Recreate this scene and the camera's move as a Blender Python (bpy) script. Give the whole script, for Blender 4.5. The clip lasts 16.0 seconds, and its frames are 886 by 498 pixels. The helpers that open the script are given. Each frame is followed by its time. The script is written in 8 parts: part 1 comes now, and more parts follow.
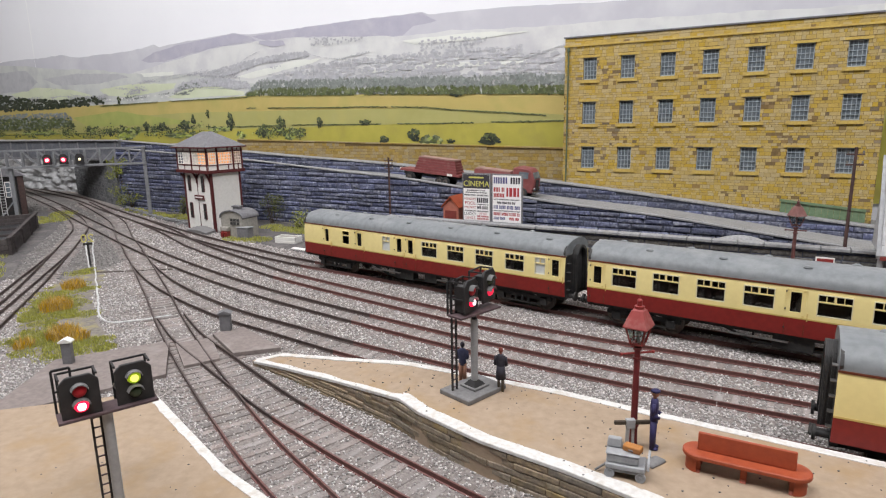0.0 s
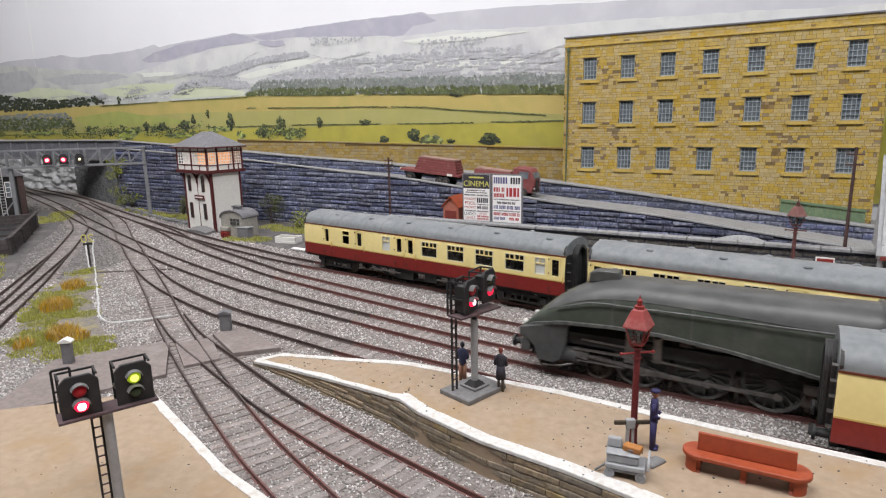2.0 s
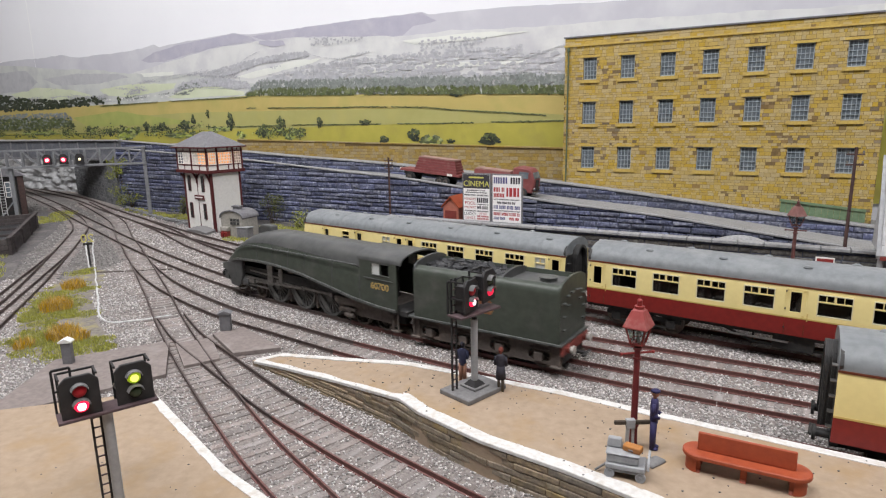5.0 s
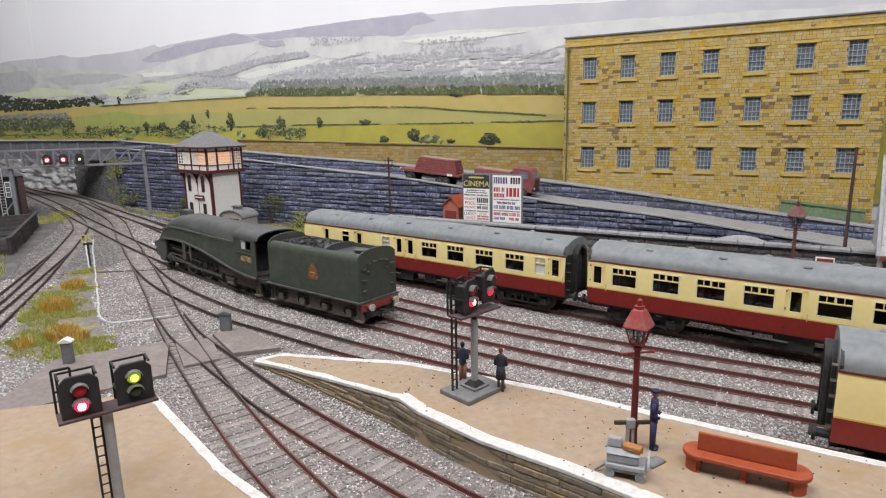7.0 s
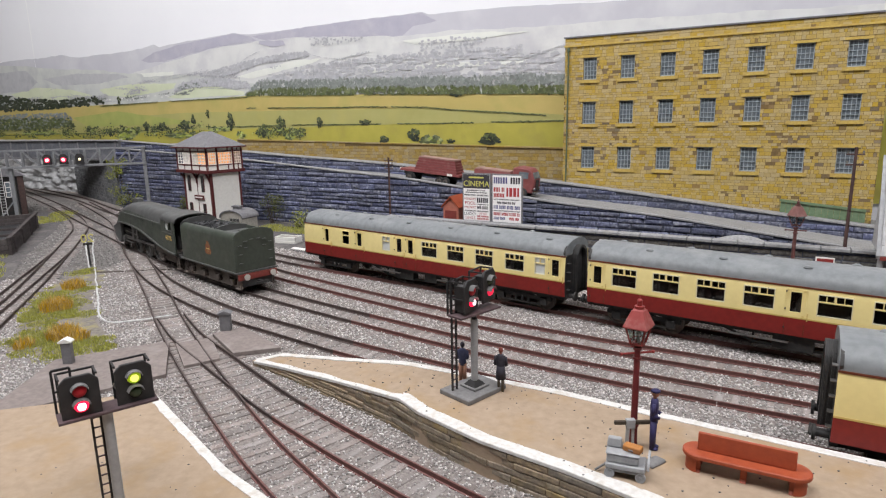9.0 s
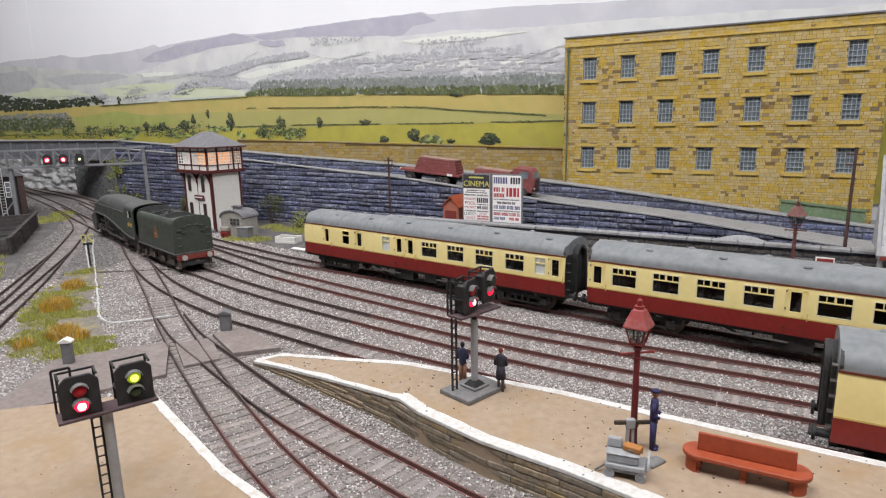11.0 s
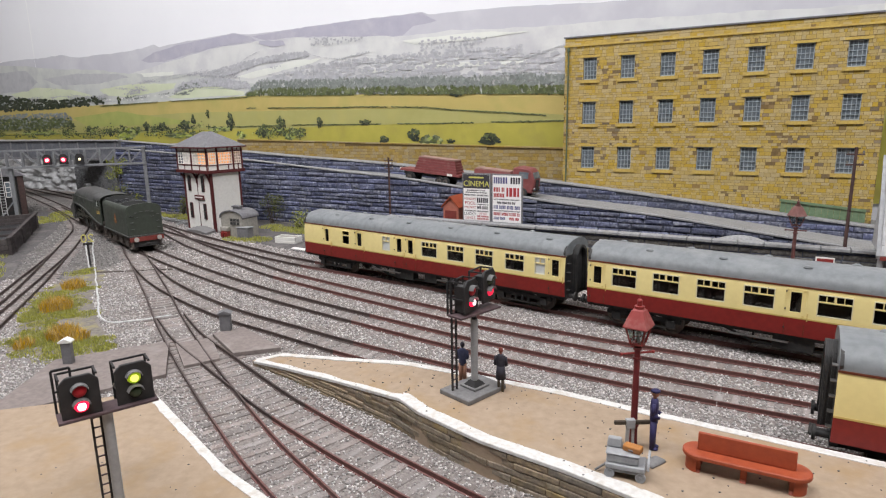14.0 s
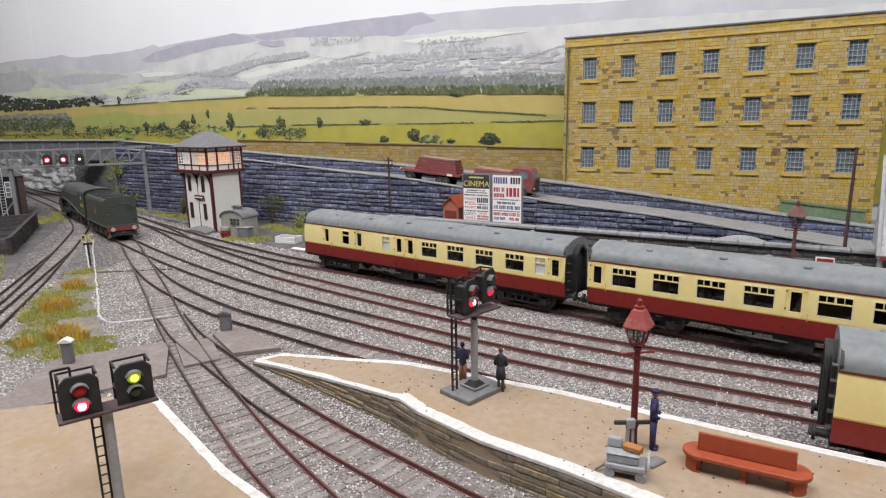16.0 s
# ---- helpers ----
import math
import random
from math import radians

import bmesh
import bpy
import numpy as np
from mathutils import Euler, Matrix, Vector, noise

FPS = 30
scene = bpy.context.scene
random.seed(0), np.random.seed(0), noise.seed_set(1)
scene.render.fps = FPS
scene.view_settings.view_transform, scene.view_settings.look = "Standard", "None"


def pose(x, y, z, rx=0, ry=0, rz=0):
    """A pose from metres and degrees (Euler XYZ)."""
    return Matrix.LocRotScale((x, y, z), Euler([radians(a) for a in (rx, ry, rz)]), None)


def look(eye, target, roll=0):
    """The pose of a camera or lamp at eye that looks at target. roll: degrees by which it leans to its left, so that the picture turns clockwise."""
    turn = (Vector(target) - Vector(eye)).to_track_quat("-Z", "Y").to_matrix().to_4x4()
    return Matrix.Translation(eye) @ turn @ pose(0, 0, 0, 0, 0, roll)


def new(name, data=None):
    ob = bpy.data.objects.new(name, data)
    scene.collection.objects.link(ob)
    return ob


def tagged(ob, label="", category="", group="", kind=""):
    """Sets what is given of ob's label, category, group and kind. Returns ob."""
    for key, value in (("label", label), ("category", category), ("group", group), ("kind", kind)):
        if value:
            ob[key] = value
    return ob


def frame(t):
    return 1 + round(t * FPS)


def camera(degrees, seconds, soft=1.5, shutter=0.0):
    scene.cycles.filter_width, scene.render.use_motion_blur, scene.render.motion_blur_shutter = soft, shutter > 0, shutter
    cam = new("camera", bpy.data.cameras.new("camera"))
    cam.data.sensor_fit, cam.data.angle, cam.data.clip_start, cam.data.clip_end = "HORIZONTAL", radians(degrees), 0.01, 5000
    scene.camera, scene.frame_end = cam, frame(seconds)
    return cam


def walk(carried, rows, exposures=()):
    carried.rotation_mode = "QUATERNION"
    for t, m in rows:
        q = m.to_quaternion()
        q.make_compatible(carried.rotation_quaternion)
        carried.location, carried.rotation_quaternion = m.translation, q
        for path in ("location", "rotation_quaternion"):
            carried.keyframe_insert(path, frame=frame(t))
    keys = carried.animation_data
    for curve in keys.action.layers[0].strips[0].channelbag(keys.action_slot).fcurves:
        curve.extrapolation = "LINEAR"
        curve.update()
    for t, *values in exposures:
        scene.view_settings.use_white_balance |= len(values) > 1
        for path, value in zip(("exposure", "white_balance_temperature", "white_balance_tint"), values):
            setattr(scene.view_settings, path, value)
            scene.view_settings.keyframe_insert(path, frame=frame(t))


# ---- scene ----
from itertools import product

# Model railway, all sizes below in millimetres; K turns them into metres.
K = 0.001
cam = camera(72.0, 16.0, 1.2, 0.5)
VIEW = pose(0, 0, 130.92 * K, 90 - 11.969, 0, 0) @ pose(0, 0, 0, 0, 0, -1.087)
walk(cam, [(0.0, VIEW), (16.0, VIEW)], [(0.0, 0.0, 6500, 10), (16.0, 0.0, 6500, 10)])

# ---- light: a plain room with ceiling tubes over the layout ----
world = bpy.data.worlds.new("room_air")
scene.world = world
world.use_nodes = True
world.node_tree.nodes["Background"].inputs[0].default_value = (0.9, 0.95, 1.0, 1)
world.node_tree.nodes["Background"].inputs[1].default_value = 0.1


def area_lamp(name, m, sx, sy, watts, colour):
    d = bpy.data.lights.new(name, "AREA")
    d.shape, d.size, d.size_y, d.energy, d.color = "RECTANGLE", sx, sy, watts, colour
    ob = new(name, d)
    ob.matrix_world = m
    return ob


area_lamp("ceiling_lamp", look((-0.35, -0.1, 1.25), (-0.1, 0.6, 0)), 1.6, 0.35, 19.2, (0.985, 0.98, 1.0))
area_lamp("ceiling_lamp", look((0.5, -0.25, 1.25), (0.25, 0.5, 0.05)), 1.2, 0.35, 12.9, (0.985, 0.98, 1.0))
area_lamp("ceiling_lamp", look((-0.6, 0.45, 1.25), (-0.3, 1.1, 0.1)), 1.2, 0.35, 15, (0.985, 0.98, 1.0))


# ---- materials ----
MATS = {}


def mat(name, c1, c2=None, grain=2.0, c3=None, patch=40.0, rough=0.7, metal=0.0, bump=0.25, lift=0.15, pieces="", amount=0.5,
        glow=0.0, spec=0.35, detail=4, spread=(0.72, 1.24)):
    """Grain between c1 and c2, patches of c3 (sizes in mm), relief of the grain, and a shade of its own for each piece."""
    if name in MATS:
        return MATS[name]
    m = bpy.data.materials.new(name)
    m.use_nodes = True
    t = m.node_tree
    n, l = t.nodes, t.links
    b = n["Principled BSDF"]
    b.inputs["Roughness"].default_value, b.inputs["Metallic"].default_value = rough, metal
    b.inputs["Specular IOR Level"].default_value = spec
    co = n.new("ShaderNodeTexCoord").outputs["Object"]
    c2 = c2 or tuple(v * 0.85 for v in c1)

    def noise_tex(size, det):
        x = n.new("ShaderNodeTexNoise")
        x.inputs["Scale"].default_value, x.inputs["Detail"].default_value = 1000.0 / size, det
        x.inputs["Roughness"].default_value = 0.6
        l.new(co, x.inputs["Vector"])
        return x.outputs["Fac"]

    def ramp(fac, lo, hi):
        r = n.new("ShaderNodeMapRange")
        r.inputs[1].default_value, r.inputs[2].default_value = lo, hi
        l.new(fac, r.inputs[0])
        return r.outputs[0]

    def blend(fac, a, bcol, kind="MIX"):
        x = n.new("ShaderNodeMix")
        x.data_type, x.blend_type = "RGBA", kind
        for sock, v in ((x.inputs[0], fac), (x.inputs[6], a), (x.inputs[7], bcol)):
            if isinstance(v, bpy.types.NodeSocket):
                l.new(v, sock)
            elif isinstance(v, tuple):
                sock.default_value = (*v, 1)
            else:
                sock.default_value = v
        return x.outputs[2]

    g = noise_tex(grain, detail)
    col = blend(ramp(g, 0.35, 0.65), c1, c2)
    if c3:
        p = ramp(noise_tex(patch, 5), 0.66 - amount * 0.3, 0.9 - amount * 0.3)
        col = blend(p, col, c3)
    if pieces:
        if pieces == "object":
            r = n.new("ShaderNodeObjectInfo").outputs["Random"]
        else:
            r = n.new("ShaderNodeNewGeometry").outputs["Random Per Island"]
        h = n.new("ShaderNodeHueSaturation")
        v = n.new("ShaderNodeMapRange")
        v.inputs[3].default_value, v.inputs[4].default_value = spread
        l.new(r, v.inputs[0])
        l.new(v.outputs[0], h.inputs["Value"])
        s = n.new("ShaderNodeMath")
        s.operation = "FRACT"
        s2 = n.new("ShaderNodeMath")
        s2.operation = "MULTIPLY"
        s2.inputs[1].default_value = 7.31
        l.new(r, s2.inputs[0])
        l.new(s2.outputs[0], s.inputs[0])
        v2 = n.new("ShaderNodeMapRange")
        v2.inputs[3].default_value, v2.inputs[4].default_value = 0.75, 1.2
        l.new(s.outputs[0], v2.inputs[0])
        l.new(v2.outputs[0], h.inputs["Saturation"])
        l.new(col, h.inputs["Color"])
        col = h.outputs[0]
    l.new(col, b.inputs["Base Color"])
    if bump:
        bp = n.new("ShaderNodeBump")
        bp.inputs["Strength"].default_value, bp.inputs["Distance"].default_value = bump, lift * K
        l.new(g, bp.inputs["Height"])
        l.new(bp.outputs[0], b.inputs["Normal"])
    rr = n.new("ShaderNodeMapRange")
    rr.inputs[3].default_value, rr.inputs[4].default_value = max(0.02, rough - 0.08), min(1, rough + 0.1)
    l.new(g, rr.inputs[0])
    l.new(rr.outputs[0], b.inputs["Roughness"])
    if glow:
        b.inputs["Emission Color"].default_value = (*c1, 1)
        b.inputs["Emission Strength"].default_value = glow
    MATS[name] = m
    return m


def glass_mat(name, tint=(0.9, 0.95, 0.95), rough=0.05):
    m = bpy.data.materials.new(name)
    m.use_nodes = True
    t = m.node_tree
    n, l = t.nodes, t.links
    n.remove(n["Principled BSDF"])
    tr, gl, mx, fr = n.new("ShaderNodeBsdfTransparent"), n.new("ShaderNodeBsdfGlossy"), n.new("ShaderNodeMixShader"), n.new("ShaderNodeLayerWeight")
    sharp, scale = n.new("ShaderNodeMath"), n.new("ShaderNodeMath")
    tr.inputs[0].default_value = (*tint, 1)
    gl.inputs["Roughness"].default_value = rough
    fr.inputs[0].default_value = 0.5
    sharp.operation, scale.operation = "POWER", "MULTIPLY_ADD"
    sharp.inputs[1].default_value = 4.0
    scale.inputs[1].default_value, scale.inputs[2].default_value = 0.6, 0.04
    l.new(fr.outputs["Facing"], sharp.inputs[0])
    l.new(sharp.outputs[0], scale.inputs[0])
    l.new(scale.outputs[0], mx.inputs[0])
    l.new(tr.outputs[0], mx.inputs[1])
    l.new(gl.outputs[0], mx.inputs[2])
    l.new(mx.outputs[0], n["Material Output"].inputs[0])
    return m


BALLAST = mat("ballast", (0.29, 0.258, 0.242), (0.15, 0.133, 0.125), 1.4, (0.22, 0.185, 0.165), 40, 0.9, bump=0.8, lift=0.6, amount=0.5)
STONES = mat("ballast_stones", (0.49, 0.465, 0.455), (0.41, 0.38, 0.365), 0.9, (0.29, 0.245, 0.22), 34, 0.9, bump=0.2, pieces="island", amount=0.35, spread=(0.5, 1.5))
STONES_DIRTY = mat("oily_stones", (0.29, 0.275, 0.265), (0.20, 0.188, 0.18), 0.9, (0.15, 0.135, 0.125), 34, 0.9, bump=0.2, pieces="island", amount=0.5, spread=(0.45, 1.5))
CINDER = mat("cinder", (0.13, 0.12, 0.12), (0.075, 0.07, 0.07), 2.0, (0.2, 0.18, 0.17), 25, 0.95, bump=0.6, lift=0.4)
GRIME = mat("grime", (0.20, 0.185, 0.175), (0.105, 0.097, 0.092), 1.6, (0.11, 0.10, 0.095), 30, 0.9, bump=0.7, lift=0.5, amount=0.5)
EARTH = mat("earth", (0.235, 0.21, 0.185), (0.14, 0.127, 0.113), 2.5, (0.33, 0.29, 0.12), 16, 0.95, bump=0.6, lift=0.4)
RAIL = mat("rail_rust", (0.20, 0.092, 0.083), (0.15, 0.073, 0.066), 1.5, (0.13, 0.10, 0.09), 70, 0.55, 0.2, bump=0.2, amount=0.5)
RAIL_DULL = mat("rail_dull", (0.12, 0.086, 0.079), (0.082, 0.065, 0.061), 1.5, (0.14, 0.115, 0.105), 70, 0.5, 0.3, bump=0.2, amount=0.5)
SLEEPER = mat("sleeper_wood", (0.30, 0.262, 0.245), (0.19, 0.16, 0.15), 1.2, (0.36, 0.33, 0.315), 9, 0.9, bump=0.5, pieces="object", spread=(0.7, 1.12))
PLATFORM = mat("platform_sand", (0.375, 0.285, 0.205), (0.315, 0.237, 0.168), 4.0, (0.33, 0.225, 0.125), 20, 0.9, bump=0.45, lift=0.25, amount=0.5, detail=11)
WHITE_EDGE = mat("white_edge_paint", (0.68, 0.665, 0.645), (0.56, 0.54, 0.515), 1.8, (0.46, 0.40, 0.33), 6, 0.7, bump=0.6, lift=0.3, amount=0.42, detail=7)
PLAT_STONE = mat("platform_stone", (0.335, 0.268, 0.185), (0.18, 0.145, 0.11), 2.2, (0.36, 0.265, 0.10), 22, 0.85, bump=0.8, lift=0.5, pieces="object", amount=0.45, detail=7)
BLUE_STONE = mat("blue_stone", (0.165, 0.177, 0.262), (0.055, 0.06, 0.102), 2.2, (0.42, 0.44, 0.50), 5, 0.6, bump=0.9, lift=0.9, pieces="object", amount=0.38, spread=(0.6, 1.25), detail=7)
BLUE_STONE_REST = mat("blue_stone_rest", (0.165, 0.177, 0.262), (0.055, 0.06, 0.102), 2.2, (0.42, 0.44, 0.50), 5, 0.6, bump=0.9, lift=0.9, pieces="island", amount=0.38, spread=(0.6, 1.25), detail=7)
BLUE_JOINT = mat("blue_joint", (0.075, 0.085, 0.12), (0.05, 0.055, 0.08), 3, None, 20, 0.8, bump=0.4)
COPING = mat("coping_grey", (0.34, 0.34, 0.345), (0.24, 0.24, 0.245), 2, (0.17, 0.165, 0.165), 9, 0.8, bump=0.4, amount=0.4)
ROAD = mat("road_grey", (0.33, 0.325, 0.32), (0.20, 0.197, 0.193), 1.2, (0.17, 0.168, 0.165), 18, 0.9, bump=0.45, amount=0.4)
DARK_STONE = mat("dark_stone", (0.19, 0.195, 0.20), (0.10, 0.10, 0.105), 3, (0.18, 0.18, 0.18), 12, 0.8, bump=0.8, lift=0.6, pieces="island", amount=0.3)
PARAPET_STONE = mat("parapet_stone", (0.15, 0.14, 0.13), (0.07, 0.066, 0.065), 2.2, (0.33, 0.31, 0.28), 7, 0.85, bump=0.8, lift=0.6, pieces="object", amount=0.4, detail=7)
MILL_STONE = mat("mill_stone", (0.50, 0.365, 0.12), (0.42, 0.30, 0.10), 1.8, (0.31, 0.225, 0.095), 5, 0.85, bump=0.35, pieces="island", amount=0.3, spread=(0.9, 1.07), detail=7)
MILL_DARK = mat("mill_stone_dark", (0.25, 0.175, 0.09), (0.20, 0.14, 0.075), 2.0, None, 9, 0.85, bump=0.3, pieces="island")
MILL_JOINT = mat("mill_joint", (0.17, 0.115, 0.045), (0.12, 0.08, 0.035), 2.5, (0.2, 0.13, 0.05), 20, 0.9, bump=0.3)
MILL_TRIM = mat("mill_trim", (0.55, 0.40, 0.11), (0.46, 0.32, 0.085), 2.5, (0.3, 0.2, 0.08), 15, 0.85, bump=0.2, amount=0.3)
YELLOW_STONE = mat("yard_wall_stone", (0.37, 0.27, 0.105), (0.29, 0.205, 0.08), 2.0, (0.23, 0.16, 0.075), 9, 0.85, bump=0.3, pieces="island", amount=0.35, spread=(0.84, 1.1))
WIN_BAR = mat("window_grey_bar", (0.36, 0.41, 0.44), (0.3, 0.35, 0.38), 3, rough=0.6, bump=0.05)
# Opaque panes; the near-white patches are reflections painted into the colour.
GLINT_GLASS = mat("glint_glass", (0.19, 0.215, 0.235), (0.13, 0.15, 0.17), 6, (0.55, 0.58, 0.60), 9, 0.12, bump=0.0, amount=0.3)
DULL_DARK = mat("dull_dark", (0.06, 0.058, 0.057), (0.044, 0.042, 0.042), 4, rough=0.85)
GREEN_PAINT = mat("sage_paint", (0.17, 0.24, 0.14), (0.13, 0.19, 0.11), 4, (0.25, 0.3, 0.2), 15, 0.6, bump=0.1, amount=0.3)
PIPE_GREEN = mat("pipe_green", (0.12, 0.15, 0.09), None, 3, rough=0.6)
ROOM_PAINT = mat("room_paint", (0.72, 0.71, 0.69), (0.69, 0.68, 0.66), 60, None, 900, 0.85, bump=0.03, lift=1)
CARPET = mat("carpet", (0.16, 0.15, 0.15), (0.10, 0.10, 0.10), 4, (0.13, 0.12, 0.12), 300, 0.95, bump=0.4, lift=1)
PLYWOOD = mat("plywood", (0.45, 0.32, 0.19), (0.38, 0.26, 0.15), 8, None, 60, 0.7)

CRIMSON = mat("crimson_paint", (0.245, 0.022, 0.018), (0.205, 0.02, 0.017), 3, (0.17, 0.025, 0.02), 30, 0.42, bump=0.04, amount=0.3)
CREAM = mat("cream_paint", (0.80, 0.67, 0.30), (0.76, 0.63, 0.28), 4, (0.70, 0.57, 0.27), 30, 0.42, bump=0.04, amount=0.3)
ROOF_GREY = mat("roof_grey", (0.215, 0.227, 0.236), (0.175, 0.187, 0.195), 4, (0.27, 0.28, 0.285), 20, 0.5, bump=0.08, amount=0.45)
BLACK = mat("black_paint", (0.027, 0.027, 0.028), (0.045, 0.043, 0.041), 3, (0.10, 0.09, 0.08), 14, 0.6, bump=0.1, amount=0.25)
STEEL = mat("steel", (0.32, 0.31, 0.30), (0.2, 0.19, 0.18), 3, (0.1, 0.08, 0.07), 10, 0.4, 0.8, bump=0.1, amount=0.3)
FROST = mat("frosted_pane", (0.62, 0.64, 0.62), (0.56, 0.58, 0.56), 6, rough=0.5, bump=0.02)
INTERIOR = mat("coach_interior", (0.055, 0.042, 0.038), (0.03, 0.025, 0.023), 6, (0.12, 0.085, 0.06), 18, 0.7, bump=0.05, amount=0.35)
GLASS = glass_mat("clear_pane", (0.80, 0.83, 0.83), 0.03)
BROWN_LINE = mat("brown_line", (0.14, 0.035, 0.015), None, 4, rough=0.5, bump=0)
GOLD_LINE = mat("gold_line", (0.62, 0.42, 0.13), None, 4, rough=0.5, bump=0)
LOCO_GREEN = mat("loco_green", (0.064, 0.075, 0.060), (0.05, 0.058, 0.047), 4, (0.10, 0.098, 0.09), 18, 0.38, bump=0.05, amount=0.45)
LOCO_TOP = mat("loco_grey", (0.086, 0.087, 0.086), (0.064, 0.065, 0.064), 4, (0.13, 0.127, 0.123), 16, 0.38, bump=0.05, amount=0.45)
VALANCE = mat("valance_grey", (0.12, 0.125, 0.12), (0.06, 0.063, 0.06), 3, (0.12, 0.115, 0.105), 14, 0.4, bump=0.05, amount=0.4)
FRAME_RUST = mat("dirty_frame", (0.135, 0.112, 0.098), (0.09, 0.077, 0.07), 2, (0.23, 0.18, 0.15), 9, 0.75, bump=0.2, amount=0.45)
COAL = mat("coal", (0.02, 0.02, 0.022), (0.045, 0.045, 0.048), 1.5, None, 5, 0.45, bump=0.6, lift=0.4)
RED_BEAM = mat("buffer_red", (0.23, 0.046, 0.036), (0.18, 0.04, 0.032), 2, (0.14, 0.06, 0.05), 8, 0.55, bump=0.1, amount=0.35)
WHITE = mat("white_paint", (0.82, 0.80, 0.76), (0.76, 0.74, 0.70), 3, (0.66, 0.62, 0.56), 18, 0.55, bump=0.06, amount=0.25)
MAROON = mat("maroon_paint", (0.105, 0.024, 0.024), (0.085, 0.02, 0.02), 3, (0.14, 0.05, 0.045), 10, 0.5, bump=0.08, amount=0.3)
HEAD_RED = LAMP_RED = mat("lamp_red", (0.27, 0.035, 0.032), (0.21, 0.028, 0.027), 3, (0.33, 0.10, 0.09), 9, 0.45, bump=0.08, amount=0.3)
SLATE = mat("slate_grey", (0.20, 0.195, 0.205), (0.15, 0.148, 0.155), 3, (0.25, 0.24, 0.24), 14, 0.75, bump=0.15, amount=0.3)
STONE_HUT = mat("hut_grey", (0.36, 0.34, 0.30), (0.28, 0.265, 0.235), 2.5, (0.22, 0.2, 0.18), 12, 0.85, bump=0.2, amount=0.35)
GANTRY_GREY = mat("gantry_grey", (0.23, 0.235, 0.245), (0.185, 0.19, 0.2), 3, (0.15, 0.15, 0.155), 12, 0.55, 0.1, bump=0.1, amount=0.3)
POST_GREY = mat("post_grey", (0.36, 0.365, 0.375), (0.30, 0.305, 0.315), 3, (0.24, 0.24, 0.25), 12, 0.5, 0.1, bump=0.1, amount=0.3)
BASE_GREY = mat("base_grey", (0.20, 0.195, 0.195), (0.15, 0.145, 0.145), 2, (0.26, 0.25, 0.24), 8, 0.8, bump=0.2, amount=0.3)
BOARD = mat("crossing_boards", (0.245, 0.205, 0.19), (0.19, 0.16, 0.15), 3, (0.30, 0.265, 0.25), 20, 0.8, bump=0.2, amount=0.4)
BENCH_RED = mat("bench_red", (0.36, 0.075, 0.03), (0.30, 0.06, 0.026), 3, (0.25, 0.06, 0.03), 10, 0.5, bump=0.08, amount=0.3)
LENS_RED = mat("lens_red", (1.0, 0.012, 0.06), (1.0, 0.012, 0.06), 3, rough=0.3, bump=0, glow=1.6)
LENS_CORE = mat("lens_core", (1.0, 0.80, 0.84), (1.0, 0.80, 0.84), 3, rough=0.3, bump=0, glow=3.0)
LENS_DIM = mat("lens_dim_red", (0.35, 0.012, 0.02), (0.35, 0.012, 0.02), 3, rough=0.4, bump=0, glow=0.08)
LENS_YELLOW = mat("lens_yellow", (0.42, 0.58, 0.02), (0.42, 0.58, 0.02), 3, rough=0.3, bump=0, glow=0.45)
LENS_AMBER = mat("lens_amber", (1.0, 0.82, 0.5), (1.0, 0.82, 0.5), 3, rough=0.3, bump=0, glow=1.1)
LENS_OFF = mat("lens_off", (0.04, 0.055, 0.03), None, 3, rough=0.15, bump=0)
# Glow of the signal box's inside panel; it replaces a lamp there.
WARM_GLOW = mat("warm_lamplight", (1.0, 0.45, 0.18), (1.0, 0.42, 0.16), 6, rough=0.6, bump=0, glow=1.6)
GRASS = mat("grass", (0.44, 0.43, 0.10), (0.31, 0.32, 0.07), 3, (0.54, 0.49, 0.15), 10, 0.9, bump=0.2, pieces="island", amount=0.4)
STRAW = mat("straw_tuft", (0.62, 0.41, 0.075), (0.50, 0.31, 0.055), 3, (0.62, 0.44, 0.13), 6, 0.9, bump=0.1, pieces="island", amount=0.4)
LEAF = mat("leaf", (0.15, 0.165, 0.05), (0.09, 0.105, 0.035), 3, (0.17, 0.17, 0.05), 9, 0.85, bump=0.2, pieces="island", amount=0.4)
LEAF_BRIGHT = mat("leaf_bright", (0.30, 0.32, 0.06), (0.19, 0.215, 0.04), 3, (0.36, 0.36, 0.09), 9, 0.85, bump=0.2, pieces="island", amount=0.4)
TWIG = mat("twig", (0.08, 0.06, 0.045), (0.05, 0.04, 0.03), 2, rough=0.9)
ROCK = mat("pale_rock", (0.50, 0.50, 0.50), (0.33, 0.33, 0.335), 8, (0.17, 0.17, 0.17), 26, 0.9, bump=0.8, lift=2.5, amount=0.35)


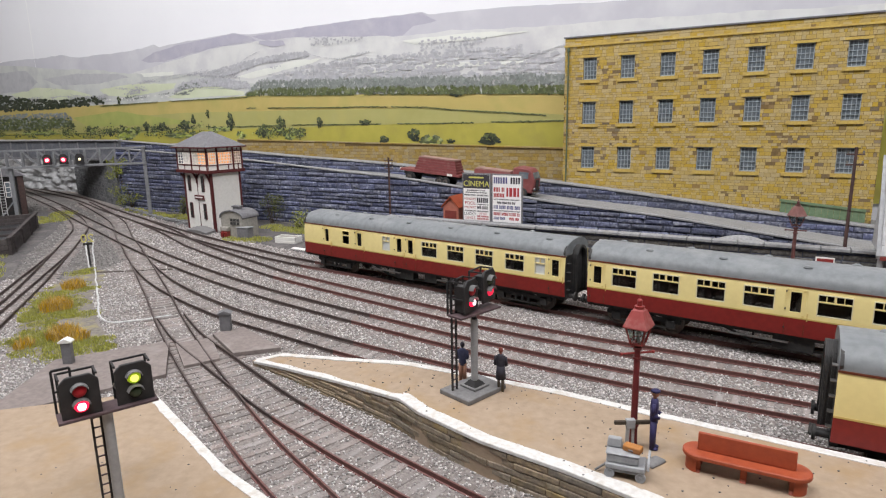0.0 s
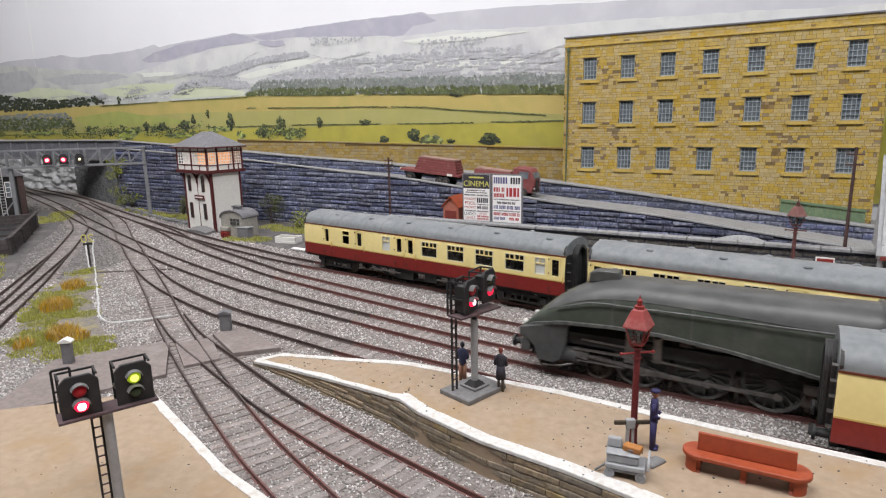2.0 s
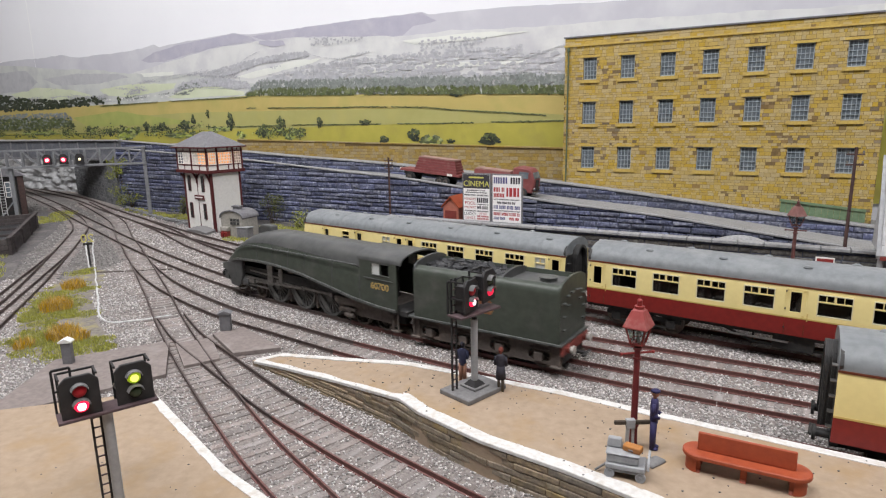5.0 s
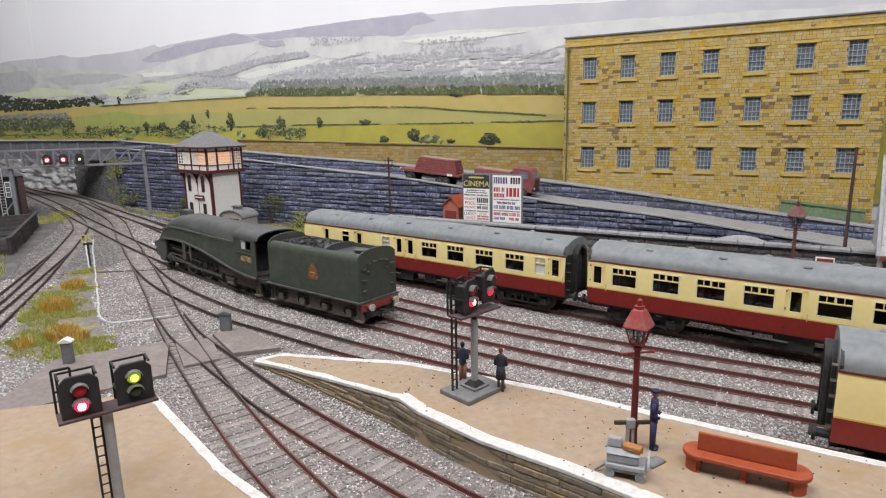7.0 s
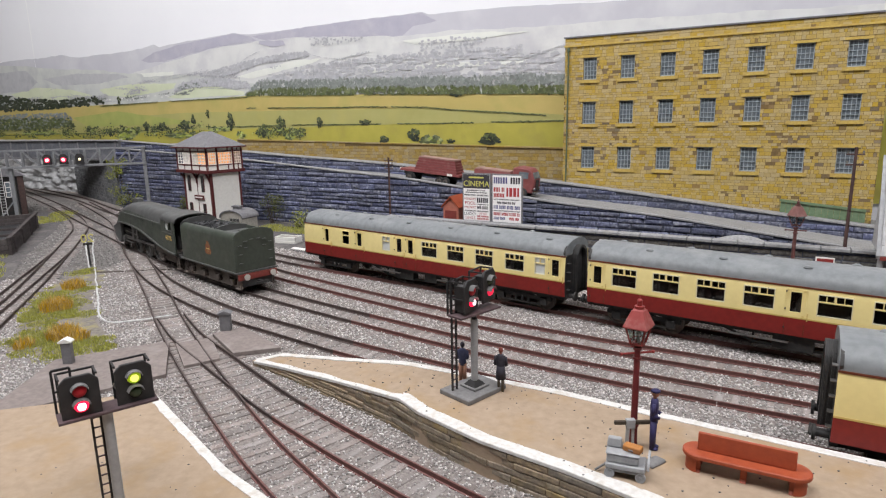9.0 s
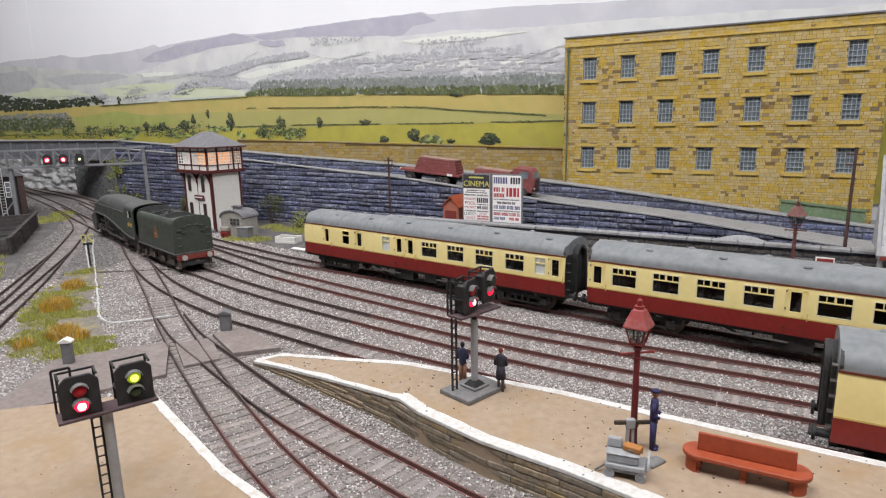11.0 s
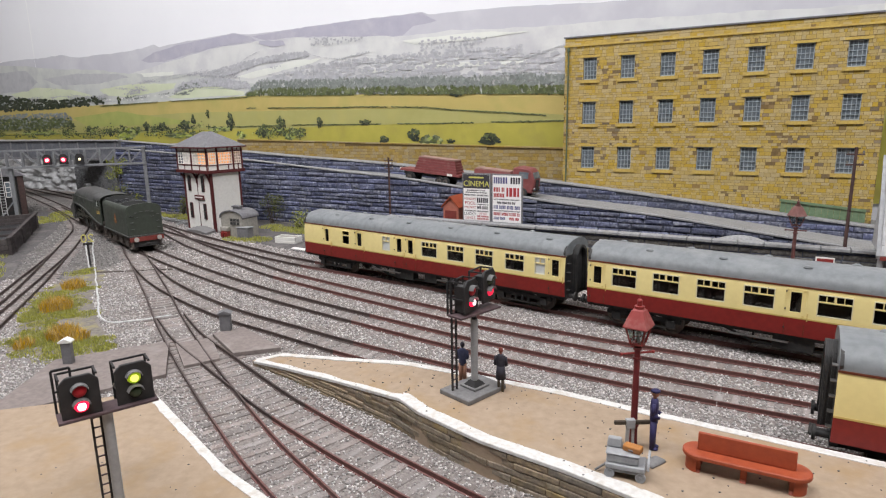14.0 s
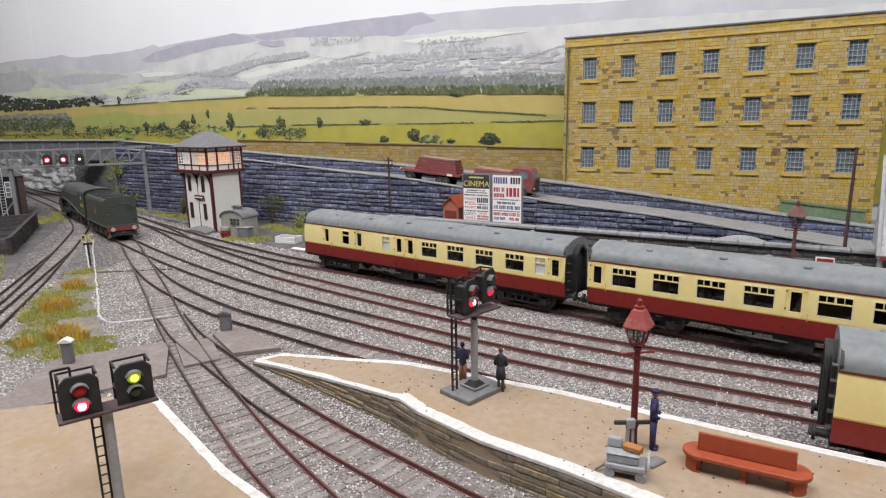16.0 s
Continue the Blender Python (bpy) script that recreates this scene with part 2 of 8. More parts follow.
# ---- mesh helpers ----
class Shape:
    """Collects verts and faces in millimetres."""

    def __init__(self):
        self.v, self.f = [], []

    def add(self, verts, faces):
        o = len(self.v)
        self.v += [tuple(p) for p in verts]
        self.f += [tuple(i + o for i in f) for f in faces]
        return self

    def box(self, x0, x1, y0, y1, z0, z1, m=None):
        p = [Vector(q) for q in product((x0, x1), (y0, y1), (z0, z1))]
        if m is not None:
            p = [m @ q for q in p]
        return self.add(p, [(0, 1, 3, 2), (4, 6, 7, 5), (0, 4, 5, 1), (2, 3, 7, 6), (0, 2, 6, 4), (1, 5, 7, 3)])

    def rod(self, p, q, r, n=10, r2=None):
        p, q = Vector(p), Vector(q)
        r2 = r if r2 is None else r2
        w = (q - p).normalized()
        a = w.orthogonal().normalized()
        b = w.cross(a)
        ring = lambda c, rad: [c + (a * math.cos(2 * math.pi * i / n) + b * math.sin(2 * math.pi * i / n)) * rad for i in range(n)]
        return self.loft([ring(p, r), ring(q, r2)])

    def bar(self, p, q, w, h=None):
        """A square bar between two points."""
        p, q = Vector(p), Vector(q)
        h = h or w
        d = (q - p).normalized()
        a = d.cross(Vector((0, 0, 1)))
        a = (a if a.length > 0.05 else Vector((0, 1, 0))).normalized()
        b = a.cross(d).normalized()
        ring = lambda c: [c + a * i * w / 2 + b * j * h / 2 for i, j in ((-1, -1), (1, -1), (1, 1), (-1, 1))]
        return self.loft([ring(p), ring(q)])

    def loft(self, rings, closed=True, caps=True):
        n = len(rings[0])
        fs = []
        for k in range(len(rings) - 1):
            for i in range(n if closed else n - 1):
                j = (i + 1) % n
                fs.append((k * n + i, k * n + j, (k + 1) * n + j, (k + 1) * n + i))
        if caps and closed:
            fs += [tuple(range(n))[::-1], tuple((len(rings) - 1) * n + i for i in range(n))]
        return self.add([p for r in rings for p in r], fs)

    def prism(self, poly, axis, a, b):
        """A flat outline pushed from a to b along an axis; the outline is in the two other axes, in order."""
        i = "xyz".index(axis)

        def at(p, c):
            q = list(p)
            q.insert(i, c)
            return q
        return self.loft([[at(p, a) for p in poly], [at(p, b) for p in poly]])

    def tube(self, pts, r, n=7):
        """A round bar that bends through points."""
        pts = [Vector(p) for p in pts]
        rings = []
        for i, p in enumerate(pts):
            d = (pts[min(i + 1, len(pts) - 1)] - pts[max(i - 1, 0)]).normalized()
            a = d.cross(Vector((0, 0.0013, 1))).normalized()
            b = a.cross(d)
            rings.append([p + (a * math.cos(2 * math.pi * k / n) + b * math.sin(2 * math.pi * k / n)) * r for k in range(n)])
        return self.loft(rings)

    def sheet(self, us, vs, skip, outer, inner):
        """A plate with openings: a grid of us by vs without the cells that skip() names, between two surfaces."""
        nu, nv = len(us), len(vs)
        keep = {(i, j) for i in range(nu - 1) for j in range(nv - 1) if not skip((us[i] + us[i + 1]) / 2, (vs[j] + vs[j + 1]) / 2)}
        at = lambda i, j, k: k * nu * nv + i * nv + j
        f = []
        for i, j in keep:
            f.append((at(i, j, 0), at(i + 1, j, 0), at(i + 1, j + 1, 0), at(i, j + 1, 0)))
            f.append((at(i, j, 1), at(i, j + 1, 1), at(i + 1, j + 1, 1), at(i + 1, j, 1)))
            for (di, dj), (a, b) in (((-1, 0), ((0, 0), (0, 1))), ((1, 0), ((1, 1), (1, 0))), ((0, -1), ((1, 0), (0, 0))), ((0, 1), ((0, 1), (1, 1)))):
                if (i + di, j + dj) not in keep:
                    p, q = (i + a[0], j + a[1]), (i + b[0], j + b[1])
                    f.append((at(*p, 0), at(*q, 0), at(*q, 1), at(*p, 1)))
        return self.add([outer(u, v) for u in us for v in vs] + [inner(u, v) for u in us for v in vs], f)

    def ball(self, c, r, sx=1, sy=1, sz=1, n=10, m=6):
        rings = []
        for k in range(1, m):
            t = math.pi * k / m
            rings.append([(c[0] + r * sx * math.sin(t) * math.cos(2 * math.pi * i / n), c[1] + r * sy * math.sin(t) * math.sin(2 * math.pi * i / n),
                           c[2] + r * sz * math.cos(t)) for i in range(n)])
        return self.loft(rings)

    def wheel(self, c, r, w, n=24, rim=0.16, spokes=0, r_hub=0.22):
        """A wheel in the xz plane with a rim, a hub and spokes or a disc."""
        x, y, z = c
        ring = lambda rad, yy: [(x + rad * math.cos(2 * math.pi * i / n), yy, z + rad * math.sin(2 * math.pi * i / n)) for i in range(n)]
        ri = r * (1 - rim)
        self.loft([ring(r, y - w / 2), ring(r, y + w / 2), ring(ri, y + w / 2), ring(ri, y - w / 2), ring(r, y - w / 2)], caps=False)
        self.rod((x, y - w * 0.6, z), (x, y + w * 0.6, z), r * r_hub, 12)
        if spokes:
            for i in range(spokes):
                t = 2 * math.pi * i / spokes
                self.bar((x + r * 0.15 * math.cos(t), y, z + r * 0.15 * math.sin(t)), (x + ri * 1.02 * math.cos(t), y, z + ri * 1.02 * math.sin(t)), w * 0.4, r * 0.075)
        else:
            self.loft([ring(ri * 1.01, y - w * 0.15), ring(ri * 1.01, y + w * 0.15)])
        return self


def mesh_of(name, shape, material, smooth=35, k=K):
    me = bpy.data.meshes.new(name)
    me.from_pydata([(a * k, b * k, c * k) for a, b, c in shape.v], [], shape.f)
    bm = bmesh.new()
    bm.from_mesh(me)
    if len(bm.faces) < 30000:
        bmesh.ops.recalc_face_normals(bm, faces=bm.faces)
    bm.to_mesh(me)
    bm.free()
    me.materials.append(material)
    if smooth:
        me.shade_smooth()
        me.set_sharp_from_angle(angle=radians(smooth))
    return me


def part(name, shape, material, parent=None, label="", bevel=0.0, at=None, smooth=35, kind=""):
    me = shape if isinstance(shape, bpy.types.Mesh) else mesh_of(name, shape, material, smooth)
    ob = new(name, me)
    ob.parent = parent
    if at is not None:
        ob.matrix_basis = at
    if bevel:
        b = ob.modifiers.new("worn_edge", "BEVEL")
        b.width, b.segments, b.limit_method, b.angle_limit = bevel * K, 2, "ANGLE", radians(40)
    return tagged(ob, label, kind=kind)


def mm(x, y, z, rz=0.0, rx=0.0, ry=0.0):
    return pose(x * K, y * K, z * K, rx, ry, rz)


def thing(name, label, category, m, group="", kind=""):
    ob = new(name)
    ob.empty_display_size = 0.01
    ob.matrix_basis = m
    return tagged(ob, label, category, group, kind)


def curve(points, n=16):
    """A smooth line through control points, evenly stepped."""
    p = [np.array(q, float) for q in points]
    p = [2 * p[0] - p[1]] + p + [2 * p[-1] - p[-2]]
    o = []
    for i in range(1, len(p) - 2):
        a, b, d, e = p[i - 1:i + 3]
        for k in range(n):
            t = k / n
            o.append(0.5 * (2 * b + (d - a) * t + (2 * a - 5 * b + 4 * d - e) * t * t + (3 * b - a - 3 * d + e) * t ** 3))
    o.append(p[-2])
    return np.array(o)


def run(line):
    return np.r_[0, np.cumsum(np.linalg.norm(np.diff(line, axis=0), axis=1))]


def along(line, lengths, s):
    """The point and the direction at the length s of a line."""
    x, y = (float(np.interp(s, lengths, line[:, i])) for i in (0, 1))
    a, b = [np.array([np.interp(s + d, lengths, line[:, i]) for i in (0, 1)]) for d in (-2, 2)]
    d = (b - a) / max(1e-9, np.linalg.norm(b - a))
    return np.array([x, y]), d


def inside(x, y, poly):
    hit = np.zeros(np.shape(x), bool)
    for (x0, y0), (x1, y1) in zip(poly, [*poly[1:], poly[0]]):
        if y0 != y1:
            hit ^= ((y0 > y) != (y1 > y)) & (x < (x1 - x0) * (y - y0) / (y1 - y0) + x0)
    return hit


def words(name, text, size, material, parent, m, label="", deep=0.12):
    c = bpy.data.curves.new(name, "FONT")
    c.body, c.size, c.extrude, c.align_x, c.align_y = text, size * K, deep * K, "CENTER", "CENTER"
    tmp = bpy.data.objects.new(name, c)
    scene.collection.objects.link(tmp)
    bpy.context.view_layer.update()
    me = bpy.data.meshes.new_from_object(tmp.evaluated_get(bpy.context.evaluated_depsgraph_get()))
    bpy.data.objects.remove(tmp)
    me.materials.clear()
    me.materials.append(material)
    ob = new(name, me)
    ob.parent = parent
    ob.matrix_basis = m
    return tagged(ob, label)


# The retaining wall's own axes: along it, back from it, up. It runs 30 degrees clockwise from x.
WALL_O, WALL_U, WALL_N = np.array([-249.0, 851.0]), np.array([0.866, -0.5]), np.array([0.5, 0.866])


def wall_pose(s, off, z=0.0, turn=0.0):
    p = WALL_O + WALL_U * s + WALL_N * off
    return mm(p[0], p[1], z, -30 + turn)
# ---- room round the layout ----
def room():
    part("floor", Shape().box(-3200, 3200, -2600, 3200, -1120, -1100), CARPET, kind="structure")
    part("ceiling", Shape().box(-3200, 3200, -2600, 3200, 1300, 1320), ROOM_PAINT, kind="structure")
    part("wall_south", Shape().box(-3200, 3200, -2620, -2600, -1100, 1300), ROOM_PAINT, kind="structure")
    part("wall_north", Shape().box(-3200, 3200, 3200, 3220, -1100, 1300), ROOM_PAINT, kind="structure")
    part("wall_west", Shape().box(-3220, -3200, -2600, 3200, -1100, 1300), ROOM_PAINT, kind="structure")
    part("wall_east", Shape().box(3200, 3220, -2600, 3200, -1100, 1300), ROOM_PAINT, kind="structure")


room()

# ---- baseboard, tracks ----
TRACKS = {
    "far_siding": [(420, 160), (300, 250), (207, 321), (148, 362), (11, 466), (-124, 563), (-200, 628), (-304, 728), (-400, 828), (-540, 980), (-690, 1150), (-920, 1365)],
    "middle_road": [(420, 140), (300, 216), (185, 286), (89, 343), (5, 401), (-130, 513), (-180, 563), (-276, 668), (-345, 758), (-430, 860)],
    "through_road": [(330, 160), (245, 207), (165, 252), (78, 303), (4, 352.5), (-113, 443), (-187, 508), (-273, 594), (-370, 701), (-471, 818), (-559, 920), (-650, 1028), (-786, 1180), (-960, 1370)],
    "platform_road": [(330, 112), (230, 166), (143, 216), (98, 241), (27, 286), (-1, 306), (-57, 343), (-104, 378), (-157, 419), (-222, 484), (-275, 552), (-335, 645)],
    "crossover": [(-193, 408), (-224, 462), (-283, 561), (-340, 655), (-386, 728), (-416, 780), (-466, 862), (-560, 985), (-640, 1085)],
    "left_bay": [(40, 90), (-10, 145), (-55, 201), (-77, 229), (-98, 259), (-115, 284), (-140, 322), (-165, 362), (-193, 408)],
    "right_bay": [(95, 110), (20, 175), (-27, 217.5), (-53, 242.5), (-87, 278), (-128, 326), (-163, 368), (-193, 412)],
    "yard_track": [(-230, 180), (-270, 285), (-311, 394), (-361, 525), (-446, 725), (-490, 815), (-560, 915), (-650, 1020)],
    "yard_spur": [(-300, 330), (-349, 470), (-372, 535), (-410, 640), (-446, 725)],
}
LINES = {k: curve(v) for k, v in TRACKS.items()}
SLEEPER_MESH = mesh_of("sleeper", Shape().loft([[(-1.8, y, -4.4), (1.8, y, -4.4), (1.7, y, -2.5), (1.3, y, -2.27), (-1.3, y, -2.27), (-1.7, y, -2.5)] for y in (-15.5, 15.5)]), SLEEPER, 0)


def build_track(key, label, first=0.0, drop=0.0, sunk=0.0):
    line = LINES[key]
    s = run(line)
    ob = thing("railway_track", label, "railway track", Matrix(), "tracks of the station throat", "structure")
    prof = [(-0.7, -2.6), (0.7, -2.6), (0.7, -2.3), (0.22, -2.1), (0.22, -0.9), (0.36, -0.7), (0.36, 0.0), (-0.36, 0.0), (-0.36, -0.7), (-0.22, -0.9), (-0.22, -2.1), (-0.7, -2.3)]
    for side in (-1, 1):
        start = 0.0
        while start < s[-1] - 12:
            end = min(start + 228, s[-1])
            rings = []
            for t in np.linspace(start, end - 0.25, max(2, int((end - start) / 6))):
                p, d = along(line, s, t)
                nrm = np.array([-d[1], d[0]]) * side
                rings.append([(p[0] + nrm[0] * (8.67 + a), p[1] + nrm[1] * (8.67 + a), b - drop) for a, b in prof])
            mid = along(line, s, (start + end) / 2)[0]
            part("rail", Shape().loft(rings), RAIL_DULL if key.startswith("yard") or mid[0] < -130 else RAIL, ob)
            start = end
    rng = random.Random(key)
    t = first
    while t < s[-1]:
        p, d = along(line, s, t)
        part("sleeper", SLEEPER_MESH, SLEEPER, ob, at=mm(p[0], p[1], rng.uniform(-0.25, 0.1) - drop - sunk, math.degrees(math.atan2(d[1], d[0])) + rng.uniform(-1.2, 1.2)))
        t += 7.4 + rng.uniform(-0.3, 0.3)
    return ob


def ground():
    part("ground", Shape().box(-1700, 1300, -200, 2100, -40, -3.0), BALLAST, kind="structure", label="grey ballasted baseboard of the model railway")
    part("baseboard_frame", Shape().box(-1690, 1290, -190, 2090, -140, -40.2), PLYWOOD, kind="structure")
    # trestles carry the board
    for x in (-1500, -300, 1000):
        for y in (-100, 1800):
            part("trestle_leg", Shape().box(x - 25, x + 25, y - 25, y + 25, -1100, -140.2), PLYWOOD, kind="structure")


PLAT_NEAR = [(-108.7, 324), (-87.5, 307.5), (-52, 277), (-19, 247), (-12, 236), (13, 211), (41, 190), (61, 173), (90, 148), (130, 112), (170, 78)]
PLAT_FAR = [(-108.7, 324.5), (-92.6, 328), (-44.6, 301.4), (3, 277), (51, 252), (84, 231), (119, 210), (152, 190), (190, 167), (250, 130), (310, 92)]
LEFT_PLAT = [(-134, 259), (-104, 224), (-78, 194), (-59, 177), (-35, 151), (-5, 115), (10, 60), (-320, 60), (-330, 205), (-260, 226)]


def plat_z(x):
    return 12.0 if x > -20 else 12.0 - 12.0 * (-20 - x) / 89.0


def offset_line(line, d):
    o = []
    for i, p in enumerate(line):
        a, b = line[max(0, i - 1)], line[min(len(line) - 1, i + 1)]
        t = (b - a) / max(1e-6, np.linalg.norm(b - a))
        o.append(p + np.array([-t[1], t[0]]) * d)
    return np.array(o)


def resample(line, step):
    s = run(line)
    return np.array([along(line, s, t)[0] for t in np.arange(0, s[-1] + 0.01, step)])


def island_platform():
    near, far = np.array(PLAT_NEAR, float), np.array(PLAT_FAR, float)
    n = 90
    sn, sf = run(near), run(far)
    pn = np.array([[np.interp(t * sn[-1], sn, near[:, i]) for i in (0, 1)] for t in np.linspace(0, 1, n)])
    pf = np.array([[np.interp(t * sf[-1], sf, far[:, i]) for i in (0, 1)] for t in np.linspace(0, 1, n)])
    ob = thing("platform", "sand-coloured station platform with white painted edges and stone sides", "platform", Matrix(), kind="structure")
    top = Shape()
    rows = []
    for a, b in zip(pn, pf):
        rows.append([(*(a * (1 - t) + b * t), plat_z((a * (1 - t) + b * t)[0]) + 0.12 * noise.noise(Vector((*(a * (1 - t) + b * t), 0)) * 0.06)) for t in np.linspace(0, 1, 12)])
    m = 12
    top.add([p for r in rows for p in r] + [(*r[0][:2], -3.8) for r in rows] + [(*r[-1][:2], -3.8) for r in rows],
            [(i * m + j, i * m + j + 1, (i + 1) * m + j + 1, (i + 1) * m + j) for i in range(n - 1) for j in range(m - 1)]
            + [(i * m, (i + 1) * m, n * m + i + 1, n * m + i) for i in range(n - 1)]
            + [(i * m + m - 1, n * m + n + i, n * m + n + i + 1, (i + 1) * m + m - 1) for i in range(n - 1)]
            + [tuple((n - 1) * m + j for j in range(m)) + (n * m + 2 * n - 1, n * m + n - 1)])
    part("surface", top, PLATFORM, ob, "worn sandy platform surface")
    # white edge slabs, each a little uneven
    rng = random.Random(5)
    for line, width, sgn in ((near, 5.0, 1), (far, 3.6, -1)):
        s = run(line)
        t = 2.0
        while t < s[-1] - 3:
            ln = min(15.0, s[-1] - t - 1)
            ring = []
            for u in (t, t + ln * 0.33, t + ln * 0.66, t + ln - 0.01):
                p, d = along(line, s, u)
                nn = np.array([-d[1], d[0]]) * sgn
                w = width + rng.uniform(-0.35, 0.35)
                a, b = p - nn * 0.7, p + nn * w
                z = plat_z(p[0]) + 0.22
                ring.append([(a[0], a[1], z - 1.5), (a[0], a[1], z - 0.25), (*(a + nn * 0.3), z), (b[0], b[1], z), (b[0], b[1], z - 1.5)])
            part("edge_slab", Shape().loft(ring), WHITE_EDGE, ob, smooth=30)
            t += ln
    # stone courses of the side
    s = run(near)
    for row in range(5):
        t = rng.uniform(0, 8)
        while t < s[-1] - 12:
            ln = rng.uniform(14, 34)
            p, d = along(near, s, t)
            q, _ = along(near, s, min(t + ln - 0.5, s[-1]))
            top_z = plat_z(p[0]) - 1.4
            h = (top_z + 3.6) / 5
            z0 = -3.6 + row * h
            nn = np.array([-d[1], d[0]])
            dep = rng.uniform(0.35, 0.7)
            ch = 0.25
            sh = Shape().loft([[(*(e - nn * 0), z0), (*(e - nn * (dep - ch)), z0 + 0.1), (*(e - nn * dep), z0 + ch + 0.1), (*(e - nn * dep), z0 + h - ch - 0.3), (*(e - nn * (dep - ch)), z0 + h - 0.3), (*(e + nn * 0.3), z0 + h - 0.3)] for e in (p, q)])
            part("stone", sh, PLAT_STONE, ob, smooth=30)
            t += ln
    return ob


def near_platform():
    ob = thing("platform", "sand-coloured end of a platform with a white painted edge", "platform", Matrix(), kind="structure")
    sh = Shape()
    n = len(LEFT_PLAT)
    sh.add([(*p, 12.0) for p in LEFT_PLAT] + [(*p, -3.8) for p in LEFT_PLAT], [tuple(range(n))] + [(i, i + n, (i + 1) % n + n, (i + 1) % n) for i in range(n)])
    part("surface", sh, PLATFORM, ob, "worn sandy platform surface", smooth=0)
    line = np.array(LEFT_PLAT[:7], float)
    s = run(line)
    rng = random.Random(8)
    t = 0.0
    while t < s[-1] - 3:
        ln = 14.0
        ring = []
        for u in (t, t + 4.6, t + 9.3, min(t + 13.99, s[-1])):
            p, d = along(line, s, u)
            nn = np.array([d[1], -d[0]])
            w = 3.1 + rng.uniform(-0.35, 0.35)
            a, b = p - nn * 0.7, p + nn * w
            ring.append([(*a, 10.8), (*a, 12.0), (*(a + nn * 0.3), 12.25), (*b, 12.25), (*b, 10.8)])
        part("edge_slab", Shape().loft(ring), WHITE_EDGE, ob, smooth=30)
        t += ln


def crossing_boards():
    """The boarded foot crossing between the platform ends, ramped up at both sides."""
    ob = thing("foot_crossing", "worn brown boarded crossing laid between the rails", "crossing", Matrix(), kind="structure")
    for q, z in (([(-218, 258), (-151, 309), (-171, 359), (-187, 353), (-226, 333)], -0.6), ([(-146, 320), (-129.5, 330.5), (-147, 366), (-166, 356)], -0.7),
                 ([(-124, 337), (-98, 345), (-119, 369), (-133, 384), (-149, 372)], -0.3)):
        n = len(q)
        part("board", Shape().loft([[(*p, -3.0) for p in q], [(*p, z) for p in q]]), BOARD, ob, bevel=0.3)


ground()


# ---- retaining walls, road, mill yard ----
def wall_top(s):
    """Top of the lower wall under its coping."""
    return float(np.interp(s, (-330, -248, -13, 40, 136, 223, 286, 436, 494, 548, 621, 760), (94.6, 90.6, 79.6, 75.6, 68.6, 63.6, 57.6, 41.8, 38.1, 33.4, 24.6, 9)))


def road_z(s):
    """Height of the ramp road, a little below the wall's coping."""
    return float(np.interp(s, (-330, 100, 200, 417, 481, 539, 619, 760), (88, 66, 61.5, 42, 38, 33.6, 24.6, 9.2)))


def upper_top(s):
    """Top of the upper wall under its coping."""
    return float(np.interp(s, (-440, -330, -73, -15, 91, 185, 416, 480, 538, 618, 760), (105, 100.5, 86.5, 83, 78.5, 73.5, 56.5, 50.5, 44.2, 35.5, 22)))


def stone_wall(ob, s0, s1, off, top, bottom, course, near_s, stone_mat, rest_mat, joint_mat, seed, proud=(0.5, 2.2), count=290):
    """A backing wall with rows of rough stones set before it. Stones past near_s..near_s+count are one joined part."""
    rng = random.Random(seed)
    back = Shape()
    for a in np.arange(s0, s1, 20.0):
        b = min(a + 20, s1)
        back.loft([[(a, 0, bottom(a)), (a, 14, bottom(a)), (a, 14, top(a)), (a, 0, top(a))], [(b, 0, bottom(b)), (b, 14, bottom(b)), (b, 14, top(b)), (b, 0, top(b))]])
    part("backing", back, joint_mat, ob, smooth=0)
    rest = Shape()
    made = 0
    high = max(top(s0), top(s1))
    low = min(bottom(s0), bottom(s1))
    z = low
    while z < high - 1:
        h = course * rng.uniform(0.7, 1.2)
        s = s0 + rng.uniform(-10, 0)
        while s < s1:
            ln = course * rng.uniform(1.8, 5.0)
            a, b = max(s, s0) + 0.2, min(s + ln, s1) - 0.2
            m = (a + b) / 2
            if b - a > 2 and z + h * 0.5 < top(m) - 0.5 and z + h * 0.5 > bottom(m):
                z1 = [min(z + h - 0.4, top(e) - 0.5) for e in (a, b)]
                z0 = [max(z, bottom(e)) for e in (a, b)]
                d = rng.uniform(*proud)
                e = min(1.5, h * 0.2) * rng.uniform(0.5, 1.3)
                j = lambda k: rng.uniform(-k, k)
                sh = Shape()
                v = [(a, 0.1, z0[0]), (b, 0.1, z0[1]), (b, 0.1, z1[1]), (a, 0.1, z1[0]),
                     (a + e, -d + j(0.4), z0[0] + e), (b - e, -d + j(0.4), z0[1] + e), (b - e, -d + j(0.4), z1[1] - e), (a + e, -d + j(0.4), z1[0] - e),
                     (m + j(ln * 0.2), -d - rng.uniform(0.1, 0.8), z + h * 0.5)]
                f = [(0, 1, 5, 4), (1, 2, 6, 5), (2, 3, 7, 6), (3, 0, 4, 7), (4, 5, 8), (5, 6, 8), (6, 7, 8), (7, 4, 8)]
                if near_s <= m and made < count:
                    sh.add(v, f)
                    part("stone", sh, stone_mat, ob, smooth=0)
                    made += 1
                else:
                    rest.add(v, f)
            s += ln
        z += h
    if rest.v:
        part("rubble_stonework", rest, rest_mat, ob, kind="stuff", smooth=0)


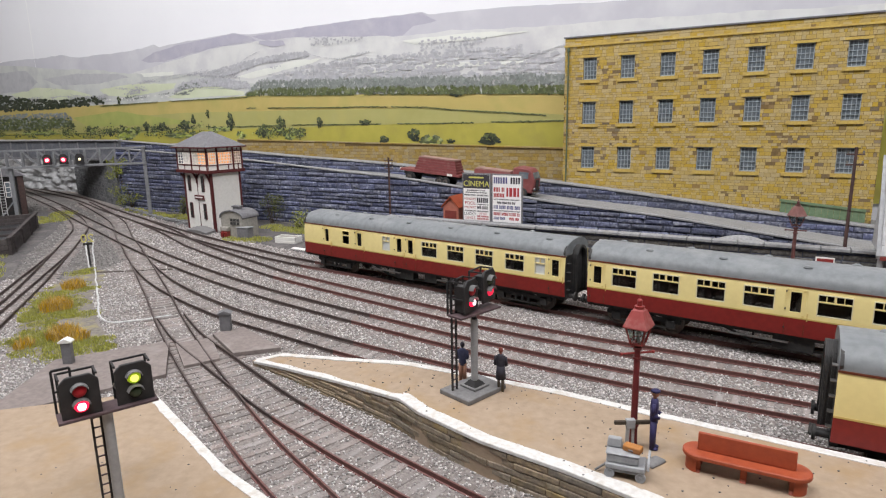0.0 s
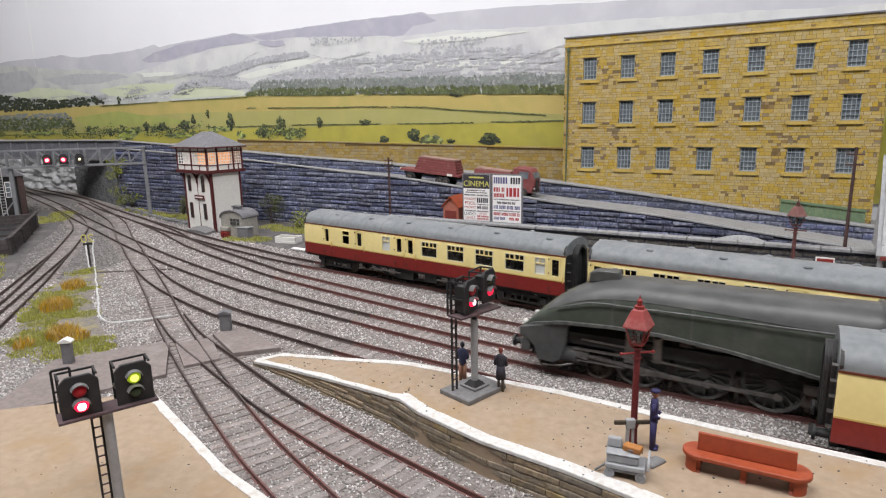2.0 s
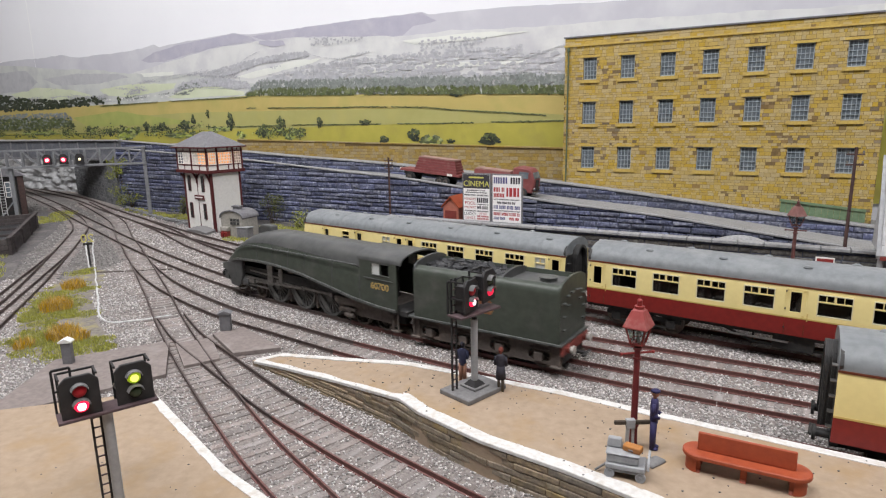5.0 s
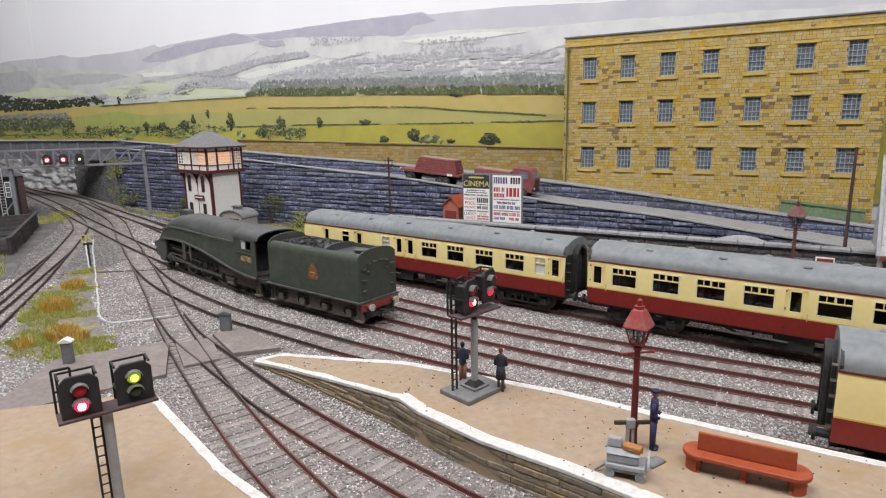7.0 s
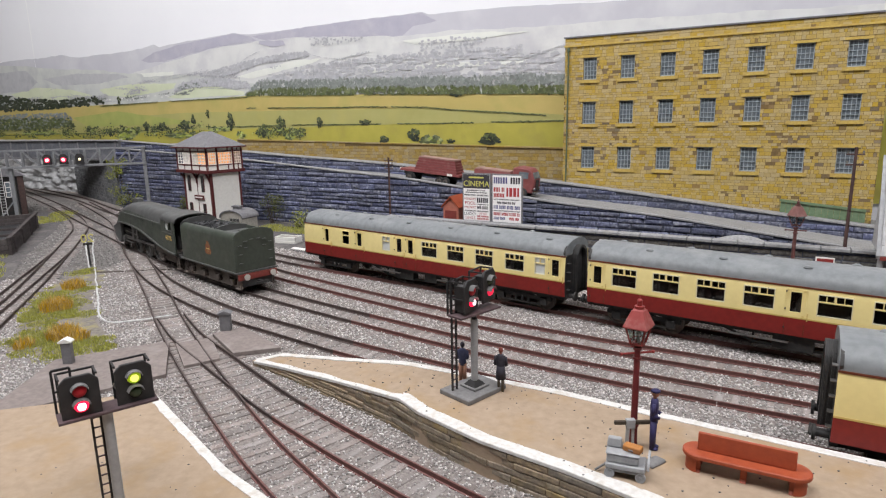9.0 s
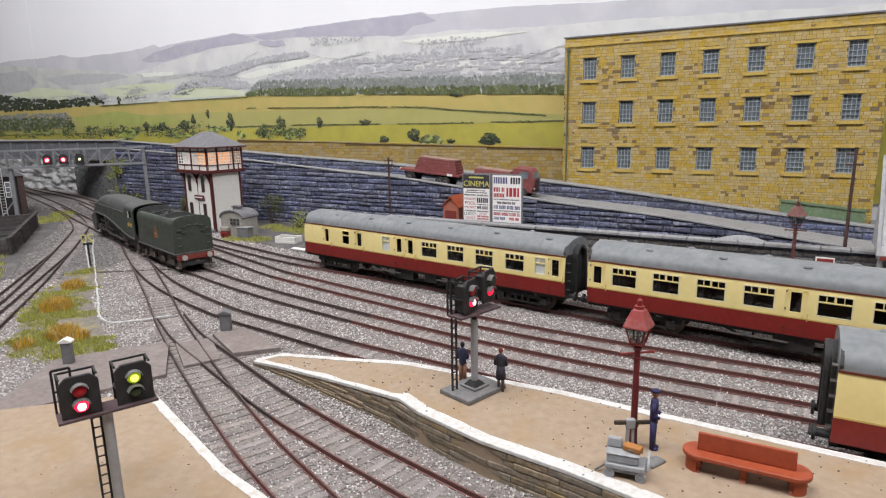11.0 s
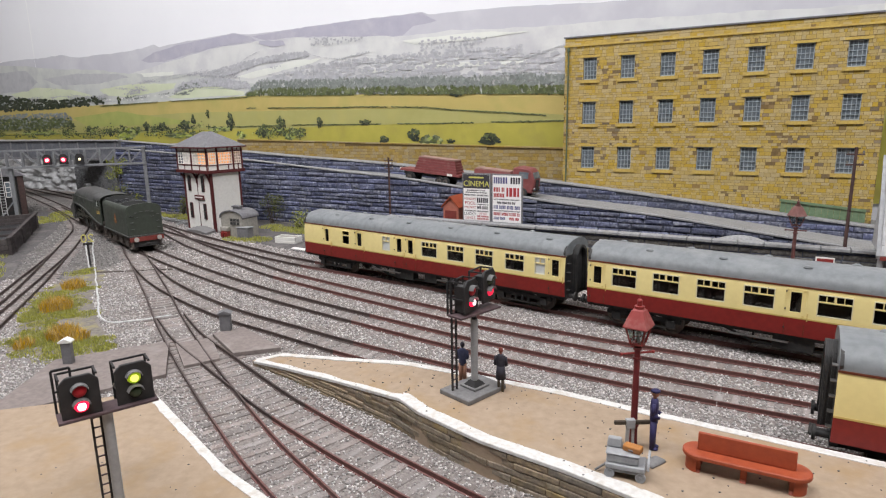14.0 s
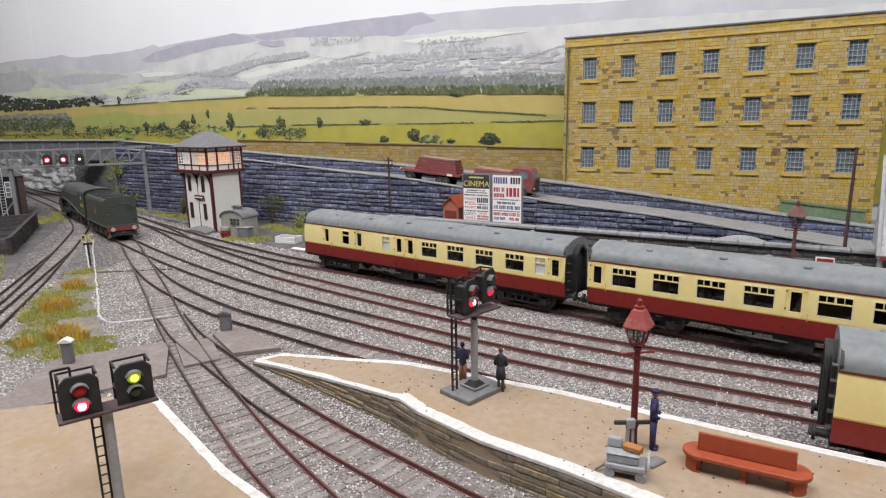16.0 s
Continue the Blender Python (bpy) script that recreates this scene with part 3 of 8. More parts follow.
def retaining_walls():
    low = thing("wall_lower", "blue-grey rough stone retaining wall below the ramp road", "wall", wall_pose(0, 0), kind="structure")
    stone_wall(low, -330, 760, 0, wall_top, lambda s: -4.0, 6.4, 120, BLUE_STONE, BLUE_STONE_REST, BLUE_JOINT, 11)
    cop = Shape()
    for a in np.arange(-330, 760, 36.0):
        b = a + 35.6
        cop.loft([[(e, -1.6, wall_top(e)), (e, 4.6, wall_top(e)), (e, 4.6, wall_top(e) + 1.5), (e, -1.6, wall_top(e) + 1.3)] for e in (a, b)])
    part("coping", cop, COPING, low, "grey coping stones", smooth=0)
    # ramp road on top
    road = Shape()
    for a in np.arange(-330, 760, 20.0):
        b = min(a + 20, 760)
        road.loft([[(e, 4.6, road_z(e) - 8), (e, 57, road_z(e) - 8), (e, 57, road_z(e)), (e, 4.6, road_z(e))] for e in (a, b)])
    part("road", road, ROAD, None, kind="structure", label="grey ramp road between two stone walls").matrix_basis = wall_pose(0, 0)
    up = thing("wall_upper", "blue-grey rough stone wall behind the ramp road", "wall", wall_pose(0, 57), kind="structure")
    top = upper_top
    stone_wall(up, -440, 760, 57, top, lambda s: road_z(s) - 4 if s > -330 else 74.5, 6.0, 100, BLUE_STONE, BLUE_STONE_REST, BLUE_JOINT, 12, (0.3, 1.1), 150)
    cop = Shape()
    for a in np.arange(-440, 760, 36.0):
        b = a + 35.6
        cop.loft([[(e, -1.6, top(e)), (e, 12.8, top(e)), (e, 12.8, top(e) + 1.6), (e, -1.6, top(e) + 1.4)] for e in (a, b)])
    part("coping", cop, COPING, up, "grey coping stones", smooth=0)
    # yard behind
    yard = Shape()
    for a in np.arange(-330, 760, 20.0):
        b = min(a + 20, 760)
        yard.loft([[(e, 71.2, -4), (e, 128, -4), (e, 128, top(e) - 2), (e, 71.2, top(e) - 2)] for e in (a, b)])
    part("yard", yard, ROAD, None, kind="structure", label="grey yard behind the upper wall").matrix_basis = wall_pose(0, 0)
    # low parapet beside the far siding
    par = thing("wall_parapet", "weathered grey stone parapet beside the siding", "wall", wall_pose(0, -52), kind="structure")
    pz = lambda s: 23.8
    stone_wall(par, 245, 760, -52, pz, lambda s: -4.0, 5.0, 500, PARAPET_STONE, PARAPET_STONE, BLUE_JOINT, 13, (0.2, 0.8), 60)
    for a in np.arange(245, 750, 20.0):
        b = a + 19.4
        part("coping_stone", Shape().loft([[(e, -3, pz(e)), (e, 7, pz(e)), (e, 7, pz(e) + 2.6), (e, -3, pz(e) + 2.4)] for e in (a, b)]), COPING, par, smooth=0, bevel=0.4)


retaining_walls()


def yard_wall():
    """The yellow stone wall between the yard and the printed backscene."""
    ob = thing("wall_yard", "yellow sandstone yard wall with a flat coping", "wall", wall_pose(0, 104), kind="structure")
    top = lambda s: 101.5 - 0.019 * s
    base = lambda s: upper_top(s) - 6
    sh = Shape()
    for a in np.arange(-160, 400, 50.0):
        b = min(a + 50, 400)
        sh.loft([[(e, 0, base(e)), (e, 5, base(e)), (e, 5, top(e)), (e, 0, top(e))] for e in (a, b)])
    part("backing", sh, MILL_JOINT, ob, smooth=0)
    rng = random.Random(21)
    rest = Shape()
    z = 40.0
    while z < 110:
        h = rng.uniform(3.4, 4.6)
        s = -160 + rng.uniform(-6, 0)
        while s < 400:
            ln = rng.uniform(4.5, 12)
            a, b = max(s, -160) + 0.15, min(s + ln, 400) - 0.15
            if b > a + 1 and z > base(a) - 4 and z + h < top((a + b) / 2):
                rest.box(a, b, -rng.uniform(0.15, 0.45), 0.1, z, z + h - 0.3)
            s += ln
        z += h
    part("stonework", rest, YELLOW_STONE, ob, kind="stuff", smooth=0)
    cop = Shape()
    for a in np.arange(-160, 395, 24.0):
        b = min(a + 23.7, 400)
        cop.loft([[(e, -1.2, top(e)), (e, 6, top(e)), (e, 6, top(e) + 1.6), (e, -1.2, top(e) + 1.6)] for e in (a, b)])
    part("coping", cop, YELLOW_STONE, ob, smooth=0)


yard_wall()


def mill():
    """Low-relief mill front: three storeys of seven windows. Its foot follows the sloping road."""
    s0, s1, zt = 408.0, 707.0, 216.0
    ob = thing("mill", "three-storey yellow sandstone mill with small-paned windows", "building", wall_pose(s0, 72, 0))
    W = s1 - s0
    cols = [(21.5 + i * 40.75, 21.5 + i * 40.75 + 14.5) for i in range(7)]
    rows = [(74.5, 98.5), (123.5, 147.5), (171.0, 194.5)]
    foot = lambda x: upper_top(x + s0) - 0.6
    xs = sorted({0.0, W, *[c for p in cols for c in p]})
    zs = [None, *sorted({c for p in rows for c in p}), zt]
    zs[0] = 0.0
    hole = lambda x, z: any(a < x < b for a, b in cols) and any(a < z < b for a, b in rows)
    front = Shape().sheet(xs, zs, hole, lambda x, z: (x, 0, z or foot(x)), lambda x, z: (x, 4, z or foot(x)))
    part("front_wall", front, MILL_JOINT, ob, smooth=0)
    part("end_wall", Shape().loft([[(0, 4, foot(0)), (0, 30, foot(0)), (0, 30, zt), (0, 4, zt)], [(4, 4, foot(0)), (4, 30, foot(0)), (4, 30, zt), (4, 4, zt)]]), MILL_JOINT, ob, smooth=0)
    part("end_wall", Shape().box(W - 4, W, 4, 30, foot(W), zt), MILL_JOINT, ob, smooth=0)
    part("back_wall", Shape().box(4, W - 4, 28, 30, foot(0), zt - 6), DULL_DARK, ob, smooth=0)
    part("roof", Shape().box(4, W - 4, 4, 28, zt - 8, zt - 6), SLATE, ob, smooth=0)
    # facing stones of mixed sizes, some dark
    rng = random.Random(31)
    light, dark = Shape(), Shape()
    clash = lambda a, b, z0, z1: any(a < c1 + 0.3 and b > c0 - 0.3 and z0 < r1 + 0.3 and z1 > r0 - 0.3 for c0, c1 in cols for r0, r1 in rows)
    z = 22.0
    while z < zt - 8:
        h = rng.choice((2.2, 2.8, 3.3, 4.0))
        x = rng.uniform(-5, 0)
        while x < W:
            ln = rng.choice((2.6, 3.6, 5, 6.2, 8)) * rng.uniform(0.85, 1.15)
            a, b = max(x, 0) + 0.14, min(x + ln, W) - 0.14
            lo = max(z, foot(a))
            pieces = [(a, b)]
            if clash(a, b, z, z + h):
                c = [c for c in cols if a < c[1] + 0.3 and b > c[0] - 0.3][0]
                pieces = [(a, c[0] - 0.1), (c[1] + 0.1, b)]
            for pa, pb in pieces:
                if pb > pa + 0.8 and z + h - 0.28 > lo + 0.5:
                    d = noise.noise(Vector((pa * 0.025, z * 0.025, 3)))
                    tgt = dark if rng.random() < 0.035 + max(0, d) * 0.35 else light
                    tgt.box(pa, pb, -rng.uniform(0.12, 0.5), 0.1, lo, z + h - 0.28)
            x += ln
        z += h
    part("stonework", light, MILL_STONE, ob, kind="stuff", smooth=0)
    part("sooty_stonework", dark, MILL_DARK, ob, kind="stuff", smooth=0, label="soot-darkened facing stones")
    part("parapet_band", Shape().box(-1.0, W + 1, -1.4, 0.1, zt - 9.5, zt - 7.6), MILL_TRIM, ob, bevel=0.2)
    part("parapet_cap", Shape().box(-1.4, W + 1.4, -1.6, 5, zt, zt + 1.6), SLATE, ob, bevel=0.2)
    pf = Shape()
    x = 0.0
    while x < W - 1:
        ln = min(rng.uniform(7, 13), W - x)
        pf.box(x + 0.1, x + ln - 0.1, -rng.uniform(0.2, 0.5), 0.1, zt - 7.4, zt - 3.9)
        x += ln
    x = 0.0
    while x < W - 1:
        ln = min(rng.uniform(7, 13), W - x)
        pf.box(x + 0.1, x + ln - 0.1, -rng.uniform(0.2, 0.5), 0.1, zt - 3.6, zt - 0.2)
        x += ln
    part("parapet_stonework", pf, MILL_STONE, ob, kind="stuff", smooth=0)
    part("drain_pipe", Shape().rod((4.5, -2.0, foot(0)), (4.5, -2.0, zt - 10), 0.9, 8).rod((4.5, -2.0, zt - 14), (4.5, -2.0, zt - 10), 1.6, 8), PIPE_GREEN, ob)
    wf = Shape()
    w, h = 14.5, 24.0
    wf.box(0, w, 1.2, 2.4, 0, 1.0).box(0, w, 1.2, 2.4, h - 1, h).box(0, 0.8, 1.2, 2.4, 1.0, h - 1.0).box(w - 0.8, w, 1.2, 2.4, 1.0, h - 1.0)
    bars = Shape()
    for i in range(1, 4):
        bars.box(w * i / 4 - 0.28, w * i / 4 + 0.28, 1.3, 2.2, 1.0, h - 1.0)
    for i in range(1, 5):
        bars.box(0.8, w - 0.8, 1.35, 2.1, h * i / 5 - 0.28, h * i / 5 + 0.28)
    pane = Shape().box(0.3, w - 0.3, 2.5, 2.8, 0.3, h - 0.3)
    meshes = [mesh_of(n, s, m, 0) for n, s, m in (("window", wf, WIN_BAR), ("glazing", bars, WIN_BAR), ("pane", pane, GLINT_GLASS))]
    sill = mesh_of("sill", Shape().box(-3.5, w + 3.5, -1.8, 1.5, -3.4, -0.05), MILL_TRIM, 0)
    lintel = mesh_of("lintel", Shape().box(-3.5, w + 3.5, -1.0, 1.5, 0.05, 2.6), MILL_TRIM, 0)
    for (xa, xb), (za, zb) in product(cols, rows):
        win = part("window", meshes[0], None, ob, at=mm(xa, 0, za))
        part("glazing", meshes[1], None, win)
        part("pane", meshes[2], None, win)
        part("sill", sill, None, ob, at=mm(xa, 0, za))
        part("lintel", lintel, None, ob, at=mm(xa, 0, zb))


mill()


# ---- printed backscene ----
def printed(name, c1, c2=None, grain=12, c3=None, patch=40, amount=0.4, pieces="", spread=(0.7, 1.3)):
    c1, c2, c3 = (c and tuple(min(0.9, v * 1.3) for v in c) for c in (c1, c2, c3))
    return mat(name, c1, c2, grain, c3, patch, 0.75, bump=0.0, amount=amount, spec=0.15, pieces=pieces, spread=spread, detail=7)


def backscene():
    """A flat printed sheet: sky and hills as thin printed shapes one on another."""
    ob = thing("backdrop", "printed paper backscene of fields and hazy hills", "backdrop", wall_pose(0, 135), kind="structure")
    part("sky", Shape().box(-1500, 1300, 0, 3, -40, 620), printed("print_sky", (0.62, 0.62, 0.645), (0.65, 0.65, 0.67), 300, (0.69, 0.69, 0.69), 700), ob, smooth=0)
    part("crease", Shape().box(-790, -788, -0.5, -0.3, 255, 620), printed("print_crease", (0.86, 0.86, 0.87), (0.8, 0.8, 0.82), 10), ob, smooth=0)
    return ob


BACK = backscene()
# ---- coaches ----
HALF = 131.0


def side_x(z):
    """Half width of a coach body at the height z."""
    return 18.4 - 0.9 * ((z - 26.0) / 13.0) ** 2


def coach(label, m, openings):
    """openings: (start, end, kind) along the near side; kind: big, door, vent, frost."""
    ob = thing("railway_coach", label, "railway coach", m, "crimson and cream coaches")
    z_rows = [14.0, 24.2, 27.0, 34.6, 38.8, 41.2]
    cuts = sorted({-HALF, HALF, *[x - HALF for a, b, _ in openings for x in (a, b)]})
    holes = [(a - HALF, b - HALF) for a, b, _ in openings]
    for side in (-1, 1):
        for name, rows, paint, lab in (("lower_panel", z_rows[:2], CRIMSON, "crimson lower bodyside"), ("upper_panel", z_rows[1:], CREAM, "cream upper bodyside")):
            zz = sorted({*rows, *[(p + q) / 2 for p, q in zip(rows[:-1], rows[1:])]})
            gap = lambda x, z: 27 < z < 38.8 and any(p < x < q for p, q in holes)
            sh = Shape().sheet(cuts, zz, gap, lambda x, z: (x, side * side_x(z), z), lambda x, z: (x, side * (side_x(z) - 0.8), z))
            part(name, sh, paint, ob, lab, smooth=30)
        y = side * side_x(24.2)
        part("waist_line", Shape().box(-HALF, HALF, min(y, y + side * 0.12), max(y, y + side * 0.12), 24.0, 24.7), GOLD_LINE, ob)
        y = side * side_x(41)
        part("gutter", Shape().box(-HALF, HALF, min(y - side * 0.6, y + side * 0.35), max(y - side * 0.6, y + side * 0.35), 40.8, 41.7), BROWN_LINE, ob)
        for a, b, kind in openings:
            a, b = a - HALF, b - HALF
            y = side * (side_x(33) + 0.05)
            out = lambda x0, x1, z0, z1, s, d0=-0.6, d1=0.14: s.box(x0, x1, min(y + side * d0, y + side * d1), max(y + side * d0, y + side * d1), z0, z1)
            fr = Shape()
            e = 0.45
            out(a, b, 27.0, 27.0 + e, fr), out(a, b, 38.8 - e, 38.8, fr), out(a, a + e, 27 + e, 38.8 - e, fr), out(b - e, b, 27 + e, 38.8 - e, fr)
            win = part("window", fr, CREAM if kind in ("door", "vent") else WIN_ALU, ob)
            if kind in ("big", "vent", "frost"):
                bar = Shape()
                out(a + e, b - e, 34.4, 35.1, bar, -0.6, 0.1)
                if kind == "big":
                    for t in (0.25, 0.5, 0.75):
                        out(a + (b - a) * t - (0.55 if t == 0.5 else 0.22), a + (b - a) * t + (0.55 if t == 0.5 else 0.22), 35.1, 38.8 - e, bar, -0.6, 0.08)
                if kind == "frost":
                    out((a + b) / 2 - 0.3, (a + b) / 2 + 0.3, 35.1, 38.8 - e, bar, -0.6, 0.08)
                part("vent_bar", bar, CREAM, win)
            pane = Shape()
            out(a + 0.2, b - 0.2, 27.2, 38.6, pane, -0.75, -0.62)
            p = part("pane", pane, FROST if kind == "frost" else GLASS, win)
            p.visible_shadow = False
            if kind == "door":
                lines = Shape()
                for x in (a - 1.6, b + 1.6):
                    out(x - 0.16, x + 0.16, 24.8, 40.2, lines, -0.2, 0.16)
                out(a - 1.6, b + 1.6, 40.0, 40.3, lines, -0.2, 0.16)
                part("door_edge", lines, CREAM, ob)
                low_lines = Shape()
                for x in (a - 1.6, b + 1.6):
                    out(x - 0.16, x + 0.16, 15.0, 23.9, low_lines, -0.2, 0.05)
                part("door_edge", low_lines, BROWN_LINE, ob)
                hd = Shape()
                out(b + 2.6, b + 3.0, 23.2, 27.5, hd, 0.05, 0.7)
                out(b + 0.3, b + 1.2, 25.3, 25.8, hd, 0.05, 0.7)
                part("door_handle", hd, GOLD_LINE, ob)
                hg = Shape()
                for z in (18, 28.5, 38):
                    out(a - 2.0, a - 1.4, z, z + 1.0, hg, 0.0, 0.5)
                part("hinge", hg, BLACK, ob)
    # roof
    ring = lambda x, k=1.0: [(x, side_x(41.4) * 1.012 * math.sin(t) * k, 41.4 + 10.2 * k * abs(math.cos(t)) ** 0.78) for t in np.linspace(-math.pi / 2, math.pi / 2, 25)] + [(x, side_x(41.4) * 0.9 * k, 41.2), (x, -side_x(41.4) * 0.9 * k, 41.2)]
    part("roof", Shape().loft([ring(-HALF + 0.0, 0.985), ring(-HALF + 1.2), *[ring(x) for x in np.linspace(-HALF + 20, HALF - 20, 9)], ring(HALF - 1.2), ring(HALF, 0.985)]), ROOF_GREY, ob, "grey weathered roof", smooth=50)
    ribs = Shape()
    for x in np.arange(-HALF + 22, HALF - 10, 24.5):
        ribs.loft([[(xx, y * 1.004, z + 0.12) for _, y, z in ring(0)[:25]] + [(xx, y * 0.99, z - 0.3) for _, y, z in ring(0)[:25][::-1]] for xx in (x - 0.2, x + 0.2)])
    part("roof_rib", ribs, ROOF_GREY, ob)
    for i, x in enumerate(np.arange(-HALF + 15, HALF - 10, 21.0)):
        y = -9.5 if i % 2 else 4.0
        z = 41.4 + 10.2 * abs(math.cos(math.asin(min(1, abs(y) / 18.5)))) ** 0.78
        part("roof_vent", Shape().ball((x, y, z - 0.1), 1.9, 1.3, 0.9, 0.62, 12, 7), ROOF_GREY, ob)
    # ends with gangway
    for e in (-1, 1):
        sec = [(side * side_x(z) * 0.985, z) for side, zz in ((1, (14, 20, 26, 33, 41)), (-1, (41, 33, 26, 20, 14))) for z in zz]
        top = [(17.8 * math.cos(t), 41.4 + 9.8 * math.sin(t) ** 0.78) for t in np.linspace(0.15, math.pi - 0.15, 13)]
        sec = sec[:5] + top + sec[5:]
        part("end_wall", Shape().prism(sec, "x", *sorted((e * (HALF - 0.2), e * (HALF - 1.4)))), BLACK, ob)
        g0, g1 = sorted((e * (HALF - 0.2), e * (HALF + 4.2)))
        gang = Shape()
        for k in range(5):
            x = e * (HALF + 0.2 + k * 0.85)
            w = 7.6 + (0.5 if k % 2 else 0)
            arch = [(w * math.cos(t), 38 + 9.0 * math.sin(t)) for t in np.linspace(0, math.pi, 13)]
            inn = [(0.78 * y, 38 + (z - 38) * 0.8) for y, z in arch]
            poly = [(w, 15.5), *arch, (-w, 15.5), (-w * 0.78, 15.5), *inn[::-1], (w * 0.78, 15.5)]
            gang.prism(poly, "x", x - 0.4, x + 0.4)
        part("gangway", gang, BLACK, ob, "black corridor connection")
        part("gangway_door", Shape().box(*sorted((e * (HALF + 0.1), e * (HALF + 1.0))), -6, 6, 16, 44), DULL_DARK, ob)
        st = Shape()
        for y, zz in ((13.5, (18, 24, 30, 36, 42)), (-13.5, (18, 24, 30, 36, 42))):
            for z in zz:
                st.box(*sorted((e * (HALF - 0.2), e * (HALF + 1.8))), y - 1.3, y + 1.3, z, z + 0.35)
        part("end_step", st, STEEL, ob)
        for y in (-11.4, 11.4):
            part("buffer", Shape().rod((e * (HALF - 1), y, 13.8), (e * (HALF + 4.5), y, 13.8), 1.5, 12).rod((e * (HALF + 4.5), y, 13.8), (e * (HALF + 5.6), y, 13.8), 3.0, 16), BLACK, ob)
        part("coupling", Shape().box(*sorted((e * (HALF - 6), e * (HALF + 5))), -1.2, 1.2, 8.6, 10.0).box(*sorted((e * (HALF + 4), e * (HALF + 6))), -4.5, 4.5, 8.8, 9.8).box(*sorted((e * (HALF + 5.2), e * (HALF + 6))), 3.4, 4.5, 5.5, 10), BLACK, ob)
        part("end_beam", Shape().box(*sorted((e * (HALF - 3), e * (HALF + 0.2))), -16.5, 16.5, 11.8, 15.2), BLACK, ob, bevel=0.2)
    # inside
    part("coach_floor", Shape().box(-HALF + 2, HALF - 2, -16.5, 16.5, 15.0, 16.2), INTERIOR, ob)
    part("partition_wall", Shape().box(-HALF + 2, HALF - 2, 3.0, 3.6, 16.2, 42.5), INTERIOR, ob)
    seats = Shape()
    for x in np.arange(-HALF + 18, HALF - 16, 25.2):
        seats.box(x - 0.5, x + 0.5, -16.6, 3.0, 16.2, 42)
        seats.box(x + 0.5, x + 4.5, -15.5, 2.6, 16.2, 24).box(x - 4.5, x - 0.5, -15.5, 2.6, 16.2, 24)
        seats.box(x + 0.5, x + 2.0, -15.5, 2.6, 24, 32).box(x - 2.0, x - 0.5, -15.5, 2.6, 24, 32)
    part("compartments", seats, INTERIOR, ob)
    # underframe
    part("solebar", Shape().box(-HALF + 1, HALF - 1, -15.5, -14, 11.6, 14.2).box(-HALF + 1, HALF - 1, 14, 15.5, 11.6, 14.2).box(-HALF + 2, HALF - 2, -14, 14, 13.2, 14.6), BLACK, ob)
    gear = Shape()
    for y in (-11.5, 11.5):
        gear.bar((-34, y, 5.2), (34, y, 5.2), 1.2).bar((-34, y, 5.2), (-52, y, 12), 1.2).bar((34, y, 5.2), (52, y, 12), 1.2)
        for x in (-34, -12, 12, 34):
            gear.bar((x, y, 5.2), (x, y, 12.5), 0.9)
    part("truss", gear, BLACK, ob)
    part("battery_box", Shape().box(-24, -4, -14.5, -8, 4.4, 11.8), BLACK, ob, bevel=0.4)
    part("battery_box", Shape().box(8, 20, -14.5, -8, 5.4, 11.8), BLACK, ob, bevel=0.4)
    part("vacuum_cylinder", Shape().rod((30, -6, 6), (30, -6, 12.5), 4.2, 16), BLACK, ob)
    for a, b in ((-46, -16), (22, 44)):
        part("footboard", Shape().box(a, b, -17.5, -15.4, 9.2, 9.8), STEEL, ob)
    for cx in (-HALF + 45 - 10, HALF - 45 + 10):
        bg = Shape()
        for y in (-12.6, 12.6):
            bg.box(cx - 23, cx + 23, y - 0.6, y + 0.6, 7.5, 10.2)
            bg.bar((cx - 14, y, 4.2), (cx + 14, y, 4.2), 1.2).bar((cx - 14, y, 4.2), (cx - 20, y, 8), 1.0).bar((cx + 14, y, 4.2), (cx + 20, y, 8), 1.0)
            for x in (-17, 17):
                bg.box(cx + x - 2.6, cx + x + 2.6, y - 1.4 * (1 if y < 0 else 0.4), y + 1.4 * (1 if y > 0 else 0.4), 4.6, 9.4)
                bg.box(cx + x - 5.2, cx + x + 5.2, y - 0.9, y + 0.9, 10.2, 11.2)
            for x in (-5, 0, 5):
                bg.rod((cx + x, y, 4.4), (cx + x, y, 8.5), 1.1, 8)
        bg.box(cx - 4, cx + 4, -12, 12, 7, 12.5).box(cx - 22, cx - 20, -12, 12, 8, 10).box(cx + 20, cx + 22, -12, 12, 8, 10)
        bogie = part("bogie", bg, BLACK, ob, "black dusty bogie frame")
        for x in (-17, 17):
            ws = Shape().rod((cx + x, -11, 6.9), (cx + x, 11, 6.9), 1.0, 8)
            for y in (-8.9, 8.9):
                ws.wheel((cx + x, y, 6.95), 6.9, 2.4, 24, 0.18)
            part("wheelset", ws, FRAME_RUST, bogie)
    return ob


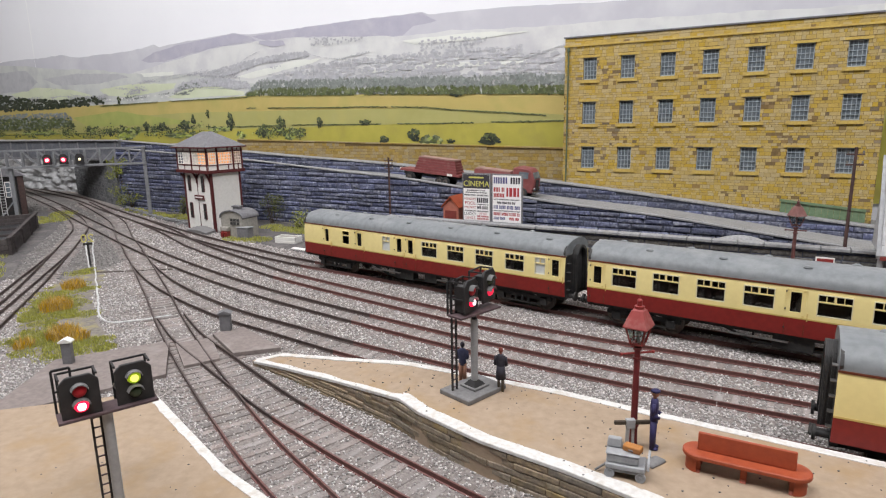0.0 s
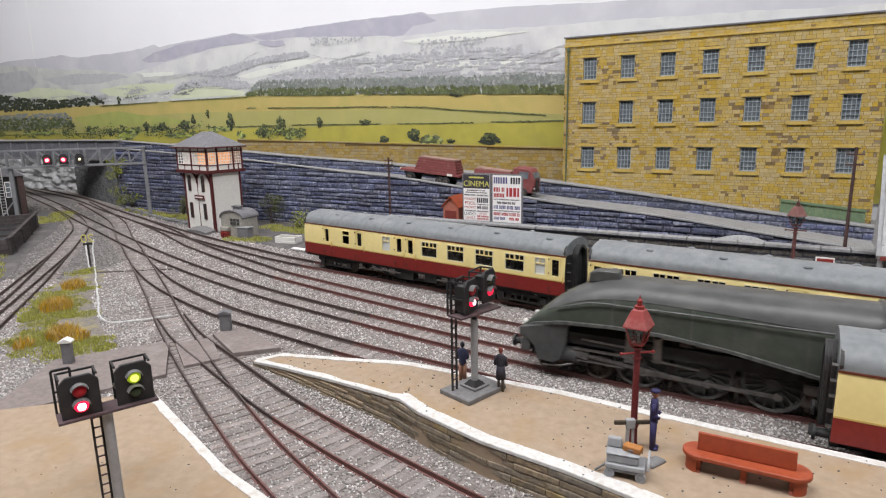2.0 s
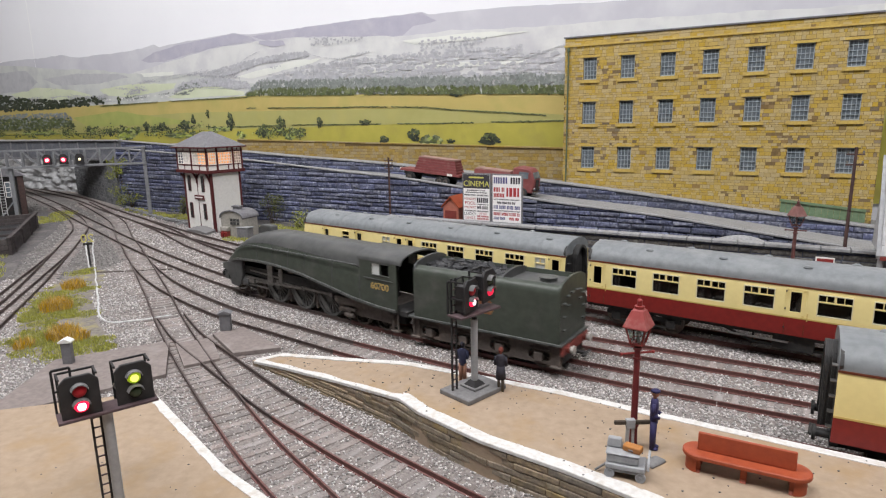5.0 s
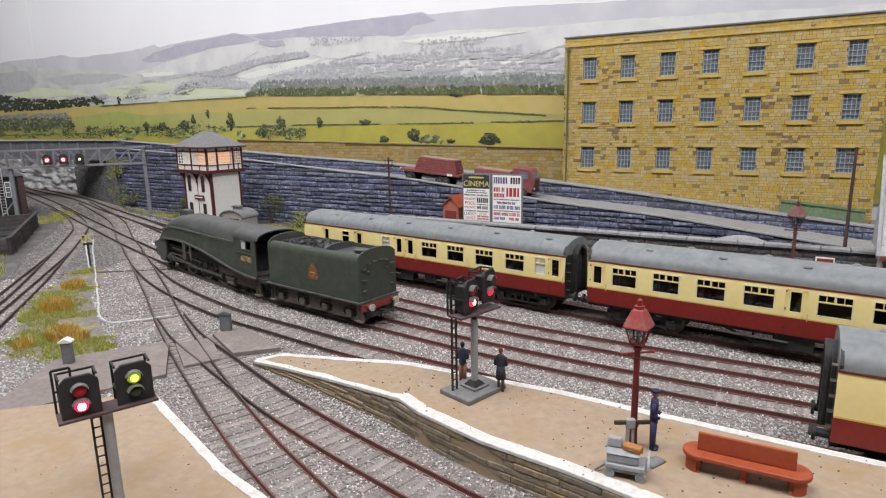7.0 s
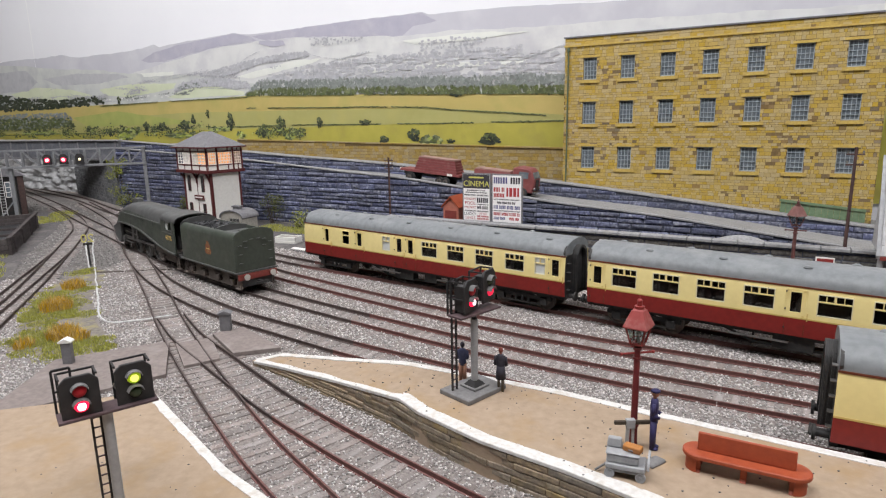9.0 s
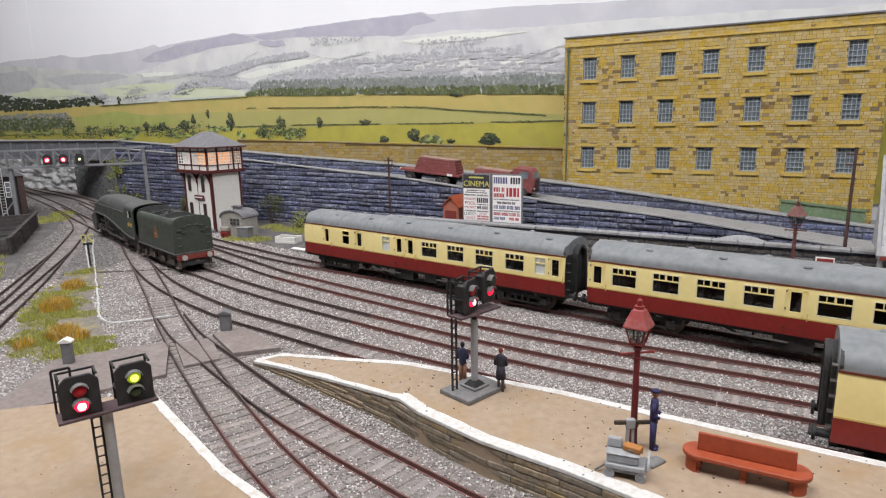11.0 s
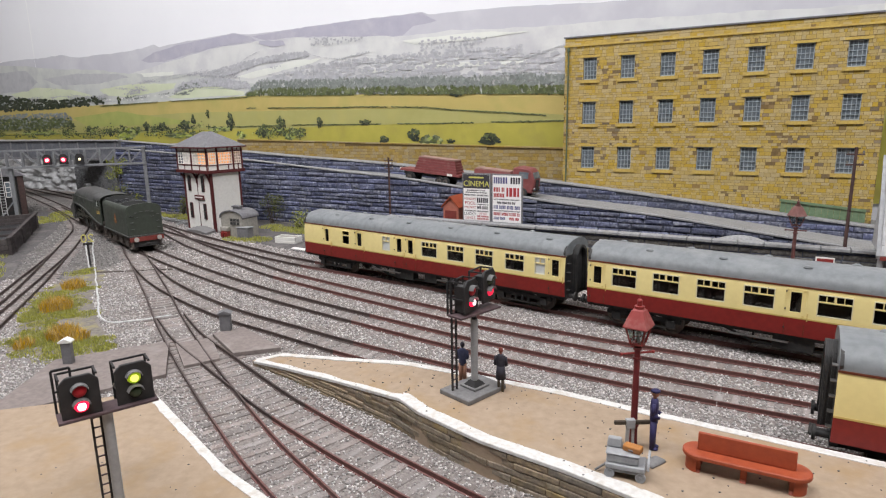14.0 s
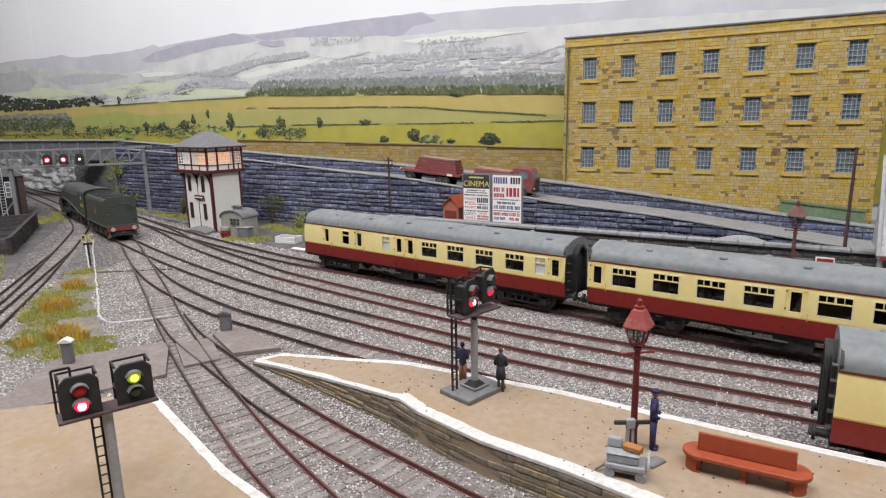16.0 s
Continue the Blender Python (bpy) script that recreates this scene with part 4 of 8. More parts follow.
WIN_ALU = mat("window_rim", (0.66, 0.60, 0.42), (0.6, 0.55, 0.38), 4, rough=0.4, bump=0)
BRAKE = [(27.8, 33.2, "door"), (49.8, 58.9, "vent"), (67.9, 74.0, "door"), (97.5, 106.3, "frost"), (113.0, 119.1, "door"), (125.0, 131.0, "door"),
         (139.4, 154.8, "big"), (164.6, 180.2, "big"), (190.3, 205.9, "big"), (215.8, 231.4, "big"), (239.6, 247.7, "frost"), (252.2, 258.2, "door")]
OPEN = [(3.6, 9.6, "door"), (16.0, 31.6, "big"), (41.3, 56.9, "big"), (66.5, 82.1, "big"), (91.3, 106.9, "big"), (113.9, 119.9, "door"),
        (126.6, 142.2, "big"), (150.6, 166.2, "big"), (175.6, 191.2, "big"), (200.6, 216.2, "big"), (224.6, 240.2, "big"), (252.2, 258.2, "door")]
BRAKE_NEAR = [(48.0, 54.0, "door"), (66, 72, "door"), (97.5, 106.3, "frost"), (125.0, 131.0, "door"), (139.4, 154.8, "big"), (164.6, 180.2, "big"), (190.3, 205.9, "big"), (215.8, 231.4, "big")]
coach("crimson and cream brake coach with grey roof on the siding", mm(-12.3, 484.4, 0, -38.0), BRAKE)
coach("crimson and cream open coach coupled to the brake coach", mm(208.5, 315.5, 0, -36.6), OPEN)
coach("crimson and cream coach standing at the platform edge", mm(261.0, 150.5, 0, -30.3), BRAKE_NEAR)


# ---- streamlined locomotive and tender ----
def loco():
    """Front is +x, from 0 at the cab's rear to 190 at the nose; rail top is z = 0."""
    ob = thing("locomotive", "dark green streamlined steam locomotive with a wedge nose", "locomotive", Matrix())
    L = 190.0

    def top(x):
        d = L - x
        if d > 62:
            return 52.3
        t = 1 - d / 62
        return 52.3 - 30.3 * t ** 2.3

    def low(x):
        # sweep of the running plate over the driving wheels
        pts = [(0, 18.0), (14, 18.2), (36, 20.0), (60, 24.0), (88, 28.5), (115, 31.0), (140, 31.5), (165, 30.0), (182, 26.0), (190, 21.0)]
        return float(np.interp(x, *zip(*pts)))

    def width(x):
        d = L - x
        return 17.6 if d > 40 else 17.6 - 6.0 * (1 - d / 40) ** 2.2

    def section(x, k=1.0):
        w, a, b = width(x) * k, low(x), max(top(x), low(x) + 1.0)
        ts = np.linspace(0, math.pi, 33)
        e = 0.62
        mid = min(a + 0.8, b - 0.5)
        rim = [(w * math.copysign(abs(math.cos(t)) ** e, math.cos(t)), mid + (b - mid) * abs(math.sin(t)) ** (0.78)) for t in ts]
        return [(x, y, z) for y, z in [(w, a), *rim, (-w, a)]]
    xs = [30, 45, 60, 70, 80, 95, 110, 125, 135, 145, 152, 158, 164, 169, 174, 178, 182, 185, 187.5, 189.3]
    part("casing", Shape().loft([section(x) for x in xs]), LOCO_GREEN, ob, "dark green streamlined boiler casing", smooth=40)
    # upper casing sheet, greyer and a little lighter than the green sides
    def cap(x, k):
        r = section(x)[1:-1]
        return [(p[0], p[1] * k, p[2] + 0.25) for p in r[6:27]] + [(p[0], p[1] * 0.97, p[2] - 0.6) for p in r[6:27][::-1]]
    part("casing_top", Shape().loft([cap(x, 1.012) for x in xs[:-5]]), LOCO_TOP, ob, "grey upper casing", smooth=40)
    for x in (32, 58, 86, 104, 122, 140):
        r = section(x)
        part("boiler_band", Shape().loft([[(x + d, p[1] * 1.012, p[2] + 0.12) for p in r[1:-1]] + [(x + d, p[1] * 0.98, p[2] - 0.4) for p in r[1:-1][::-1]] for d in (-0.35, 0.35)]), LOCO_TOP, ob)
    for side in (-1, 1):
        y = side * 17.9
        va = Shape().loft([[(x, side * (width(x) - 0.4), low(x) - 1.0), (x, side * (width(x) + 1.1), low(x) - 1.0), (x, side * (width(x) + 1.1), low(x) + 0.5), (x, side * (width(x) - 0.4), low(x) + 0.7)] for x in np.linspace(1, 186, 40)])
        part("valance", va, VALANCE, ob, "grey curved running plate edge")
        hr = Shape()
        pts = [(x, side * (width(x) * 0.985 + 0.6), 42.5 - max(0, x - 150) * 0.30) for x in np.linspace(34, 168, 18)]
        hr.tube(pts, 0.5)
        part("handrail", hr, VALANCE, ob)
        # skirt in front, over the cylinders
        sk = [(162, 30), (189, 23.5), (189, 19), (184.5, 18), (180.5, 14), (179, 7.2), (170, 6.6), (166, 9), (163.5, 16)]
        part("front_skirt", Shape().prism(sk, "y", *sorted((side * 13.2, side * 16.4))), LOCO_TOP, ob, bevel=0.6)
        part("cylinder", Shape().rod((158, side * 11.3, 11.5), (180, side * 11.3, 11.5), 4.2, 16), LOCO_TOP, ob)
        # cab side with two windows
        gap = lambda x, z: 38.5 < z < 45.5 and (6 < x < 13 or 13.8 < x < 20.5)
        cs = Shape().sheet([0.0, 6.0, 13.0, 13.8, 20.5, 31.0], [18.0, 38.5, 45.5, 47.2], gap, lambda x, z: (x, side * 17.7, z), lambda x, z: (x, side * 16.6, z))
        part("cab_side", cs, LOCO_GREEN, ob)
        part("cab_window", Shape().box(13.4, 20.9, *sorted((side * 16.9, side * 17.2)), 38.1, 45.9), FROST, ob)
        fr = Shape()
        for xa, xb in ((6.0, 13.0), (13.8, 20.5)):
            fr.box(xa - 0.4, xb + 0.4, *sorted((side * 17.6, side * 18.0)), 38.0, 38.5).box(xa - 0.4, xb + 0.4, *sorted((side * 17.6, side * 18.0)), 45.5, 46.0)
        part("window_frame", fr, VALANCE, ob)
        part("cab_rail", Shape().box(3, 27, *sorted((side * 17.7, side * 18.2)), 35.4, 35.9), VALANCE, ob)
        words("cab_number", "60700", 6.2, GOLD_LINE, ob, mm(14, side * 17.72, 31.0, 0 if side < 0 else 180, 90), "cream cab number")
        part("cab_step", Shape().box(1, 7, *sorted((side * 13, side * 16.5)), 3.5, 4.3).box(1.5, 2.3, *sorted((side * 14.5, side * 15.3)), 4.3, 18).box(5.7, 6.5, *sorted((side * 14.5, side * 15.3)), 4.3, 18), FRAME_RUST, ob)
        part("injector", Shape().rod((42, side * 14, 6), (50, side * 14, 6), 1.6, 8).rod((44, side * 14, 8.5), (52, side * 14, 9.5), 1.0, 8).box(40, 54, *sorted((side * 13, side * 15)), 9.5, 11).rod((46, side * 14, 4), (46, side * 14, 12), 1.2, 8), FRAME_RUST, ob)
        part("pony_frame", Shape().box(4, 58, *sorted((side * 11.5, side * 12.8)), 6.5, 13), FRAME_RUST, ob, bevel=0.4)
        part("lamp_iron", Shape().ball((188.2, side * 8.5, 24.0), 1.5, 1, 1, 1.2, 10, 6), WHITE, ob, "small white head lamp")
        part("buffer", Shape().rod((187, side * 11.4, 13.8), (192.5, side * 11.4, 13.8), 1.7, 12).rod((192.5, side * 11.4, 13.8), (193.8, side * 11.4, 13.8), 3.0, 16), BLACK, ob)
    part("front_beam", Shape().box(183, 188.6, -15.5, 15.5, 10.5, 17.0).box(180, 186, -13, 13, 17, 22), LOCO_TOP, ob, bevel=0.5)
    part("chimney", Shape().prism([(140, 50.5), (141, 55.0), (143, 55.4), (152, 55.2), (156, 53.5), (157, 48)], "y", -3.4, 3.4), LOCO_TOP, ob, "long streamlined chimney", bevel=0.8)
    # cab roof and front
    arc = lambda x, k=0.0: [(x, (17.9 - k) * math.cos(t), 46.6 + (6.6 - k) * math.sin(t) ** 0.8) for t in np.linspace(0, math.pi, 21)]
    part("cab_roof", Shape().loft([arc(x) + arc(x, 0.8)[::-1] for x in (-4, 10, 22, 33)]), LOCO_TOP, ob, "grey curved cab roof", smooth=40)
    part("cab_front", Shape().box(29.2, 31.0, -16.5, 16.5, 18, 46.5).prism([(y, z) for _, y, z in arc(0, 0.8)], "x", 29.2, 31.0), LOCO_GREEN, ob)
    part("cab_floor", Shape().box(-6, 30, -15, 15, 14.5, 17.5), DULL_DARK, ob)
    part("backhead", Shape().box(20, 29, -8, 8, 17.5, 40), DULL_DARK, ob, bevel=1.5)
    part("main_frame", Shape().box(4, 186, -5.8, -4.6, 5.5, 16).box(4, 186, 4.6, 5.8, 5.5, 16).box(30, 180, -13, 13, 18, 24), DULL_DARK, ob)
    part("firebox_side", Shape().box(8, 58, -15.5, 15.5, 13.5, 18), FRAME_RUST, ob)
    # wheels: leading bogie, drivers, trailing wheels
    ob_w = []
    for x in (183 - 9, 148):
        ob_w.append((wheelset(ob, x, 6.4, 10), x, 6.4))
    for x in (127.5, 98.5, 69.5):
        ob_w.append((wheelset(ob, x, 13.0, 18, True), x, 13.0))
    for x in (38, 18):
        ob_w.append((wheelset(ob, x, 6.9, 10), x, 6.9))
    part("bogie_frame", Shape().box(144, 178, -6.5, -5, 4, 8).box(144, 178, 5, 6.5, 4, 8).box(156, 166, -6, 6, 5, 10), DULL_DARK, ob)
    rods = []
    for side, ph in ((1, 0.0), (-1, math.pi / 2)):
        r = Shape().box(-31, 31, side * 12.0 - 0.5, side * 12.0 + 0.5, -0.9, 0.9)
        for x in (-29, 0, 29):
            r.rod((x, side * 12.0 - 0.9, 0), (x, side * 12.0 + 0.9, 0), 1.7, 12)
        rods.append((part("coupling_rod", r, STEEL, ob, "worn steel coupling rod"), ph, 0))
        c = Shape().bar((0, side * 13.4, 0), (62, side * 13.4, 0.0), 0.9, 1.6).box(56, 66, side * 13.4 - 1.2, side * 13.4 + 1.2, -1.8, 1.8)
        rods.append((part("connecting_rod", c, STEEL, ob), ph, 1))
        part("slide_bar", Shape().box(134, 160, side * 13.4 - 0.8, side * 13.4 + 0.8, 15.2, 16.2).box(134, 160, side * 13.4 - 0.8, side * 13.4 + 0.8, 9.4, 10.2), STEEL, ob)
        part("expansion_link", Shape().box(117, 121, side * 13.2 - 0.6, side * 13.2 + 0.6, 15, 27).bar((119, side * 13.2, 20), (156, side * 13.2, 21), 1.0).bar((119, side * 13.2, 16), (100, side * 13.2, 15), 0.9).box(128, 134, side * 12, side * 12 + side * 2, 13, 28), STEEL, ob)
        part("reversing_rod", Shape().bar((60, side * 13.6, 27), (117, side * 13.6, 28), 0.7).bar((117, side * 13.6, 28), (121, side * 13.6, 22), 0.9), STEEL, ob)
        part("lubricator", Shape().box(104, 109, *sorted((side * 12.2, side * 14.6)), 25.5, 29).box(95, 99, *sorted((side * 12.2, side * 14.6)), 26, 29), FRAME_RUST, ob, bevel=0.3)
        part("drain_pipe", Shape().tube([(160, side * 14, 7.5), (166, side * 14.8, 5.5), (176, side * 14.8, 4.2)], 0.5), STEEL, ob)
        part("sand_pipe", Shape().tube([(112, side * 11, 26), (111.5, side * 11.5, 14), (113.5, side * 10, 2.5)], 0.45), FRAME_RUST, ob)
        part("brake_hanger", Shape().bar((113, side * 9, 3), (113, side * 9, 14), 1.5).bar((84, side * 9, 3), (84, side * 9, 14), 1.5).bar((56, side * 9, 3), (56, side * 9, 14), 1.5), FRAME_RUST, ob)
    return ob, ob_w, rods


def wheelset(parent, x, r, spokes, big=False):
    s = Shape().rod((0, -9, 0), (0, 9, 0), 1.2, 8)
    for y in (-8.9, 8.9):
        s.wheel((0, y, 0), r, 2.4, 32 if big else 24, 0.11 if big else 0.16, spokes)
        # flange
        ring = lambda rad, yy: [(rad * math.cos(2 * math.pi * i / 24), yy, rad * math.sin(2 * math.pi * i / 24)) for i in range(24)]
        inner = y - math.copysign(1.2, y)
        s.loft([ring(r + 0.7, inner), ring(r + 0.7, inner - math.copysign(0.5, y))])
    if big:
        for y in (-10.2, 10.2):
            s.rod((5.0, y - 0.8, 0), (5.0, y + 0.8, 0), 1.4, 10)
            s.prism([(-9.5, -5), (-6, -9), (-6, 9), (-9.5, 5)], "y", y - 0.9, y + 0.4)
    return part("wheelset", s, FRAME_RUST if not big else WHEEL_DARK, parent, at=mm(x, 0, r))


WHEEL_DARK = mat("wheel_dark", (0.135, 0.133, 0.128), (0.10, 0.098, 0.094), 3, (0.17, 0.15, 0.13), 8, 0.55, bump=0.1, amount=0.3)


def tender():
    """Front is +x, from 0 at the rear of the tank to 101 at its front."""
    ob = thing("tender", "dark green locomotive tender heaped with coal", "tender", Matrix())
    T = 101.0
    sec = lambda x: [(x, -17.5, 17.5), (x, -17.5, 43)] + [(x, -17.5 + 4.5 * (1 - math.cos(t)), 43 + 5.0 * math.sin(t)) for t in np.linspace(0.2, math.pi / 2, 6)] + [(x, -12.5, 45), (x, 12.5, 45)] + \
        [(x, 17.5 - 4.5 * (1 - math.cos(t)), 43 + 5.0 * math.sin(t)) for t in np.linspace(math.pi / 2, 0.2, 6)] + [(x, 17.5, 43), (x, 17.5, 17.5)]
    part("tank", Shape().loft([sec(x) for x in (0.6, 20, 60, 92)]), LOCO_GREEN, ob, "dark green tender side sheets", smooth=40)
    end = [(-17.5, 17.5), (-17.5, 43)] + [(-17.5 + 35 * (0.5 - 0.5 * math.cos(t)), 43 + 8.0 * math.sin(t) ** 0.6) for t in np.linspace(0.08, math.pi - 0.08, 19)] + [(17.5, 43), (17.5, 17.5)]
    part("rear_plate", Shape().prism(end, "x", -0.4, 1.0), LOCO_GREEN, ob, bevel=0.25)
    part("coal_plate", Shape().prism([(y * 0.96, z - 0.5) for y, z in end], "x", 34, 35.2), LOCO_TOP, ob)
    fr = [(y * 0.98, z + 0.8 if z > 43.5 else z) for y, z in end]
    part("front_plate", Shape().prism(fr, "x", 91, 92.2), LOCO_TOP, ob)
    part("tank_top", Shape().box(1, 34, -12.5, 12.5, 45, 45.6), LOCO_TOP, ob)
    part("water_filler", Shape().rod((14, 0, 45.6), (14, 0, 47.4), 4.5, 18).rod((14, 0, 47.4), (14, 0, 47.9), 5.0, 18), VALANCE, ob)
    rng = random.Random(4)
    for i in range(190):
        x, y = rng.uniform(36, 90), rng.uniform(-12, 12)
        r = rng.uniform(0.9, 2.3)
        z = 45.6 + 3.2 * (1 - (y / 13) ** 2) * (0.6 + 0.4 * math.sin(x * 0.13)) - rng.uniform(0, 1.2)
        q = Euler((rng.uniform(0, 3), rng.uniform(0, 3), rng.uniform(0, 3))).to_matrix().to_4x4()
        v = [Matrix.Translation((x, y, z)) @ q @ Vector((a * r * rng.uniform(0.6, 1.1), b * r * rng.uniform(0.6, 1.1), c * r * rng.uniform(0.5, 0.9))) for a, b, c in product((-1, 1), repeat=3)]
        part("coal_lump", Shape().add(v, [(0, 1, 3, 2), (4, 6, 7, 5), (0, 4, 5, 1), (2, 3, 7, 6), (0, 2, 6, 4), (1, 5, 7, 3)]), COAL, ob, smooth=0)
    part("coal_bed", Shape().ball((63, 0, 44.8), 1, 28, 12.5, 3.6, 20, 10), COAL, ob, "heap of black coal")
    part("footplate", Shape().box(-2, 96, -18.4, 18.4, 16.2, 17.5), VALANCE, ob, bevel=0.2)
    for side in (-1, 1):
        # side frame with openings between the axles
        f = Shape()
        for a, b in ((0, 6), (18.5, 29.5), (42, 53), (66, 76.5), (89, 95)):
            f.box(a, b, *sorted((side * 13.0, side * 14.2)), 4.0, 15.8)
        for a, b in ((6, 18.5), (29.5, 42), (53, 66), (76.5, 89)):
            arch = [((a + b) / 2 - (b - a) / 2 * math.cos(q), 8.5 + 4.0 * math.sin(q) ** 0.7) for q in np.linspace(0, math.pi, 11)]
            f.prism([(a, 15.8), *arch, (b, 15.8)], "y", *sorted((side * 13.0, side * 14.2)))
            foot = [((a + b) / 2 - (b - a) / 2 * math.cos(q), 7.4 - 2.2 * math.sin(q) ** 0.7) for q in np.linspace(0, math.pi, 9)]
            f.prism([(a, 4.0), (b, 4.0), *foot[::-1]], "y", *sorted((side * 13.0, side * 14.2)))
        part("side_frame", f, FRAME_RUST, ob, "dusty tender frame with openings")
        for x in AXLES:
            part("axle_box", Shape().box(x - 2.4, x + 2.4, *sorted((side * 14.0, side * 16.0)), 5.6, 10.4).box(x - 5.5, x + 5.5, *sorted((side * 14.0, side * 15.2)), 11.4, 12.6), FRAME_RUST, ob, bevel=0.3)
        part("tender_step", Shape().box(89, 95.5, *sorted((side * 13.5, side * 17)), 3.6, 4.4).box(90, 91, *sorted((side * 14.6, side * 15.4)), 4.4, 16).box(94, 95, *sorted((side * 14.6, side * 15.4)), 4.4, 16), FRAME_RUST, ob)
        part("tender_step", Shape().box(-1, 5, *sorted((side * 13.5, side * 17)), 3.6, 4.4).box(0, 1, *sorted((side * 14.6, side * 15.4)), 4.4, 16), FRAME_RUST, ob)
        y0, y1 = sorted((side * 17.5, side * 17.62))
        grow = lambda pts: [(43.5 + (x - 43.5) * 1.3, 32.3 + (z - 32.3) * 1.25) for x, z in pts]
        em = Shape().prism(grow([(40.6, 28), (46.4, 28), (47.6, 30), (46.2, 31.6), (46.8, 33.6), (45, 35), (44.4, 36.6), (42.6, 36.6), (42, 35), (40.2, 33.6), (40.8, 31.6), (39.4, 30)]), "y", y0, y1)
        e = part("emblem", em, mat("emblem_rust", (0.26, 0.10, 0.045), (0.19, 0.07, 0.035), 1.6, (0.36, 0.23, 0.09), 2.5, 0.6, bump=0, amount=0.6), ob, "small faded orange crest")
        part("emblem_band", Shape().box(40.8, 46.2, *sorted((side * 17.62, side * 17.7)), 31.0, 31.8), GOLD_LINE, e)
        part("buffer", Shape().rod((-4.2, side * 11.4, 13.8), (-1.5, side * 11.4, 13.8), 2.1, 12), RED_BEAM, ob)
        part("buffer_head", Shape().rod((-5.4, side * 11.4, 13.8), (-4, side * 11.4, 13.8), 1.6, 12).rod((-6.2, side * 11.4, 13.8), (-5.4, side * 11.4, 13.8), 2.4, 16), BUFFER_PALE, ob, "pale buffer head")
    part("buffer_beam", Shape().box(-2.4, -0.6, -17, 17, 11, 15.8), RED_BEAM, ob, bevel=0.2)
    part("coupling", Shape().box(-8, -1, -1.2, 1.2, 8.4, 9.6).box(-9, -7.4, -5, 5, 8.6, 9.4), BLACK, ob)
    part("inner_frame", Shape().box(0, 102, -6, 6, 6, 15.6).box(91, 100, -9, 9, 12, 15), DULL_DARK, ob)
    part("drag_box", Shape().box(-0.4, 4, -13, 13, 5, 11), DULL_DARK, ob)
    steps = Shape()
    for y, z in ((-13, 38), (-13, 31), (-13, 24), (-8, 41), (-8, 36), (-3, 42)):
        steps.box(-1.8, -0.4, y - 1.6, y + 1.6, z, z + 0.5).box(-1.8, -0.4, -y - 1.6, -y + 1.6, z, z + 0.5)
    part("rear_step", steps, VALANCE, ob)
    ws = [(wheelset(ob, x, 6.6, 12), x, 6.6) for x in AXLES]
    return ob, ws


BUFFER_PALE = mat("buffer_pale", (0.5, 0.47, 0.43), (0.42, 0.39, 0.36), 3, rough=0.5)
AXLES = (12.2, 35.8, 59.5, 82.8)
LOCO, LOCO_WHEELS, LOCO_RODS = loco()
TENDER, TENDER_WHEELS = tender()
# ---- picture on the backscene ----
def blob(rng, x, z, w, h, n=9):
    a0 = rng.uniform(0, 6)
    return [(x + w / 2 * math.cos(a0 + 2 * math.pi * i / n) * rng.uniform(0.7, 1.15), z + h / 2 * math.sin(a0 + 2 * math.pi * i / n) * rng.uniform(0.7, 1.15)) for i in range(n)]


def flat(shape, poly, y, thick=0.04):
    n = len(poly)
    return shape.add([(x, y, z) for x, z in poly] + [(x, y + thick, z) for x, z in poly], [tuple(range(n))] + [(i, (i + 1) % n, (i + 1) % n + n, i + n) for i in range(n)])


def rough_line(pts, rng, step=9, amp=1.2):
    out = []
    for (x0, z0), (x1, z1) in zip(pts[:-1], pts[1:]):
        k = max(1, int(abs(x1 - x0) / step))
        for i in range(k):
            t = i / k
            out.append((x0 + (x1 - x0) * t, z0 + (z1 - z0) * t + rng.uniform(-amp, amp)))
    return out + [pts[-1]]


